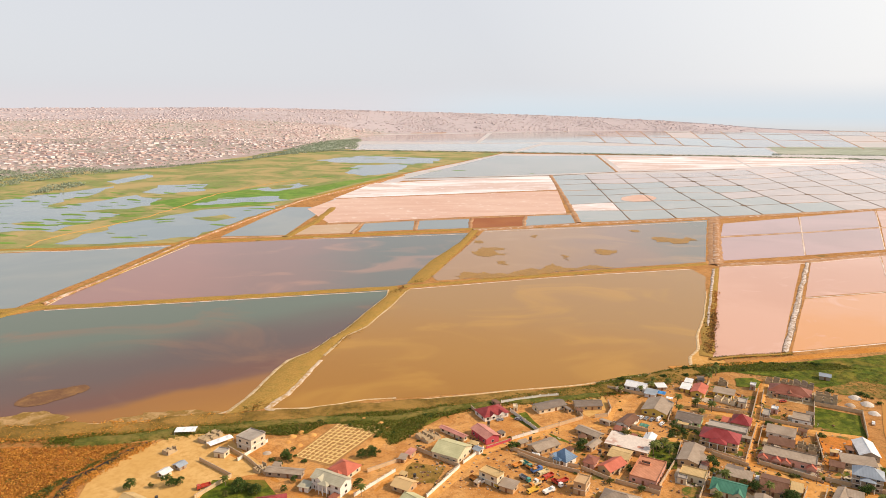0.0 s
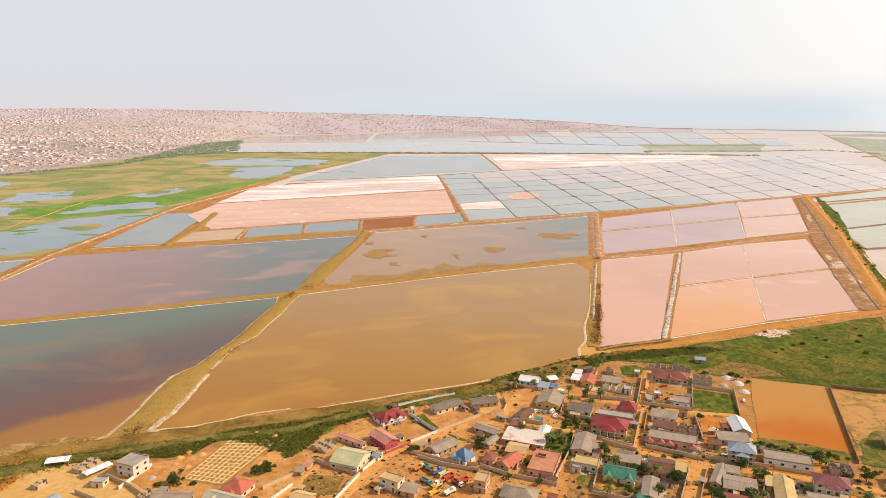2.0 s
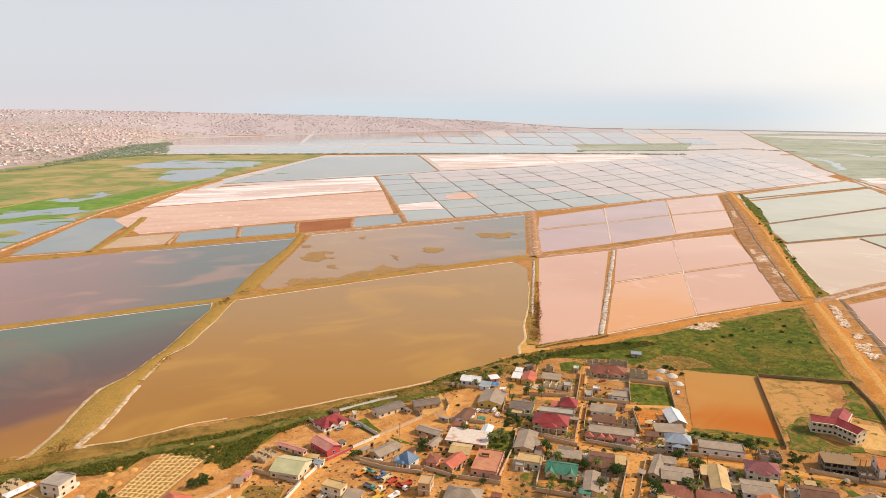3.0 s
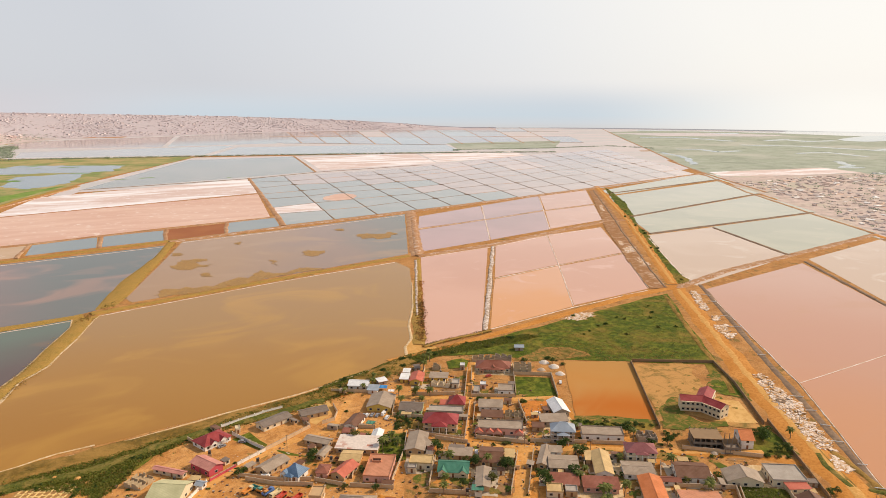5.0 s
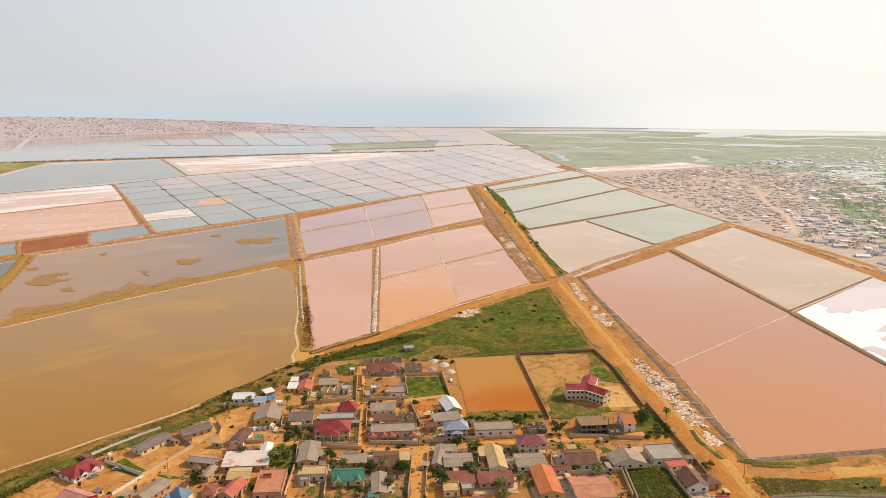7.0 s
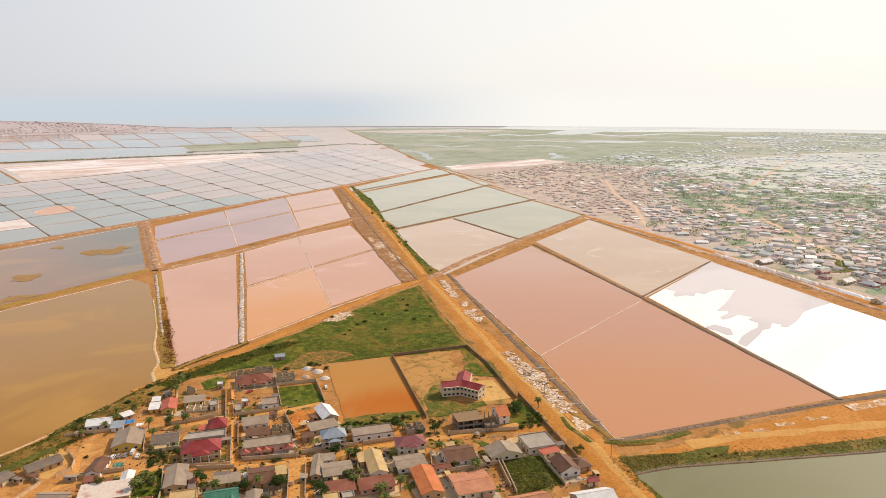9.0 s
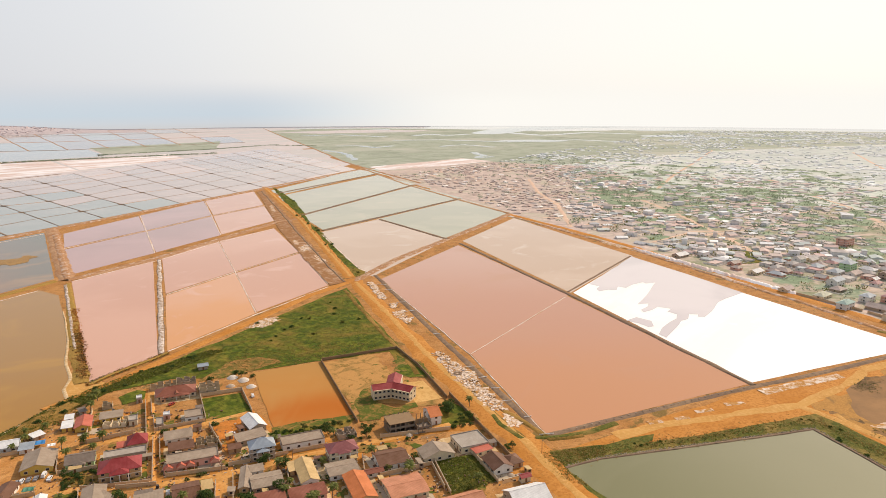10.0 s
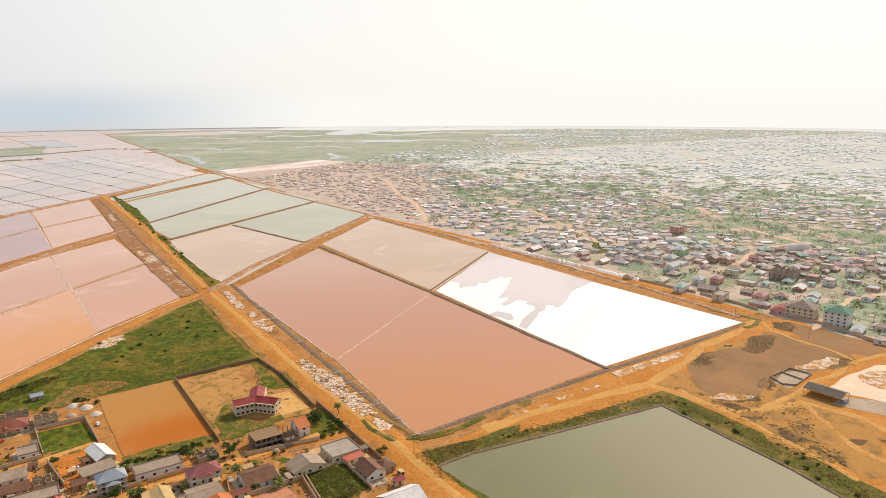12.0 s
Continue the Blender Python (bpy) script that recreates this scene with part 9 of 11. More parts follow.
tufts("verge_green_tufts", along_line([(-192.0, 328.4), (-140.9, 341.1), (-106.3, 347.8), (-70.9, 357.6), (-29.9, 360.6), (5.4, 370.3), (39.1, 380.4), (95.0, 390.3), (151.4, 414.9)], 1900, 3.5, random.Random(24)), 0.8, BLADE, "green grass tufts behind the shore", 24)
tufts("dike_dark_tufts", along_line([(-42.0, 620.0), (-63.0, 540.0), (-82.0, 482.0), (-99.0, 440.0), (-107.0, 392.0), (-112.0, 368.0)], 1000, 2.3, random.Random(310)), 0.6, LEAF_DRY, "olive weeds on the dike", 310)
tufts("dike_rust_tufts", along_line([(-42.0, 620.0), (-63.0, 540.0), (-82.0, 482.0), (-99.0, 440.0), (-107.0, 392.0), (-112.0, 368.0)], 800, 2.3, random.Random(311)), 0.6, RUSTY, "rust-brown weeds on the dike", 311)
tufts("dike_dark_tufts", along_line([(-26.0, 655.0), (-12.0, 712.0), (4.0, 775.0), (28.0, 860.0), (46.0, 940.0)], 400, 1.8, random.Random(312)), 0.7, LEAF_DRY, "olive weeds on the dike", 312)
tufts("shore_reeds", scatter(SHORE_BAND, 5200, random.Random(301)), 0.85, BLADE, "rank green reeds behind the pond shore", 301, 7, 1.6)
tufts("shore_dark_reeds", scatter(SHORE_BAND, 700, random.Random(302)), 0.8, LEAF, "dark green reeds behind the pond shore", 302, 7, 1.6)
tufts("shore_straw", scatter(SHORE_BAND, 2400, random.Random(303)), 0.7, STRAW, "dry straw between the green reeds", 303, 7, 1.6)
tufts("hedge_weeds", scatter(HEDGE, 1300, random.Random(305)), 0.8, LEAF_DRY, "dark weeds in the roadside scrub", 305, 6, 1.8)
tufts("house_band_weeds", scatter(HOUSE_BAND, 900, random.Random(306)), 0.7, LEAF_DRY, "dark green weeds between pond and houses", 306, 6, 1.6)
tufts("house_band_grass", scatter(HOUSE_BAND, 3000, random.Random(307)), 0.65, BLADE, "green grass between pond and houses", 307, 6, 1.6)
plant(BUSHES, scatter(HOUSE_BAND, 26, random.Random(308)), 0.7, 1.5, 308)
tufts("thicket_tufts", scatter([(-70.9, 357.6), (-27.1, 367.9), (5.5, 372.5), (-13.3, 345.6), (-24.6, 329.8), (-44.1, 345.5)], 1500, random.Random(25)), 0.9, BLADE, "thick green reeds beside the cleared plot", 25)
tufts("scrub_tufts", scatter([(-265.0, 319.8), (-190.8, 326.0), (-153.8, 329.8), (-159.5, 311.9), (-168.4, 293.6), (-170.3, 270.6), (-205.6, 239.7)], 2600, random.Random(26)), 0.55, RUSTY, "rust-brown reeds in the dry scrub", 26)
tufts("scrub_green_tufts", scatter([(-265.0, 319.8), (-190.8, 326.0), (-153.8, 329.8), (-159.5, 311.9), (-168.4, 293.6), (-170.3, 270.6), (-205.6, 239.7)], 800, random.Random(27)), 0.5, BLADE, "green reeds in the dry scrub", 27)
tufts("reedy_bank_dark_tufts", along_line([(228.0, 556.0), (208.0, 508.0), (188.5, 462.0)], 1100, 1.7, random.Random(320)), 0.75, DARK_REED, "dark brown reeds on the bank", 320)
tufts("ridge_tufts", along_line(RIDGE, 700, 1.4, random.Random(321)), 0.55, RUSTY, "rust-brown scrub below the pink pond", 321)
tufts("ridge_dark_tufts", along_line(RIDGE, 700, 1.4, random.Random(322)), 0.55, LEAF_DRY, "olive scrub below the pink pond", 322)
tufts("reedy_bank_tufts", along_line([(256.0, 623.9), (223.9, 546.2), (188.2, 460.2)], 700, 1.6, random.Random(63)), 0.8, RUSTY, "brown reeds on the bank", 63)
plant(BUSHES, scatter([(166.6, 420.7), (272.8, 242.7), (267.3, 168.7), (220.5, 200.8), (118.4, 348.5)], 60, random.Random(64)), 0.4, 1.0, 64)
def area(poly):
    return abs(sum(p[0] * q[1] - q[0] * p[1] for p, q in zip(poly, poly[1:] + poly[:1]))) / 2


for _i, (_line, _z) in enumerate(SPILLS):
    blobs(STREWN, scatter(_line, int(16 + area(_line) / 2.6), random.Random(330 + _i)), 0.4, 1.4, SPILL_WHITE, 340 + _i, _z, "salt_crust", 0.35, "salt")
    blobs(STREWN, scatter(_line, int(6 + area(_line) / 14), random.Random(360 + _i)), 1.2, 3.4, SPILL, 370 + _i, _z - 0.05, "salt_crust", 0.35, "salt")
VILLAGE = [(151.8, 427.4), (218.2, 352.3), (204.4, 308.5), (234.5, 264.8), (267.7, 238.6), (259.8, 170.7), (217.7, 198.6), (116.7, 344.5)]
HAMLET = [(-20.1, 338.5), (44.7, 343.8), (110.2, 351.0), (197.0, 319.1), (198.0, 293.5), (171.8, 252.3), (-13.6, 290.6)]
blobs("patches of green weeds between village houses", scatter(VILLAGE, 46, random.Random(71)) + scatter(HAMLET, 46, random.Random(72)), 1.8, 5.5, WEEDY_GREEN, 71)
blobs("patches of olive weeds between village houses", scatter(VILLAGE, 40, random.Random(73)) + scatter(HAMLET, 40, random.Random(74)), 1.8, 6.0, WEEDY, 73, 0.2)
blobs("green weeds round the school", scatter([(277.0, 314.6), (282.9, 299.0), (275.4, 278.4), (282.8, 254.9), (269.9, 264.8), (255.1, 280.2)], 26, random.Random(85)) + scatter([(333.4, 331.3), (342.3, 318.5), (312.0, 278.7), (308.0, 284.5)], 16, random.Random(86)), 1.2, 3.8, WEEDY_GREEN, 85, 0.2)
blobs("olive weeds in the school yard", scatter([(302.7, 348.9), (329.0, 337.7), (315.5, 305.1), (294.0, 304.8), (286.0, 316.4)], 14, random.Random(87)), 1.0, 3.5, WEEDY, 87, 0.22)
blobs("patches of trampled brown earth between houses", scatter(VILLAGE, 40, random.Random(75)) + scatter(HAMLET, 40, random.Random(76)), 2.5, 7.0, FLAT_MUD, 75, 0.06, "earth_patches")
tufts("reservoir_corner_tufts", scatter([(280.2, 176.6), (286.8, 177.7), (300.2, 167.8), (313.8, 156.3), (304.3, 151.7), (281.6, 164.5), (271.6, 144.1), (270.2, 160.4)], 700, random.Random(83)), 0.5, BLADE, "green reeds between road and reservoir", 83)
tufts("reservoir_corner_tufts", scatter([(280.2, 176.6), (286.8, 177.7), (300.2, 167.8), (313.8, 156.3), (304.3, 151.7), (281.6, 164.5), (271.6, 144.1), (270.2, 160.4)], 500, random.Random(84)), 0.5, STRAW, "straw-coloured reeds between road and reservoir", 84)
tufts("plot_tufts", scatter([(246.3, 217.3), (263.0, 205.6), (249.6, 181.8), (227.6, 192.3)], 1300, random.Random(28)), 0.6, BLADE, "rank green grass in the walled plot", 28)
tufts("scrub_clumps", [p for q in ([(484.0, 59.1)], [(537.3, 25.2)], [(587.0, 10.4)], [(430.0, 28.3)], [(413.4, 41.3)], [(406.4, 25.3)], [(389.7, 7.3)], [(402.4, 1.6)], [(379.8, -4.4)], [(524.7, -26.4)], [(459.2, 17.5)], [(375.0, -11.8)], [(423.3, 3.3)]) for p in scatter([(q[0][0] + a, q[0][1] + b) for a, b in ((-9, -7), (8, -8), (10, 6), (-7, 8))], 60, random.Random(int(q[0][0])))], 0.55, LEAF_DRY, "low dark scrub clumps in the sand yard", 61, 6, 2.4)
def stones(name, line, label, seed):
    """A ragged row of rough stones along a waterline, as one mesh."""
    rnd = random.Random(seed)
    bm = bmesh.new()
    for x, y in along_line(line, 620, 0.55, rnd):
        r = rnd.uniform(0.25, 0.6)
        m = pose(x, y, 0.12, rnd.uniform(-20, 20), rnd.uniform(-20, 20), rnd.uniform(0, 180)) @ Matrix.Diagonal((r, r * rnd.uniform(0.6, 1), r * 0.75, 1))
        bmesh.ops.create_icosphere(bm, subdivisions=1, radius=1.0, matrix=m)
    tagged(link(name, bm, STONE), label, "stones", kind="stuff")


STONE = earth("grey_brown_edge_stones", (0.30, 0.24, 0.17), (0.40, 0.33, 0.25), (0.20, 0.155, 0.105), 0.8, 2.0)
stones("stone_edge", [(283.0, 162.5), (300.7, 152.7), (345.9, 116.9), (386.7, 85.0), (401.0, 74.6)], "rough stones along the reservoir edge", 401)
stones("stone_edge", [(401.0, 74.6), (382.6, 47.8), (353.1, 6.2), (334.4, -16.4), (318.9, -27.7)], "rough stones along the reservoir edge", 402)
plant(BUSHES, [(358.1, 8.6), (356.4, -0.5), (348.0, -4.6), (381.0, 33.4), (384.0, 47.2), (340.2, -20.2), (393.0, 61.6)], 0.7, 1.2, 403)
plant(BUSHES, [(-77.0, 312.7), (-68.2, 310.6), (-33.6, 316.4), (-79.6, 307.7), (-73.9, 316.1), (-32.0, 320.0), (-84.0, 312.0)], 0.8, 1.4, 409)
plant(BUSHES, [(329.4, 466.0), (309.4, 423.6), (332.0, 435.4), (358.5, 447.1), (383.8, 434.2), (338.7, 408.8), (340.0, 437.0), (318.0, 428.0), (362.0, 441.0), (396.0, 446.0), (405.0, 462.0), (372.0, 412.0), (386.0, 408.0)], 0.8, 1.5, 404)
plant(BUSHES, scatter([(103.2, 337.2), (125.0, 329.3), (113.1, 304.4), (104.2, 303.9), (103.1, 320.2)], 34, random.Random(405)) + scatter([(127.4, 350.8), (141.2, 343.7), (134.4, 328.6), (120.4, 337.3)], 16, random.Random(406)), 0.6, 1.2, 405)
tufts("field_dry_tufts", scatter([(258.0, 408.1), (277.2, 418.4), (300.0, 404.0), (330.0, 385.0), (352.0, 366.0), (346.9, 345.0), (307.5, 364.0), (262.0, 388.3)], 1100, random.Random(407)), 0.4, STRAW, "dry straw-coloured grass at the field edge", 407)
tufts("field_yellow_tufts", scatter([(180.7, 434.8), (242.5, 443.2), (321.2, 459.3), (443.5, 481.9), (393.0, 399.8), (358.9, 344.1), (346.9, 338.1), (307.5, 360.5), (264.6, 387.2), (244.2, 390.4)], 2600, random.Random(408)), 0.4, YELLOW_BLADE, "yellow-green grass tufts in the open field", 408)


def litter(name, polys, count, low, high, mat, label, seed):
    """Blocks, planks and scrap lying about the yards, as one mesh."""
    rnd = random.Random(seed)
    v, f = [], []
    for poly in polys:
        for x, y in scatter(poly, count, rnd):
            if built_on(x, y, 0.3):
                continue
            w, d, h, t = rnd.uniform(low, high), rnd.uniform(low, high) * 0.6, rnd.uniform(0.15, 0.5), rnd.uniform(0, 3.1)
            k = len(v)
            v += [(x + (p * w * math.cos(t) - q * d * math.sin(t)) / 2, y + (p * w * math.sin(t) + q * d * math.cos(t)) / 2, z) for z in (0.0, h + 0.25) for p, q in ((-1, -1), (1, -1), (1, 1), (-1, 1))]
            f += [(k + a, k + b, k + b + 4, k + a + 4) for a, b in ((0, 1), (1, 2), (2, 3), (3, 0))] + [(k + 4, k + 5, k + 6, k + 7)]
    me = bpy.data.meshes.new(name)
    me.from_pydata(v, [], f)
    me.materials.append(mat)
    tagged(new(name, me), label, "clutter", kind="stuff")


_places = [[(151.8, 427.4), (218.2, 352.3), (204.4, 308.5), (234.5, 264.8), (267.7, 238.6), (259.8, 170.7), (217.7, 198.6), (116.7, 344.5)], [(-20.1, 338.5), (44.7, 343.8), (110.2, 351.0), (197.0, 319.1), (198.0, 293.5), (171.8, 252.3), (-13.6, 290.6)]]
litter("yard_blocks", _places, 170, 0.4, 1.4, P_GREY, "stacked cement blocks and slabs lying in yards", 411)
litter("yard_timber", _places, 230, 0.4, 1.9, R_BROWN, "dark timber and scrap lying in yards", 412)
tufts("reservoir_green_tufts", along_line([(295.7, 164.7), (352.5, 118.8), (410.8, 76.1), (384.3, 33.5), (356.1, -6.1), (333.3, -29.3)], 1100, 2.2, random.Random(62)), 0.4, BLADE, "green grass along the reservoir edge", 62)
tufts("reservoir_tufts", along_line([(266.9, 162.8), (286.9, 176.4), (296.9, 162.1), (353.8, 119.1), (414.1, 76.6), (389.3, 33.8), (362.1, -6.3), (338.4, -29.8)], 2200, 3.4, random.Random(29)), 0.4, STRAW, "dry grass tufts round the reservoir", 29)
tufts("bank_tufts", along_line([(-368.0, 547.1), (-351.4, 579.7), (-336.3, 679.6), (-323.2, 848.7)], 1500, 2.5, random.Random(30)) + along_line([(-343.8, 566.4), (-196.7, 600.4), (-42.7, 636.5)], 1500, 1.8, random.Random(31)) + along_line([(-37.5, 640.6), (-71.1, 503.6), (-100.8, 429.6), (-110.3, 362.4)], 1600, 3.0, random.Random(32))
      + along_line([(-26.9, 649.1), (-2.4, 732.3), (49.7, 930.1)], 700, 3.5, random.Random(33)) + along_line([(-37.4, 638.6), (126.4, 690.8), (289.2, 735.1)], 1200, 1.5, random.Random(34)), 0.55, STRAW, "dry grass tufts on the pond banks", 30, 5)
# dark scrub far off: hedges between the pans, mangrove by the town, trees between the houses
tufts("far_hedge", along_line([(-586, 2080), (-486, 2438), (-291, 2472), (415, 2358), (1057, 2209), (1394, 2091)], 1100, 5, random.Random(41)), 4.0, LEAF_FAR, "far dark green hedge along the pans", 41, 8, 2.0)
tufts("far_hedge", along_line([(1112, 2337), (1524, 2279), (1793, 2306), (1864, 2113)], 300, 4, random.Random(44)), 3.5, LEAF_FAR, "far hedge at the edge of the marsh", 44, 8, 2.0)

for line in ([(659.9, 79.6), (642.4, 48.6), (629.0, 30.0)], [(620.4, 4.1), (607.6, -20.0), (572.6, -57.4)], [(685.7, 139.6), (662.1, 83.8)]):
    compound(line, "grey block wall along the town road")

# ---- the towns in the distance ----
def palette(name, cols, rough=0.85):
    k = Nodes(name, rough, 0.08)
    stops = [(i / len(cols), c) for i, c in enumerate(cols)]
    r = k.ramp(k.random(True), *stops)
    r.node.color_ramp.interpolation = "CONSTANT"
    return k.colour(k.mix(k.ramp(k.noise(0.3), (0.4, grey(0)), (0.7, grey(0.25))), r, (0.36, 0.29, 0.24)))


# Haze is painted into these town palettes: paler, with less contrast, farther out.
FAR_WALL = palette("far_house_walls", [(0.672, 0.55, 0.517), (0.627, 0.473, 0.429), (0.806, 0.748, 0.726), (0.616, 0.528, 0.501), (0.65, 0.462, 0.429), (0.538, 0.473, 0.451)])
# Eastern walls are near white, so that shaded faces look veiled by haze.
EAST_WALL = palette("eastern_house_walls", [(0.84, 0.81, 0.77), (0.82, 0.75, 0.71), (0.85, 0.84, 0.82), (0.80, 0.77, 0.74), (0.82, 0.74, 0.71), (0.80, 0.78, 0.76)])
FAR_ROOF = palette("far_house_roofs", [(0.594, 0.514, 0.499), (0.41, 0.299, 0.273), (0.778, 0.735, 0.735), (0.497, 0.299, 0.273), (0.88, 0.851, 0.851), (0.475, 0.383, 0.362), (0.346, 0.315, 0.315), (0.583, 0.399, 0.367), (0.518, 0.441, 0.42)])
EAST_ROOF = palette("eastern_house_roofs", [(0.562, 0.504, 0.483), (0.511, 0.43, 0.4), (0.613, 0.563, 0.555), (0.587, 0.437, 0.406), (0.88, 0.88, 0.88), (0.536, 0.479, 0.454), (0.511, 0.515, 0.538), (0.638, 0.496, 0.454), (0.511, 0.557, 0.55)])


# Second and third far-town belts: haze lightens the colours step by step.
MID_WALL = palette("haze_paled_house_walls", [(0.678, 0.549, 0.517), (0.643, 0.496, 0.465), (0.79, 0.696, 0.676), (0.62, 0.527, 0.506)])
MID_ROOF = palette("haze_paled_house_roofs", [(0.564, 0.467, 0.448), (0.486, 0.359, 0.338), (0.723, 0.631, 0.624), (0.508, 0.349, 0.328), (0.508, 0.406, 0.393), (0.451, 0.385, 0.383)])
DIM_WALL = palette("haze_faint_house_walls", [(0.657, 0.567, 0.57), (0.636, 0.542, 0.546), (0.7, 0.625, 0.629)])
DIM_ROOF = palette("haze_faint_house_roofs", [(0.501, 0.419, 0.429), (0.472, 0.38, 0.385), (0.57, 0.489, 0.499), (0.461, 0.384, 0.394)])
# Outer east and huts: pale, low-contrast colours in place of haze.
OUT_WALL = palette("haze_whitened_outer_walls", [(0.864, 0.858, 0.861), (0.842, 0.831, 0.838)])
OUT_ROOF = palette("haze_whitened_outer_roofs", [(0.747, 0.773, 0.775), (0.694, 0.71, 0.709), (0.88, 0.88, 0.88), (0.733, 0.731, 0.731), (0.801, 0.844, 0.86), (0.668, 0.702, 0.701)])
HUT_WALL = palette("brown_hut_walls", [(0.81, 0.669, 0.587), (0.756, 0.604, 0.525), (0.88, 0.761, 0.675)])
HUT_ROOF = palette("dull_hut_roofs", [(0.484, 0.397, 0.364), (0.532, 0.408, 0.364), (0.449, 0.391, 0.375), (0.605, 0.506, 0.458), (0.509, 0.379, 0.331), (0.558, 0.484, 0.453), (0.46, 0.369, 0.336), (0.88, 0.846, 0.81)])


def blocks(name, spots, label, wall, roof):
    """Small gabled or flat houses, thousands of them: walls in one mesh, roofs in another."""
    wv, wf, rv, rf = [], [], [], []
    for x, y, z, w, d, h, yaw, kind in spots:
        c, s = math.cos(yaw), math.sin(yaw)
        def at(u, v, q):
            return (x + u * c - v * s, y + u * s + v * c, z + q)
        i = len(wv)
        wv += [at(u * w / 2, v * d / 2, q) for q in (-1, h) for u, v in ((-1, -1), (1, -1), (1, 1), (-1, 1))]
        wf += [(i + a, i + b, i + b + 4, i + a + 4) for a, b in ((0, 1), (1, 2), (2, 3), (3, 0))]
        i = len(rv)
        o = 0.6
        if kind < 0.7:
            r = h + d * 0.14
            e = w / 2 + o if kind < 0.35 else w / 2 - d / 2.4
            rv += [at(-w / 2 - o, -d / 2 - o, h - 0.1), at(w / 2 + o, -d / 2 - o, h - 0.1), at(w / 2 + o, d / 2 + o, h - 0.1), at(-w / 2 - o, d / 2 + o, h - 0.1), at(-e, 0, r), at(e, 0, r)]
            rf += [(i, i + 1, i + 5, i + 4), (i + 2, i + 3, i + 4, i + 5), (i + 1, i + 2, i + 5), (i + 3, i, i + 4)]
        else:
            rv += [at(u * (w / 2 + 0.3), v * (d / 2 + 0.3), q) for q in (h - 0.2, h + 0.3) for u, v in ((-1, -1), (1, -1), (1, 1), (-1, 1))]
            rf += [(i + a, i + b, i + b + 4, i + a + 4) for a, b in ((0, 1), (1, 2), (2, 3), (3, 0))] + [(i + 4, i + 5, i + 6, i + 7)]
    for nm, v, f, m in ((name + "_walls", wv, wf, wall), (name + "_roofs", rv, rf, roof)):
        me = bpy.data.meshes.new(nm)
        me.from_pydata(v, [], f)
        me.materials.append(m)
        tagged(new(nm, me), label, "houses", kind="stuff")


def far_town():
    rnd = random.Random(77)
    spots, trees = [], []
    r = 1400.0
    while r < 4880:
        a = radians(-38)
        while a < radians(25):
            rr, aa = r + rnd.uniform(-10, 10), a + rnd.uniform(-8, 8) / r
            if rr > town_edge(aa) + 25 and rnd.random() < (0.44 - aa) / 0.12:
                x, y = rr * math.sin(aa), rr * math.cos(aa)
                dense_ = 0.66 + 0.9 * noise.noise(Vector((x / 260, y / 260, 2)))
                if rnd.random() < dense_:
                    big = rnd.random() < 0.14
                    w = rnd.uniform(7.5, 14.5) * (1.3 if big else 1)
                    # Farther houses are lower, which hides shaded walls as haze would.
                    spots.append((x, y, hill(x, y), w, w * rnd.uniform(0.55, 0.8), (rnd.uniform(4, 7) if big else rnd.uniform(1.9, 2.8)) * (1.0 if rr < 3300 else 0.7), 0.5 * round(noise.noise(Vector((x / 300, y / 300, 9))) * 4) + rnd.choice((0, math.pi / 2)), rnd.random()))
                elif rnd.random() < 0.85:
                    trees.append((x, y, hill(x, y)))
            a += 20 / r
        r += 22
    # Each farther belt takes colours paled more strongly for haze.
    belts = ((0, 2900, FAR_WALL, FAR_ROOF, "pale crowded houses of the far town"), (2900, 3800, MID_WALL, MID_ROOF, "haze-paled crowded houses up the slope"), (3800, 9000, DIM_WALL, DIM_ROOF, "haze-faint houses at the top of the slope"))
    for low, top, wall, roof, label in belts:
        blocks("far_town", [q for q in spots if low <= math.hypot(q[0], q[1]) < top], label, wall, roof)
    trees = [q for q in trees if math.hypot(q[0], q[1]) < 3900]
    tree_stuff("far_town_trees", trees, 5.0, "trees between the houses of the far town", 51)


def tree_stuff(name, spots, size, label, seed, mat=None):
    rnd = random.Random(seed)
    p, n, s = [], [], []
    for x, y, z in spots:
        k = size * rnd.uniform(0.6, 1.3)
        for _ in range(15):
            d = Vector((rnd.gauss(0, 1), rnd.gauss(0, 1), rnd.gauss(0, 0.8)))
            p.append((x + d.x * k * 0.75, y + d.y * k * 0.75, z + k * 0.32 + d.z * k * 0.13))
            n.append(tuple(d))
            s.append(k * rnd.uniform(0.18, 0.34))
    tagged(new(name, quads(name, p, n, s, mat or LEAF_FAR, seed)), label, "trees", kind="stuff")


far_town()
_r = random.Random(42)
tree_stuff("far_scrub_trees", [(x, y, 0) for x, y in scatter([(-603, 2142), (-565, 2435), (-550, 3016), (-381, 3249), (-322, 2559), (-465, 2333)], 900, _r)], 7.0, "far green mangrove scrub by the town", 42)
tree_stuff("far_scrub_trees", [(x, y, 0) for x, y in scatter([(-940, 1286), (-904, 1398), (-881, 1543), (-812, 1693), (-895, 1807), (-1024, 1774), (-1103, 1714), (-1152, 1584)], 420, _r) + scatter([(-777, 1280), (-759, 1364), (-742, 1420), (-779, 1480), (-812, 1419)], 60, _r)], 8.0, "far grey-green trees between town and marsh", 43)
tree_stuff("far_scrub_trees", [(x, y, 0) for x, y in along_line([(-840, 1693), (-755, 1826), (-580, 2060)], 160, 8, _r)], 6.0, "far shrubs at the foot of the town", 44)


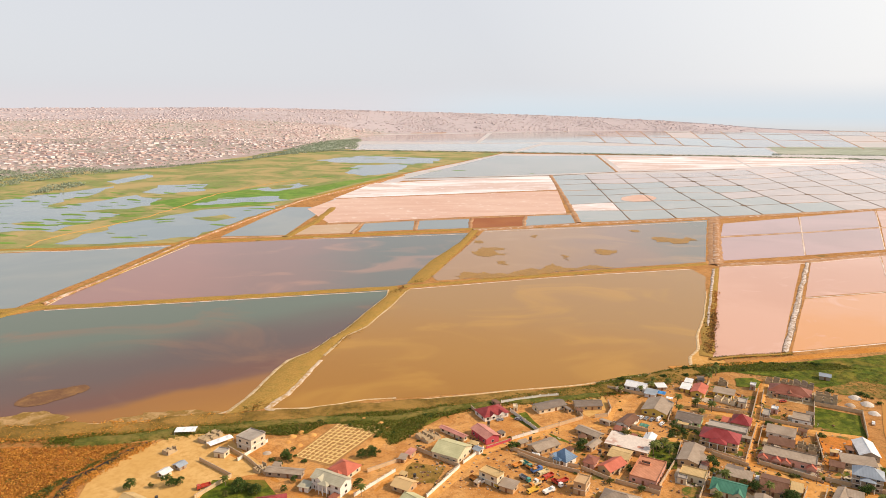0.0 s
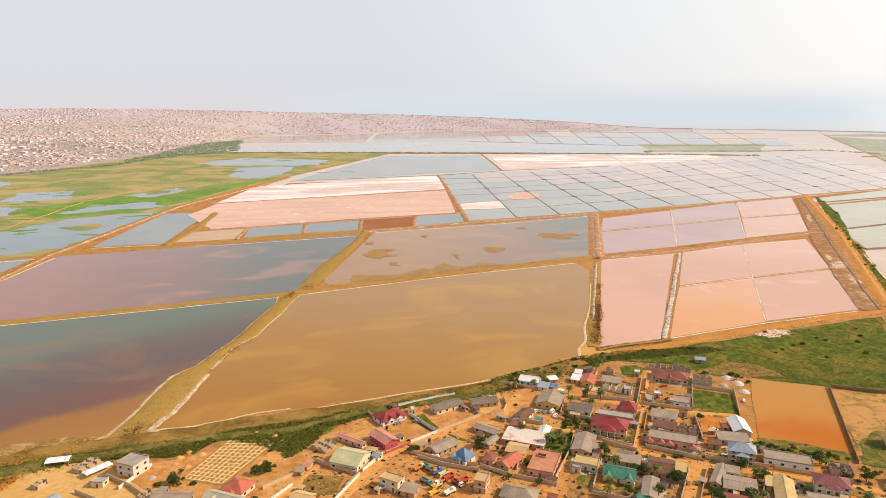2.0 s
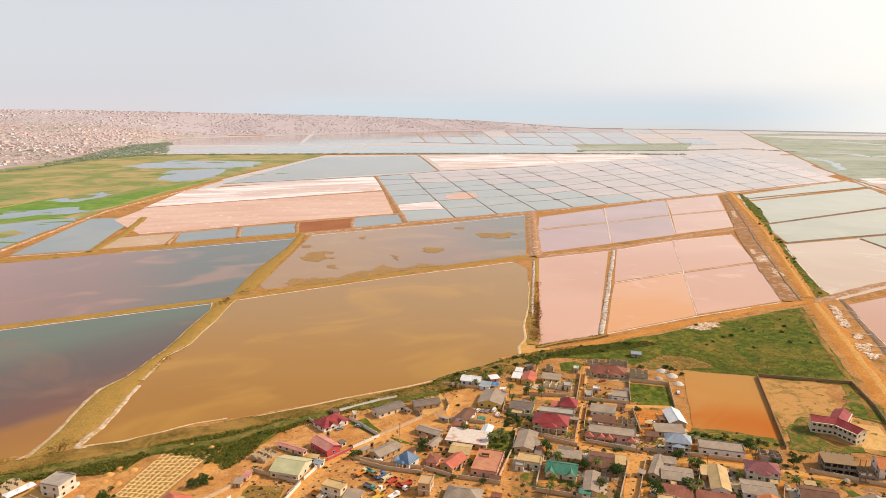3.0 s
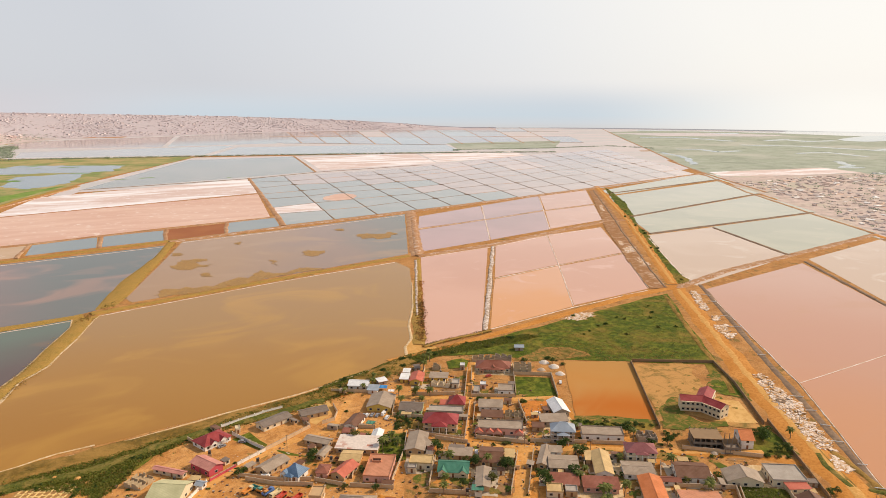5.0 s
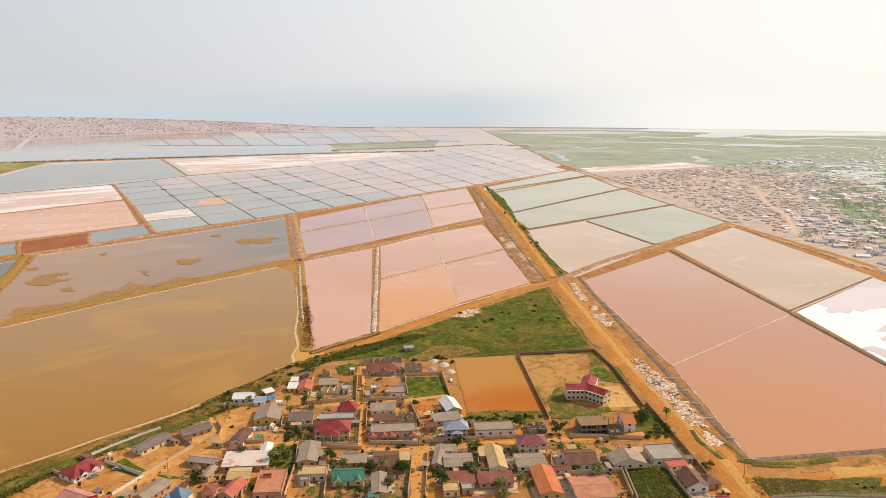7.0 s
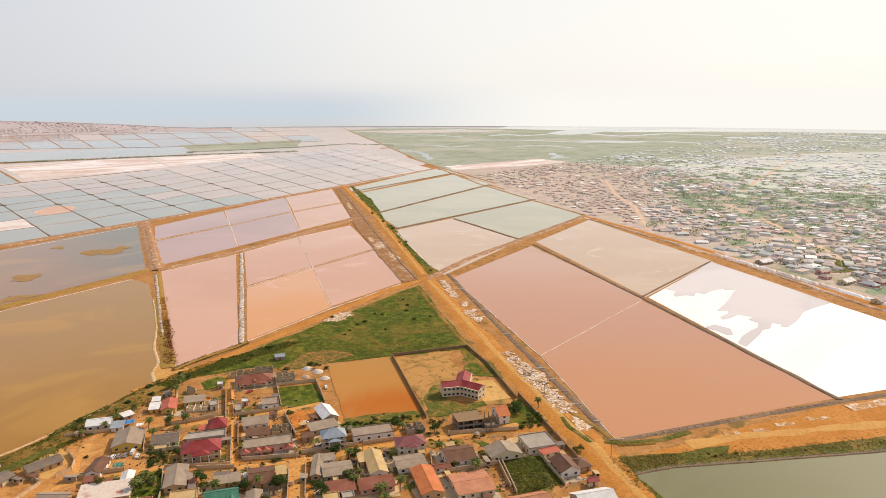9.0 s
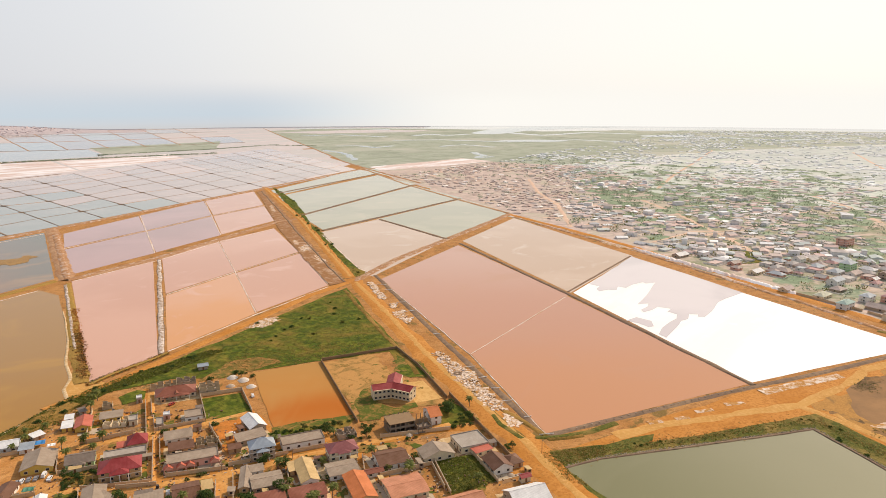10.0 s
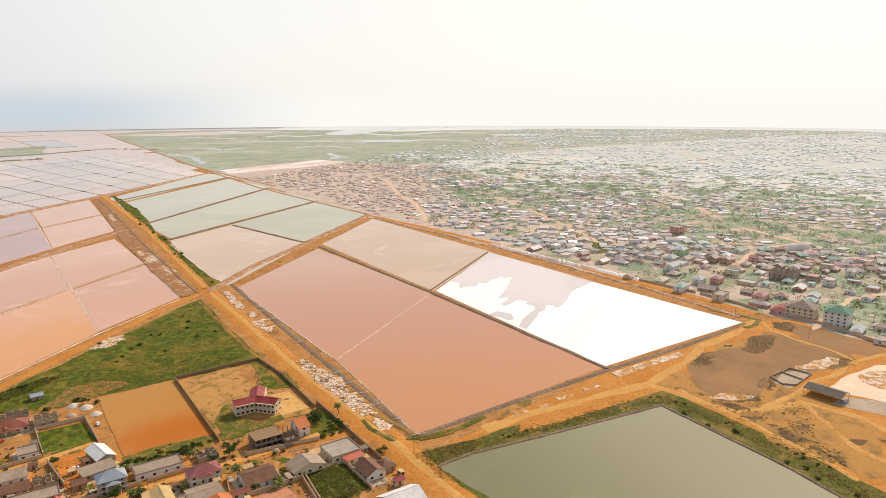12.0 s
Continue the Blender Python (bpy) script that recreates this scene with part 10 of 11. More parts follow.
# Weeds greyed and blued as if seen through haze.
TOWN_GREEN = grass("haze_muted_town_weeds", (0.238, 0.31, 0.193), (0.346, 0.396, 0.286), (0.18, 0.245, 0.151), (0.475, 0.446, 0.353), 0.02, 0.15, 0.6)


def yard_walls(spots, rnd):
    """Low block walls round about half of the yards, too many to count."""
    bm = bmesh.new()
    for x, y, z, w, d, h, yaw, kind in spots:
        if rnd.random() < 0.5:
            c, s = math.cos(yaw), math.sin(yaw)
            a, b = w / 2 + rnd.uniform(2, 5), d / 2 + rnd.uniform(2, 6)
            for (u0, v0), (u1, v1) in (((-a, -b), (a, -b)), ((a, -b), (a, b)), ((a, b), (-a, b)), ((-a, b), (-a, -b)))[rnd.randrange(2):]:
                ends = [(x + u * c - v * s, y + u * s + v * c) for u, v in ((u0, v0), (u1, v1))]
                dx, dy = ends[1][0] - ends[0][0], ends[1][1] - ends[0][1]
                l = math.hypot(dx, dy)
                nx, ny = -dy / l * 0.11, dx / l * 0.11
                low = [(ends[0][0] + nx, ends[0][1] + ny, -0.1), (ends[1][0] + nx, ends[1][1] + ny, -0.1), (ends[1][0] - nx, ends[1][1] - ny, -0.1), (ends[0][0] - nx, ends[0][1] - ny, -0.1)]
                prism(bm, [(p, q, 1.1) for p, q, _ in low], low)
    tagged(link("yard_walls", bm, P_WHITE), "low pale block walls round town yards", "walls", kind="stuff")


# Roof colours muted towards pale grey, painting in the haze over this town.
E_GREY = roofing("haze_muted_grey_sheets", (0.47, 0.43, 0.40), 0.2, 0.8)
E_TAUPE = roofing("haze_muted_brown_sheets", (0.46, 0.37, 0.33), 0.2, 0.8)
E_PINK = roofing("haze_muted_pink_sheets", (0.55, 0.40, 0.37), 0.1, 0.8)
E_BLUE = roofing("haze_muted_blue_grey_sheets", (0.46, 0.49, 0.51), 0.1, 0.8)
E_WHITE = roofing("haze_muted_white_sheets", (0.72, 0.70, 0.68), 0.1, 0.8)
E_GREEN = roofing("haze_muted_green_sheets", (0.36, 0.47, 0.42), 0.1, 0.8)
E_RED = roofing("haze_muted_red_sheets", (0.46, 0.28, 0.26), 0.1, 0.8)
E_LIME = roofing("haze_muted_lime_sheets", (0.55, 0.54, 0.42), 0.1, 0.8)
LANDMARKS = [
    (690.8, 118.9, 17.6, 9.2, "hip", E_LIME, P_CREAM, "cream house with a pale green hip roof", 1),
    (664.3, 97.0, 16.3, 8.5, "hip", E_GREEN, P_WHITE, "two-storey white house with a green roof", 2),
    (700.0, 85.1, 13.0, 8.7, "hip", E_BLUE, P_WHITE, "two-storey white house with a blue-grey roof", 2),
    (709.9, 69.4, 13.1, 8.9, "hip", E_RED, P_PINK, "two-storey pink house with a dull red roof", 2),
    (649.2, 61.2, 16.4, 9.4, "flat", SLAB, P_CREAM, "two-storey cream house with a flat concrete roof", 2),
    (664.5, 28.8, 19.6, 9.8, "hip", E_RED, P_PINK, "two-storey pink house with a mauve hip roof", 2),
    (820.1, 116.8, 16.5, 10.9, "hip", E_BLUE, P_GREEN, "three-storey teal-green house with a grey roof", 3),
    (745.0, 116.8, 17.0, 9.9, "gable", E_BLUE, P_WHITE, "two-storey pale house with a blue-grey roof", 2),
    (964.7, 140.2, 19.3, 13.3, "flat", SLAB, P_PINK, "three-storey pink and white house above the roofs", 3),
    (715.5, -3.0, 14.4, 9.0, "gable", E_WHITE, P_PINK, "pink house with a white roof", 1),
    (690.8, -14.4, 14.0, 8.4, "gable", E_BLUE, P_CREAM, "cream house with a blue-grey roof", 1),
    (739.1, 6.0, 13.0, 8.6, "hip", E_GREEN, P_CREAM, "cream house with a teal roof", 1),
    (600.2, -41.5, 18.9, 8.1, "hip", E_BLUE, P_CREAM, "cream house with a blue-grey pyramid roof", 1),
    (580.8, -55.1, 14.4, 7.7, "flat", SLAB, P_WHITE, "low white building with a flat roof", 1),
    (693.5, 149.6, 14.2, 8.7, "gable", E_TAUPE, P_CREAM, "cream house with a brown gable roof", 1),
    (746.9, 190.0, 15.4, 9.2, "gable", E_WHITE, P_CREAM, "long cream house with a white roof", 1),
    (777.7, 279.2, 18.4, 10.4, "gable", E_WHITE, P_GREY, "grey house with a bright white roof", 1)]


def off_lane(x, y, room):
    """True where a place is clear of every dirt lane of the eastern town."""
    for line, w in TOWN_LANES:
        for p, q in zip(line, line[1:]):
            dx, dy = q[0] - p[0], q[1] - p[1]
            u = max(0, min(1, ((x - p[0]) * dx + (y - p[1]) * dy) / (dx * dx + dy * dy)))
            if math.hypot(x - p[0] - u * dx, y - p[1] - u * dy) < w / 2 + room:
                return False
    return True


def east_town():
    """Scattered houses east of the ponds; those along the road as houses of their own."""
    rnd = random.Random(91)
    edge = sorted((math.atan2(x, y), math.hypot(x, y)) for x, y in [(1222, 1125), (919, 601), (804, 352), (686, 140), (626, 26), (576, -62), (521, -149)])
    far = [(radians(42), 1500), (radians(50), 1750), (radians(57), 2100), (radians(64), 2800), (radians(72), 4300), (radians(80), 4860), (radians(120), 4860)]
    spots, huts, outer, trees, hedges = [], [], [], [], []
    r = 480.0
    while r < 4420:
        a = radians(43)
        while a < radians(112):
            rr, aa = r + rnd.uniform(-6, 6), a + rnd.uniform(-5, 5) / r
            deep = rr - between(edge, aa)
            if deep > 16 and rr < between(far, aa):
                x, y = rr * math.sin(aa), rr * math.cos(aa)
                crowd = 0.8 * noise.noise(Vector((x / 190, y / 190, 4)))
                poor = aa < radians(62) and deep < 750
                full = (0.56 if poor else 0.52 if deep < 350 else 0.44 if deep < 1100 else 0.38) + crowd
                turn = 0.6 * round(noise.noise(Vector((x / 300, y / 300, 9))) * 3) + 0.3 + rnd.choice((0, math.pi / 2))
                # House heights are cut down so shaded walls show less, imitating haze.
                if rnd.random() < full:
                    if poor:
                        w = rnd.uniform(6, 13)
                        huts.append((x, y, 0, w, w * rnd.uniform(0.5, 0.8), rnd.uniform(0.9, 1.4), turn, rnd.random()))
                    elif deep < 1000:
                        big = rnd.random() < 0.10
                        w = rnd.uniform(8, 16)
                        spots.append((x, y, 0, w, w * rnd.uniform(0.55, 0.85), rnd.uniform(4.5, 6.5) if big and deep < 700 else rnd.uniform(1.5, 2.3) * (1 if deep < 260 else 0.5), turn, rnd.random()))
                    else:
                        w = rnd.uniform(9, 19)
                        outer.append((x, y, 0, w, w * rnd.uniform(0.5, 0.8), rnd.uniform(0.9, 1.4), turn, rnd.random()))
                elif deep < 1300 and rnd.random() < (0.2 if poor else 0.42):
                    trees.append((x, y, 0))
                if deep < 900 and not poor and rnd.random() < 0.4:
                    (hedges if deep < 320 else trees).append((x + 8, y + 5, 0))
            a += (14 if deep < 750 else 18 if deep < 1300 else 26) / r
        r += 17 if r < 1500 else 22
    spots = [q for q in spots if all(math.hypot(q[0] - k[0], q[1] - k[1]) > 17 for k in LANDMARKS)]
    spots = [q for q in spots if off_lane(q[0], q[1], 4)]
    trees, hedges = [q for q in trees if off_lane(q[0], q[1], 2)], [q for q in hedges if off_lane(q[0], q[1], 2)]
    spots.sort(key=lambda q: math.hypot(q[0] - 640, q[1] - 20))
    near, rest = spots[:170], spots[170:]
    yard_walls(spots[:500], rnd)
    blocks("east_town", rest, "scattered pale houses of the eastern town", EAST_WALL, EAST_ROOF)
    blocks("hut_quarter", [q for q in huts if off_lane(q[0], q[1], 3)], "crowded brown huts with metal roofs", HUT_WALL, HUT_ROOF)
    blocks("outer_town", outer, "haze-whitened low houses of the outer eastern town", OUT_WALL, OUT_ROOF)
    _b = random.Random(93)
    greens = [(p[0], p[1]) for p in trees if _b.random() < 0.34 and math.atan2(p[0], p[1]) > radians(63)]
    blobs("patches of green weeds between town houses", greens, 9, 30, TOWN_GREEN, 94, 0.14)
    earths = [(q[0] + 9, q[1] + 4) for q in huts[::9]] + [(q[0] + 10, q[1] - 5) for q in spots[::14]]
    blobs("patches of pale orange earth between town houses", earths, 5, 15, PALE_LANE, 95, 0.1, "earth_patches", 0.0, "ground")
    tree_stuff("east_town_trees", hedges, 4.5, "green garden trees near the town road", 57, LEAF_DRY)
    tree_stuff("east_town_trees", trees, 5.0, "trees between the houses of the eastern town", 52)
    looks = [(E_GREY, "haze-muted grey"), (E_GREY, "haze-muted grey"), (E_TAUPE, "haze-muted brown"), (E_PINK, "haze-muted pink"), (E_BLUE, "haze-muted blue-grey"), (E_WHITE, "pale"), (E_GREEN, "haze-muted green"), (E_TAUPE, "haze-muted brown"), (E_RED, "muted red")]
    # Walls are mostly white here, standing in for paling by haze.
    walls = [(P_CREAM, "cream"), (P_WHITE, "white"), (P_GREY, "cement grey"), (P_WHITE, "white"), (P_PINK, "pink"), (P_WHITE, "white")]
    for x, y, z, w, d, h, yaw, kind in near:
        (rm, rn), (wm, wn_) = rnd.choice(looks), rnd.choice(walls)
        floors = max(1, round(h / 3.1))
        form = "gable" if kind < 0.35 else "hip" if kind < 0.75 else "flat"
        house(x, y, w, d, form, rm, wm, f"{wn_} house with {rn} {form} roof in eastern town", floors, math.degrees(yaw), group="eastern town houses", every=6.0, pane=False)


east_town()
for x, y, w, d, form, rm, wm, label, floors in LANDMARKS:
    house(x, y, w, d, form, rm, wm, label, floors, yaw=-15, group="eastern town houses", every=5.0, pane=False)
house(628.5, -3.5, 19.1, 21.7, "hip", R_DARK, P_CREAM, "three-storey cream house with a dark blue-grey roof", 3, yaw=-15, group="eastern town houses")
house(615.8, -28.4, 18.8, 17.7, "hip", R_TEAL, P_WHITE, "four-storey white house with a green roof", 4, yaw=-15, group="eastern town houses")
house(630.9, 10.8, 16.0, 16.0, "gable", R_CRIMSON, P_PINK, "pink house with a red roof", yaw=-15, group="eastern town houses")
shell(755.6, 10.0, 21.5, 23.1, "unfinished grey three-storey concrete house", yaw=-15, storeys=3, mat=P_GREY, seed=31)

# ---- lorries, cars and small things ----
def paint(name, col):
    k = Nodes(name, 0.4, 0.5)
    return k.colour(k.mix(k.ramp(k.noise(1.5, 5), (0.5, grey(0)), (0.8, grey(0.6))), col, (0.30, 0.20, 0.11)))


PAINTS = {"white": paint("white_car_paint", (0.75, 0.75, 0.74)), "grey": paint("grey_car_paint", (0.25, 0.26, 0.28)), "red": paint("red_lorry_paint", (0.45, 0.05, 0.03)), "orange": paint("orange_lorry_paint", (0.60, 0.25, 0.05)),
          "teal": paint("teal_lorry_paint", (0.06, 0.30, 0.26)), "blue": paint("blue_lorry_paint", (0.08, 0.17, 0.40)), "cream": paint("cream_lorry_paint", (0.66, 0.54, 0.32)), "yellow": paint("yellow_lorry_paint", (0.62, 0.40, 0.05))}
TYRE = paint("black_tyre_rubber", (0.02, 0.02, 0.02))


def wheel(parent, x, y, r):
    bm = bmesh.new()
    bmesh.ops.create_cone(bm, cap_ends=True, segments=14, radius1=r, radius2=r, depth=r * 0.6, matrix=Matrix.Translation((x, y, r)) @ Matrix.Rotation(math.pi / 2, 4, "X"))
    part("wheel", bm, TYRE, parent)


def rounded(bm, sx, sy, z0, z1, tx, ty, shift=0.0):
    """A body block whose top is drawn in."""
    prism(bm, [(-tx + shift, -ty, z1), (tx + shift, -ty, z1), (tx + shift, ty, z1), (-tx + shift, ty, z1)], [(-sx, -sy, z0), (sx, -sy, z0), (sx, sy, z0), (-sx, sy, z0)])


def car(x, y, yaw, colour, van=False):
    top = tagged(new("car"), f"parked {colour} {'van' if van else 'car'} on sandy ground", "car", "parked cars")
    top.matrix_basis = pose(x, y, 0.2, 0, 0, yaw)
    bm = bmesh.new()
    rounded(bm, 2.15, 0.86, 0.3, 0.95, 2.1, 0.82)
    part("body", bm, PAINTS[colour], top)
    bm = bmesh.new()
    rounded(bm, 2.0 if van else 1.35, 0.8, 0.953, 1.9 if van else 1.42, 1.8 if van else 0.85, 0.68, -0.1)
    part("cabin", bm, PAINTS[colour], top)
    bm = bmesh.new()
    rounded(bm, 1.28, 0.83, 1.0, 1.36, 0.95, 0.75, -0.05)
    part("windows", bm, GLASS, top)
    for wx in (-1.3, 1.3):
        for wy in (-0.78, 0.78):
            wheel(top, wx, wy, 0.32)


def lorry(x, y, yaw, cab, bed):
    top = tagged(new("lorry"), f"old tipper lorry with {cab} cab and {bed} bed", "lorry", "lorries in the yard")
    top.matrix_basis = pose(x, y, 0.2, 0, 0, yaw)
    top.scale = (0.88, 0.88, 0.88)
    bm = bmesh.new()
    rounded(bm, 1.0, 1.15, 0.8, 2.6, 0.85, 1.05, 0.05)
    ob = part("cab", bm, PAINTS[cab], top)
    ob.matrix_basis = pose(-2.7, 0, 0)
    bm = bmesh.new()
    box(bm, -3.6, -1.0, 1.7, -3.52, 1.0, 2.35)
    part("windscreen", bm, GLASS, top)
    bm = bmesh.new()
    box(bm, -1.55, -1.2, 1.2, 3.5, 1.2, 1.35)
    for a in ((-1.55, -1.2, 3.5, -1.1), (-1.55, 1.1, 3.5, 1.2), (-1.55, -1.1, -1.45, 1.1), (3.4, -1.1, 3.5, 1.1)):
        box(bm, a[0], a[1], 1.353, a[2], a[3], 2.3)
    part("bed", bm, PAINTS[bed], top)
    bm = bmesh.new()
    box(bm, -3.4, -0.45, 0.7, 3.4, 0.45, 1.0)
    part("chassis", bm, TYRE, top)
    for wx in (-2.6, 1.4, 2.6):
        for wy in (-1.0, 1.0):
            wheel(top, wx, wy, 0.5)


for k, (x, y) in enumerate([(110.0, 359.3), (112.0, 358.8), (114.7, 357.9), (117.3, 356.3), (121.0, 356.4), (121.3, 351.3)]):
    car(x, y, 50, "white" if k in (1, 4, 5) else "grey", k == 4)
for (x, y), yaw, c in zip([(202.4, 380.9), (239.1, 352.5), (149.2, 295.4), (201.5, 321.1)], (10, 60, 60, -30), ("red", "white", "white", "white")):
    car(x, y, yaw, c)
for (x, y), yaw, c in zip([(32.2, 355.8), (42.6, 356.4), (47.0, 316.0), (121.8, 295.0)], (20, -30, -20, 60), ("grey", "grey", "white", "white")):
    car(x, y, yaw, c, c == "white")
car(451.3, -23.7, -25, "white")
rnd_ = random.Random(5)
for (x, y), cab, bed in zip([(37.2, 306.5), (41.4, 306.7), (43.3, 303.1), (45.5, 301.6), (48.4, 299.0), (39.0, 293.9), (45.7, 292.5), (43.3, 289.1), (50.2, 295.6), (56.2, 291.3), (53.5, 289.9), (15.3, 293.0), (18.6, 291.4), (23.2, 291.3), (27.1, 288.7), (41.4, 283.8), (48.6, 283.3)],
                            ("cream", "teal", "orange", "blue", "cream", "teal", "white", "orange", "red", "red", "white", "orange", "white", "white", "yellow", "yellow", "white"),
                            ("orange", "teal", "orange", "blue", "cream", "grey", "orange", "cream", "red", "red", "red", "orange", "white", "grey", "yellow", "yellow", "white")):
    lorry(x, y, rnd_.choice((35, 40, 125, 130, 215)), cab, bed)
lorry(-109.7, 286.6, 30, "red", "red")


def utility_pole(x, y, h=8.0):
    top = tagged(new("utility_pole"), "weathered wooden utility pole with crossarm", "pole", "utility poles")
    top.matrix_basis = pose(x, y, 0, 0, 0, -28)
    bm = bmesh.new()
    limb(bm, (0, 0, -0.2), (0, 0, h), 0.15, 0.10)
    part("mast", bm, BARK, top)
    bm = bmesh.new()
    box(bm, -0.9, 0.12, h - 0.75, 0.9, 0.22, h - 0.6)
    part("crossarm", bm, BARK, top)


for x, y in [(322.6, 246.0), (340.1, 279.8), (285.4, 178.2), (566.1, -6.9), (602.1, 46.3)] + [(175.5, 347.9), (174.8, 291.0), (202.3, 271.7), (227.8, 259.3), (129.6, 325.0), (108.2, 334.1)] + [(26.8, 291.5), (62.5, 340.1), (97.0, 339.7)]:
    utility_pole(x, y)


def salt_heap(x, y, r, k):
    """A cone of raked salt with a slumped, uneven foot."""
    bm = bmesh.new()
    tip = bm.verts.new((0, 0, r * 0.55))
    rings = []
    for j, (u, z) in enumerate(((0.35, 0.40), (0.7, 0.18), (1.05, -0.02))):
        rings.append([bm.verts.new((math.cos(i * 0.628) * r * u * (1 + 0.14 * noise.noise(Vector((i * 1.7, j, k)))), math.sin(i * 0.628) * r * u, r * z)) for i in range(10)])
    for i in range(10):
        bm.faces.new((tip, rings[0][i], rings[0][(i + 1) % 10]))
        for p, q in zip(rings, rings[1:]):
            bm.faces.new((p[i], q[i], q[(i + 1) % 10], p[(i + 1) % 10]))
    ob = tagged(link("salt_mound", bm, SALT_WHITE, smooth=True), "white mound of raked salt beside the road", "salt mound", "salt mounds")
    ob.matrix_basis = pose(x, y, 0.3)
    return ob


HEAP = salt_heap(787.1, 337.5, 3.6, 1)
for i in range(1, 84):
    a, b = Vector([(783.9, 336.2)][0]), Vector([(687.5, 141.0)][0])
    p = a.lerp(b, i / 83)
    copy_thing(HEAP, pose(p.x + noise.noise(Vector((i * 0.9, 0, 1))) * 4, p.y + noise.noise(Vector((0, i * 0.9, 2))) * 4, 0.3, 0, 0, i * 50)).scale = [1.15 + 0.4 * noise.noise(Vector((i, 1, 1)))] * 3


def outlet_pipe(a, b):
    top = tagged(new("outlet_pipe"), "white plastic outlet pipe across the pond bank", "pipe", "outlet pipes")
    a, b = Vector(a), Vector(b)
    m, n = (a + b) / 2, (b - a).length / 2
    top.matrix_basis = pose(m.x, m.y, 0.95, 0, 0, math.degrees(math.atan2(b.y - a.y, b.x - a.x)))
    bm = bmesh.new()
    limb(bm, (-n, 0, 0), (n, 0, 0), 0.17, 0.17)
    part("tube", bm, PAINTS["white"], top)
    for s in (-n * 0.7, n * 0.7):
        bm = bmesh.new()
        box(bm, s - 0.12, -0.2, -0.95, s + 0.12, 0.2, -0.18)
        part("support", bm, P_GREY, top)


for a, b in (((353.7, 277.4), (360.4, 272.2)), ((345.0, 259.3), (350.5, 256.1)), ((336.4, 243.6), (340.2, 239.5)), ((324.4, 228.1), (329.9, 223.6)), ((314.5, 206.4), (318.2, 203.7)), ((301.5, 189.1), (307.7, 183.5)), ((393.8, 335.9), (398.3, 332.1)), ((424.3, 390.3), (433.0, 385.8)), ((440.0, 414.5), (446.2, 408.8)), ((464.1, 450.9), (468.5, 445.7)), ((475.1, 471.0), (478.9, 462.9))):
    outlet_pipe(a, b)


def salt_pit(x, y):
    """A ring of dark mud thrown up round a pit in the salt."""
    bm = bmesh.new()
    rings = [[bm.verts.new((math.cos(i * 0.3927) * r * (1 + 0.12 * noise.noise(Vector((i, r, 0)))), math.sin(i * 0.3927) * r, z)) for i in range(16)] for r, z in ((3.3, 0.0), (2.6, 0.5), (1.9, 0.45), (1.2, 0.08))]
    for p, q in zip(rings, rings[1:]):
        for i in range(16):
            bm.faces.new((p[i], p[(i + 1) % 16], q[(i + 1) % 16], q[i]))
    bm.faces.new(rings[-1])
    bmesh.ops.recalc_face_normals(bm, faces=bm.faces[:])
    ob = tagged(link("salt_pit", bm, BUND_DARK, smooth=True), "round dark mud pit in the spilled salt", "pit")
    ob.matrix_basis = pose(x, y, 0.62)


salt_pit(342.9, 274.2)


def stone(x, y, size, k, me=[]):
    if not me:
        bm = bmesh.new()
        bmesh.ops.create_icosphere(bm, subdivisions=1, radius=1)
        for v in bm.verts:
            v.co *= 0.8 + 0.4 * noise.noise(v.co * 2)
            v.co.z *= 0.6
        m = bpy.data.meshes.new("stone")
        bm.to_mesh(m)
        bm.free()
        m.materials.append(P_GREY)
        me.append(m)
    ob = tagged(new("stone", me[0]), "pale rough stone set along the pond bank", "stone", "stones along the pond bank")
    ob.matrix_basis = pose(x, y, 0.75, 0, 0, k * 70)
    ob.scale = [size] * 3


for k, p in enumerate(dense([(321.0, 176.8), (362.9, 156.1), (433.2, 119.1)], 5.0, False)):
    stone(p.x, p.y, 0.6 + 0.25 * noise.noise(Vector((k, 0, 0))), k)


def open_shed(x, y, w, d, yaw):
    top = tagged(new("open_shed"), "long open shed with a dark roof on posts", "shed")
    top.matrix_basis = pose(x, y, 0, 0, 0, yaw)
    part("roof", gable(w, d, 4.2, 0.5, 1.6), R_BLACK, top)
    for i in range(5):
        for s in (-1, 1):
            bm = bmesh.new()
            limb(bm, (-w / 2 + w * i / 4, s * d / 2, -0.1), (-w / 2 + w * i / 4, s * d / 2, 4.1), 0.14, 0.12)
            part("post", bm, BARK, top)


open_shed(455.3, -13.1, 21, 12, -115)


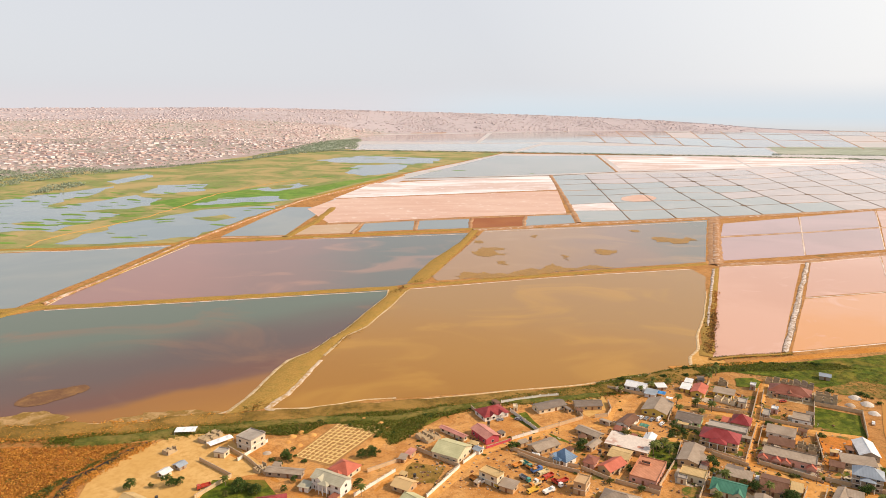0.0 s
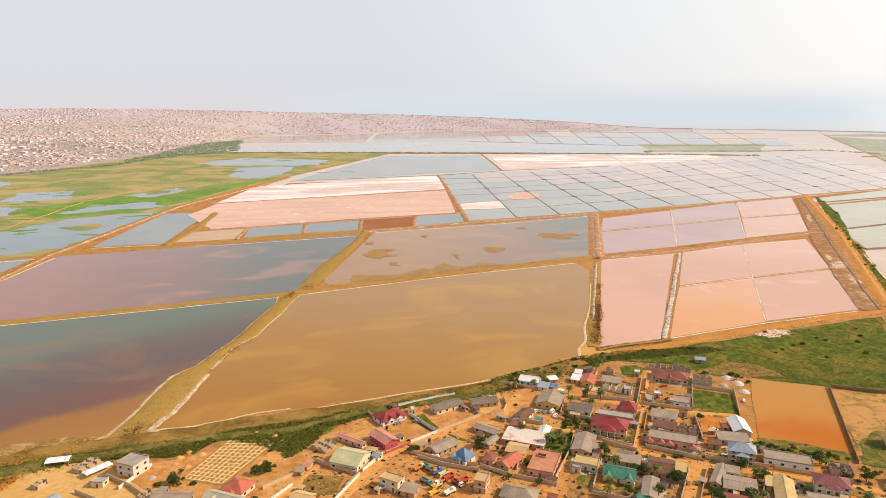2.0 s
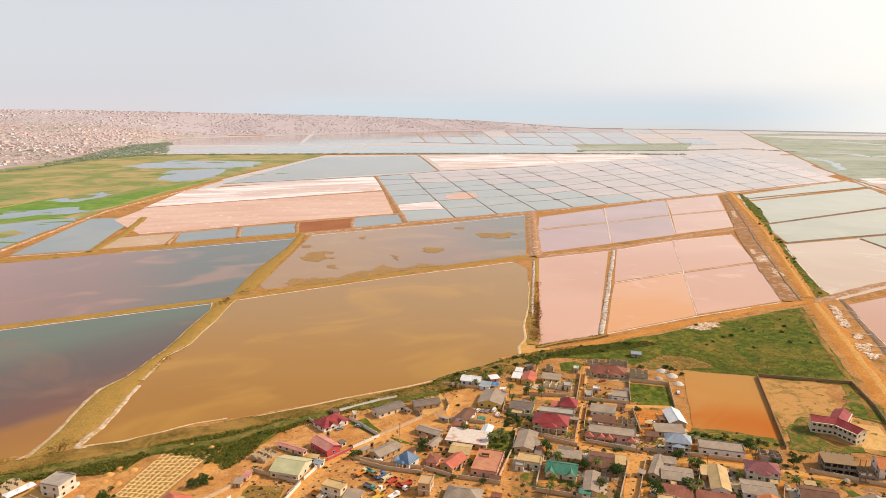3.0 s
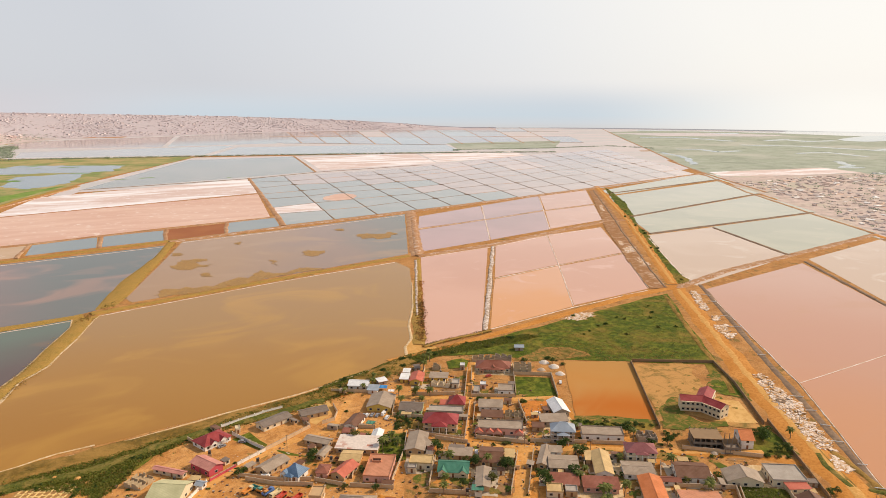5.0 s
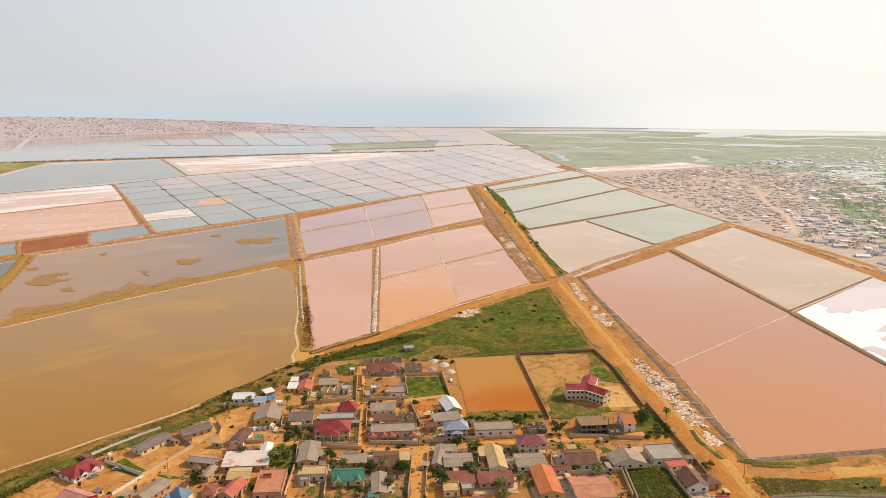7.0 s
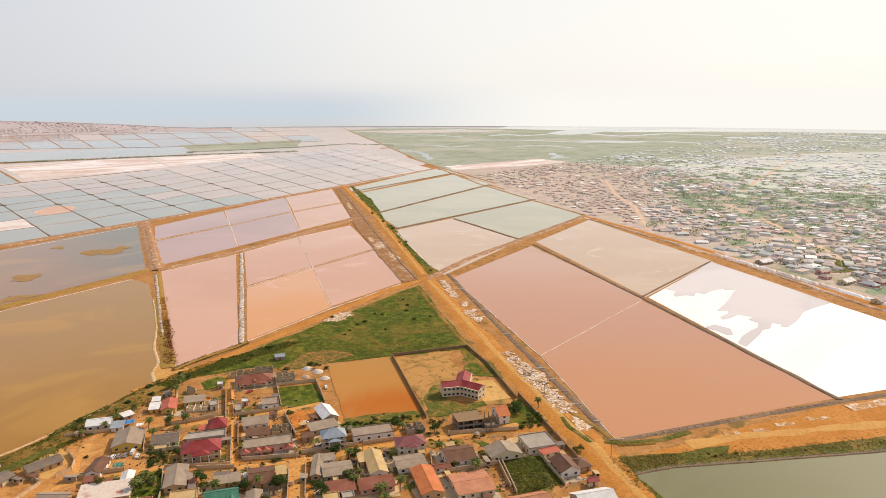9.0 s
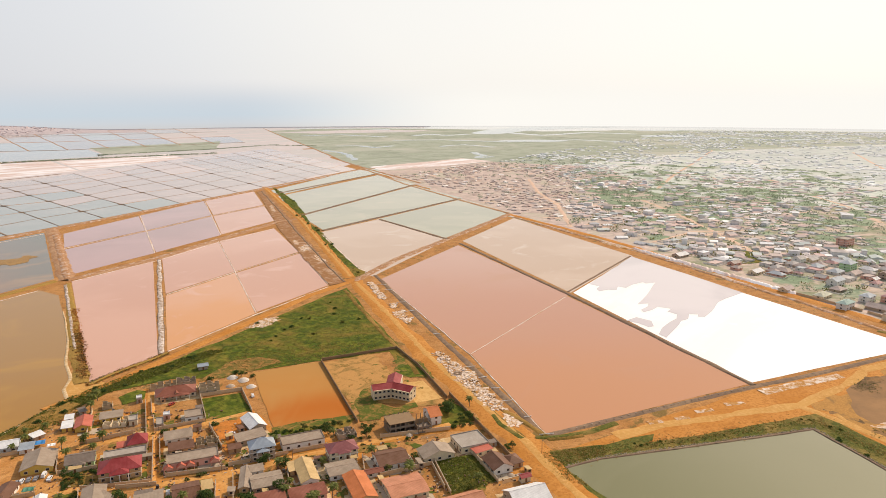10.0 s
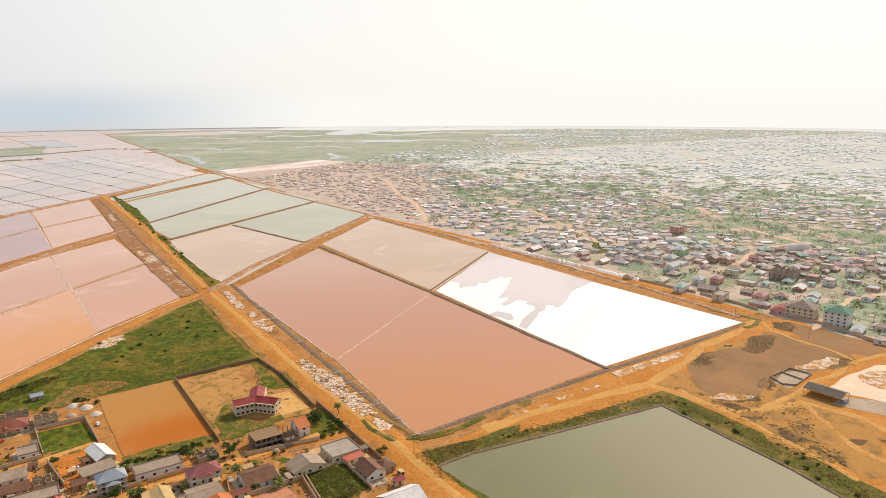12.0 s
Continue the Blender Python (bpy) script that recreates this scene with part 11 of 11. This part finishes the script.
def clutter():
    """Blocks, boards, scrap and buckets lying about the yards, too small to pick apart."""
    rnd = random.Random(303)
    v, f = [], []
    for x, y in scatter(VILLAGE, 420, rnd) + scatter(HAMLET, 520, rnd):
        a, b, h, t = rnd.uniform(0.15, 0.6), rnd.uniform(0.15, 0.4), rnd.uniform(0.1, 0.5), rnd.uniform(0, 3.1)
        c, s, k = math.cos(t), math.sin(t), len(v)
        v += [(x + u * a * c - w * b * s, y + u * a * s + w * b * c, z) for z in (0.0, h + 0.2) for u, w in ((-1, -1), (1, -1), (1, 1), (-1, 1))]
        f += [(k + i, k + j, k + j + 4, k + i + 4) for i, j in ((0, 1), (1, 2), (2, 3), (3, 0))] + [(k + 4, k + 5, k + 6, k + 7)]
    me = bpy.data.meshes.new("yard_clutter")
    me.from_pydata(v, [], f)
    me.materials.append(palette("yard_clutter_colours", [(0.46, 0.36, 0.26), (0.16, 0.11, 0.08), (0.52, 0.42, 0.32), (0.30, 0.20, 0.12), (0.34, 0.14, 0.07), (0.12, 0.10, 0.08), (0.40, 0.30, 0.21)]))
    return tagged(new("yard_clutter", me), "building blocks, boards and scrap lying in yards", "clutter", kind="stuff")


clutter()

# ---- distance ----
def backdrop():
    """Sea and shore beyond the plain: a low glowing ring far behind everything."""
    bm = bmesh.new()
    n, r = 120, 4960
    rows = []
    for i in range(n + 1):
        a = radians(-110 + 250 * i / n)
        rows.append([bm.verts.new((r * math.sin(a), r * math.cos(a), z)) for z in (-5, 60, 178, 340)])
    for p, q in zip(rows, rows[1:]):
        for u in range(3):
            bm.faces.new((p[u], q[u], q[u + 1], p[u + 1]))
    k = Nodes("glowing_sea_haze", 1.0, 0.0)
    sep = k.n.new("ShaderNodeSeparateXYZ")
    k.l.new(k.geo.outputs["Position"], sep.inputs[0])
    mr = k.n.new("ShaderNodeMapRange")
    mr.inputs[1].default_value, mr.inputs[2].default_value = 0, 340
    k.l.new(sep.outputs[2], mr.inputs[0])
    # haze over the sea, painted as a colour ramp by height
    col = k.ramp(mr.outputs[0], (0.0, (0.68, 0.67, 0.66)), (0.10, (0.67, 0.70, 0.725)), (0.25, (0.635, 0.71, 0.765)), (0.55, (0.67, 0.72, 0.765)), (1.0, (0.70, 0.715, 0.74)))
    # sunlit haze painted on: the glow brightens towards the sun
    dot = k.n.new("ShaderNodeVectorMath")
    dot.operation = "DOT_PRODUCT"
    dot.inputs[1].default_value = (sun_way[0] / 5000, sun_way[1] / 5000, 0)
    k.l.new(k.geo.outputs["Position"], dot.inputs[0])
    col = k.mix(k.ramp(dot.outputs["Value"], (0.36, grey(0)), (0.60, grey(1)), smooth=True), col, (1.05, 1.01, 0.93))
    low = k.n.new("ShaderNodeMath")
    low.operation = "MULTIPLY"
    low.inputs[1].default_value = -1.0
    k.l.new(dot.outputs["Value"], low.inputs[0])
    # inland, behind the far town, the painted haze is pinkish
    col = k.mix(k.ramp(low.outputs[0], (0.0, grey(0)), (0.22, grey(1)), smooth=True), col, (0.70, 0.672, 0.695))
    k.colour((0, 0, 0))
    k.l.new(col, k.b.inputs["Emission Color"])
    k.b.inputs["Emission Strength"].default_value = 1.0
    # its upper edge melts into the haze
    clear = k.n.new("ShaderNodeBsdfTransparent")
    melt = k.n.new("ShaderNodeMixShader")
    k.l.new(k.ramp(mr.outputs[0], (0.40, grey(0)), (0.99, grey(1)), smooth=True), melt.inputs[0])
    k.l.new(k.b.outputs[0], melt.inputs[1])
    k.l.new(clear.outputs[0], melt.inputs[2])
    k.l.new(melt.outputs[0], k.n["Material Output"].inputs[0])
    return tagged(link("backdrop", bm, k.m), "glowing backdrop painted as hazy sea and far shore", "backdrop", kind="structure")


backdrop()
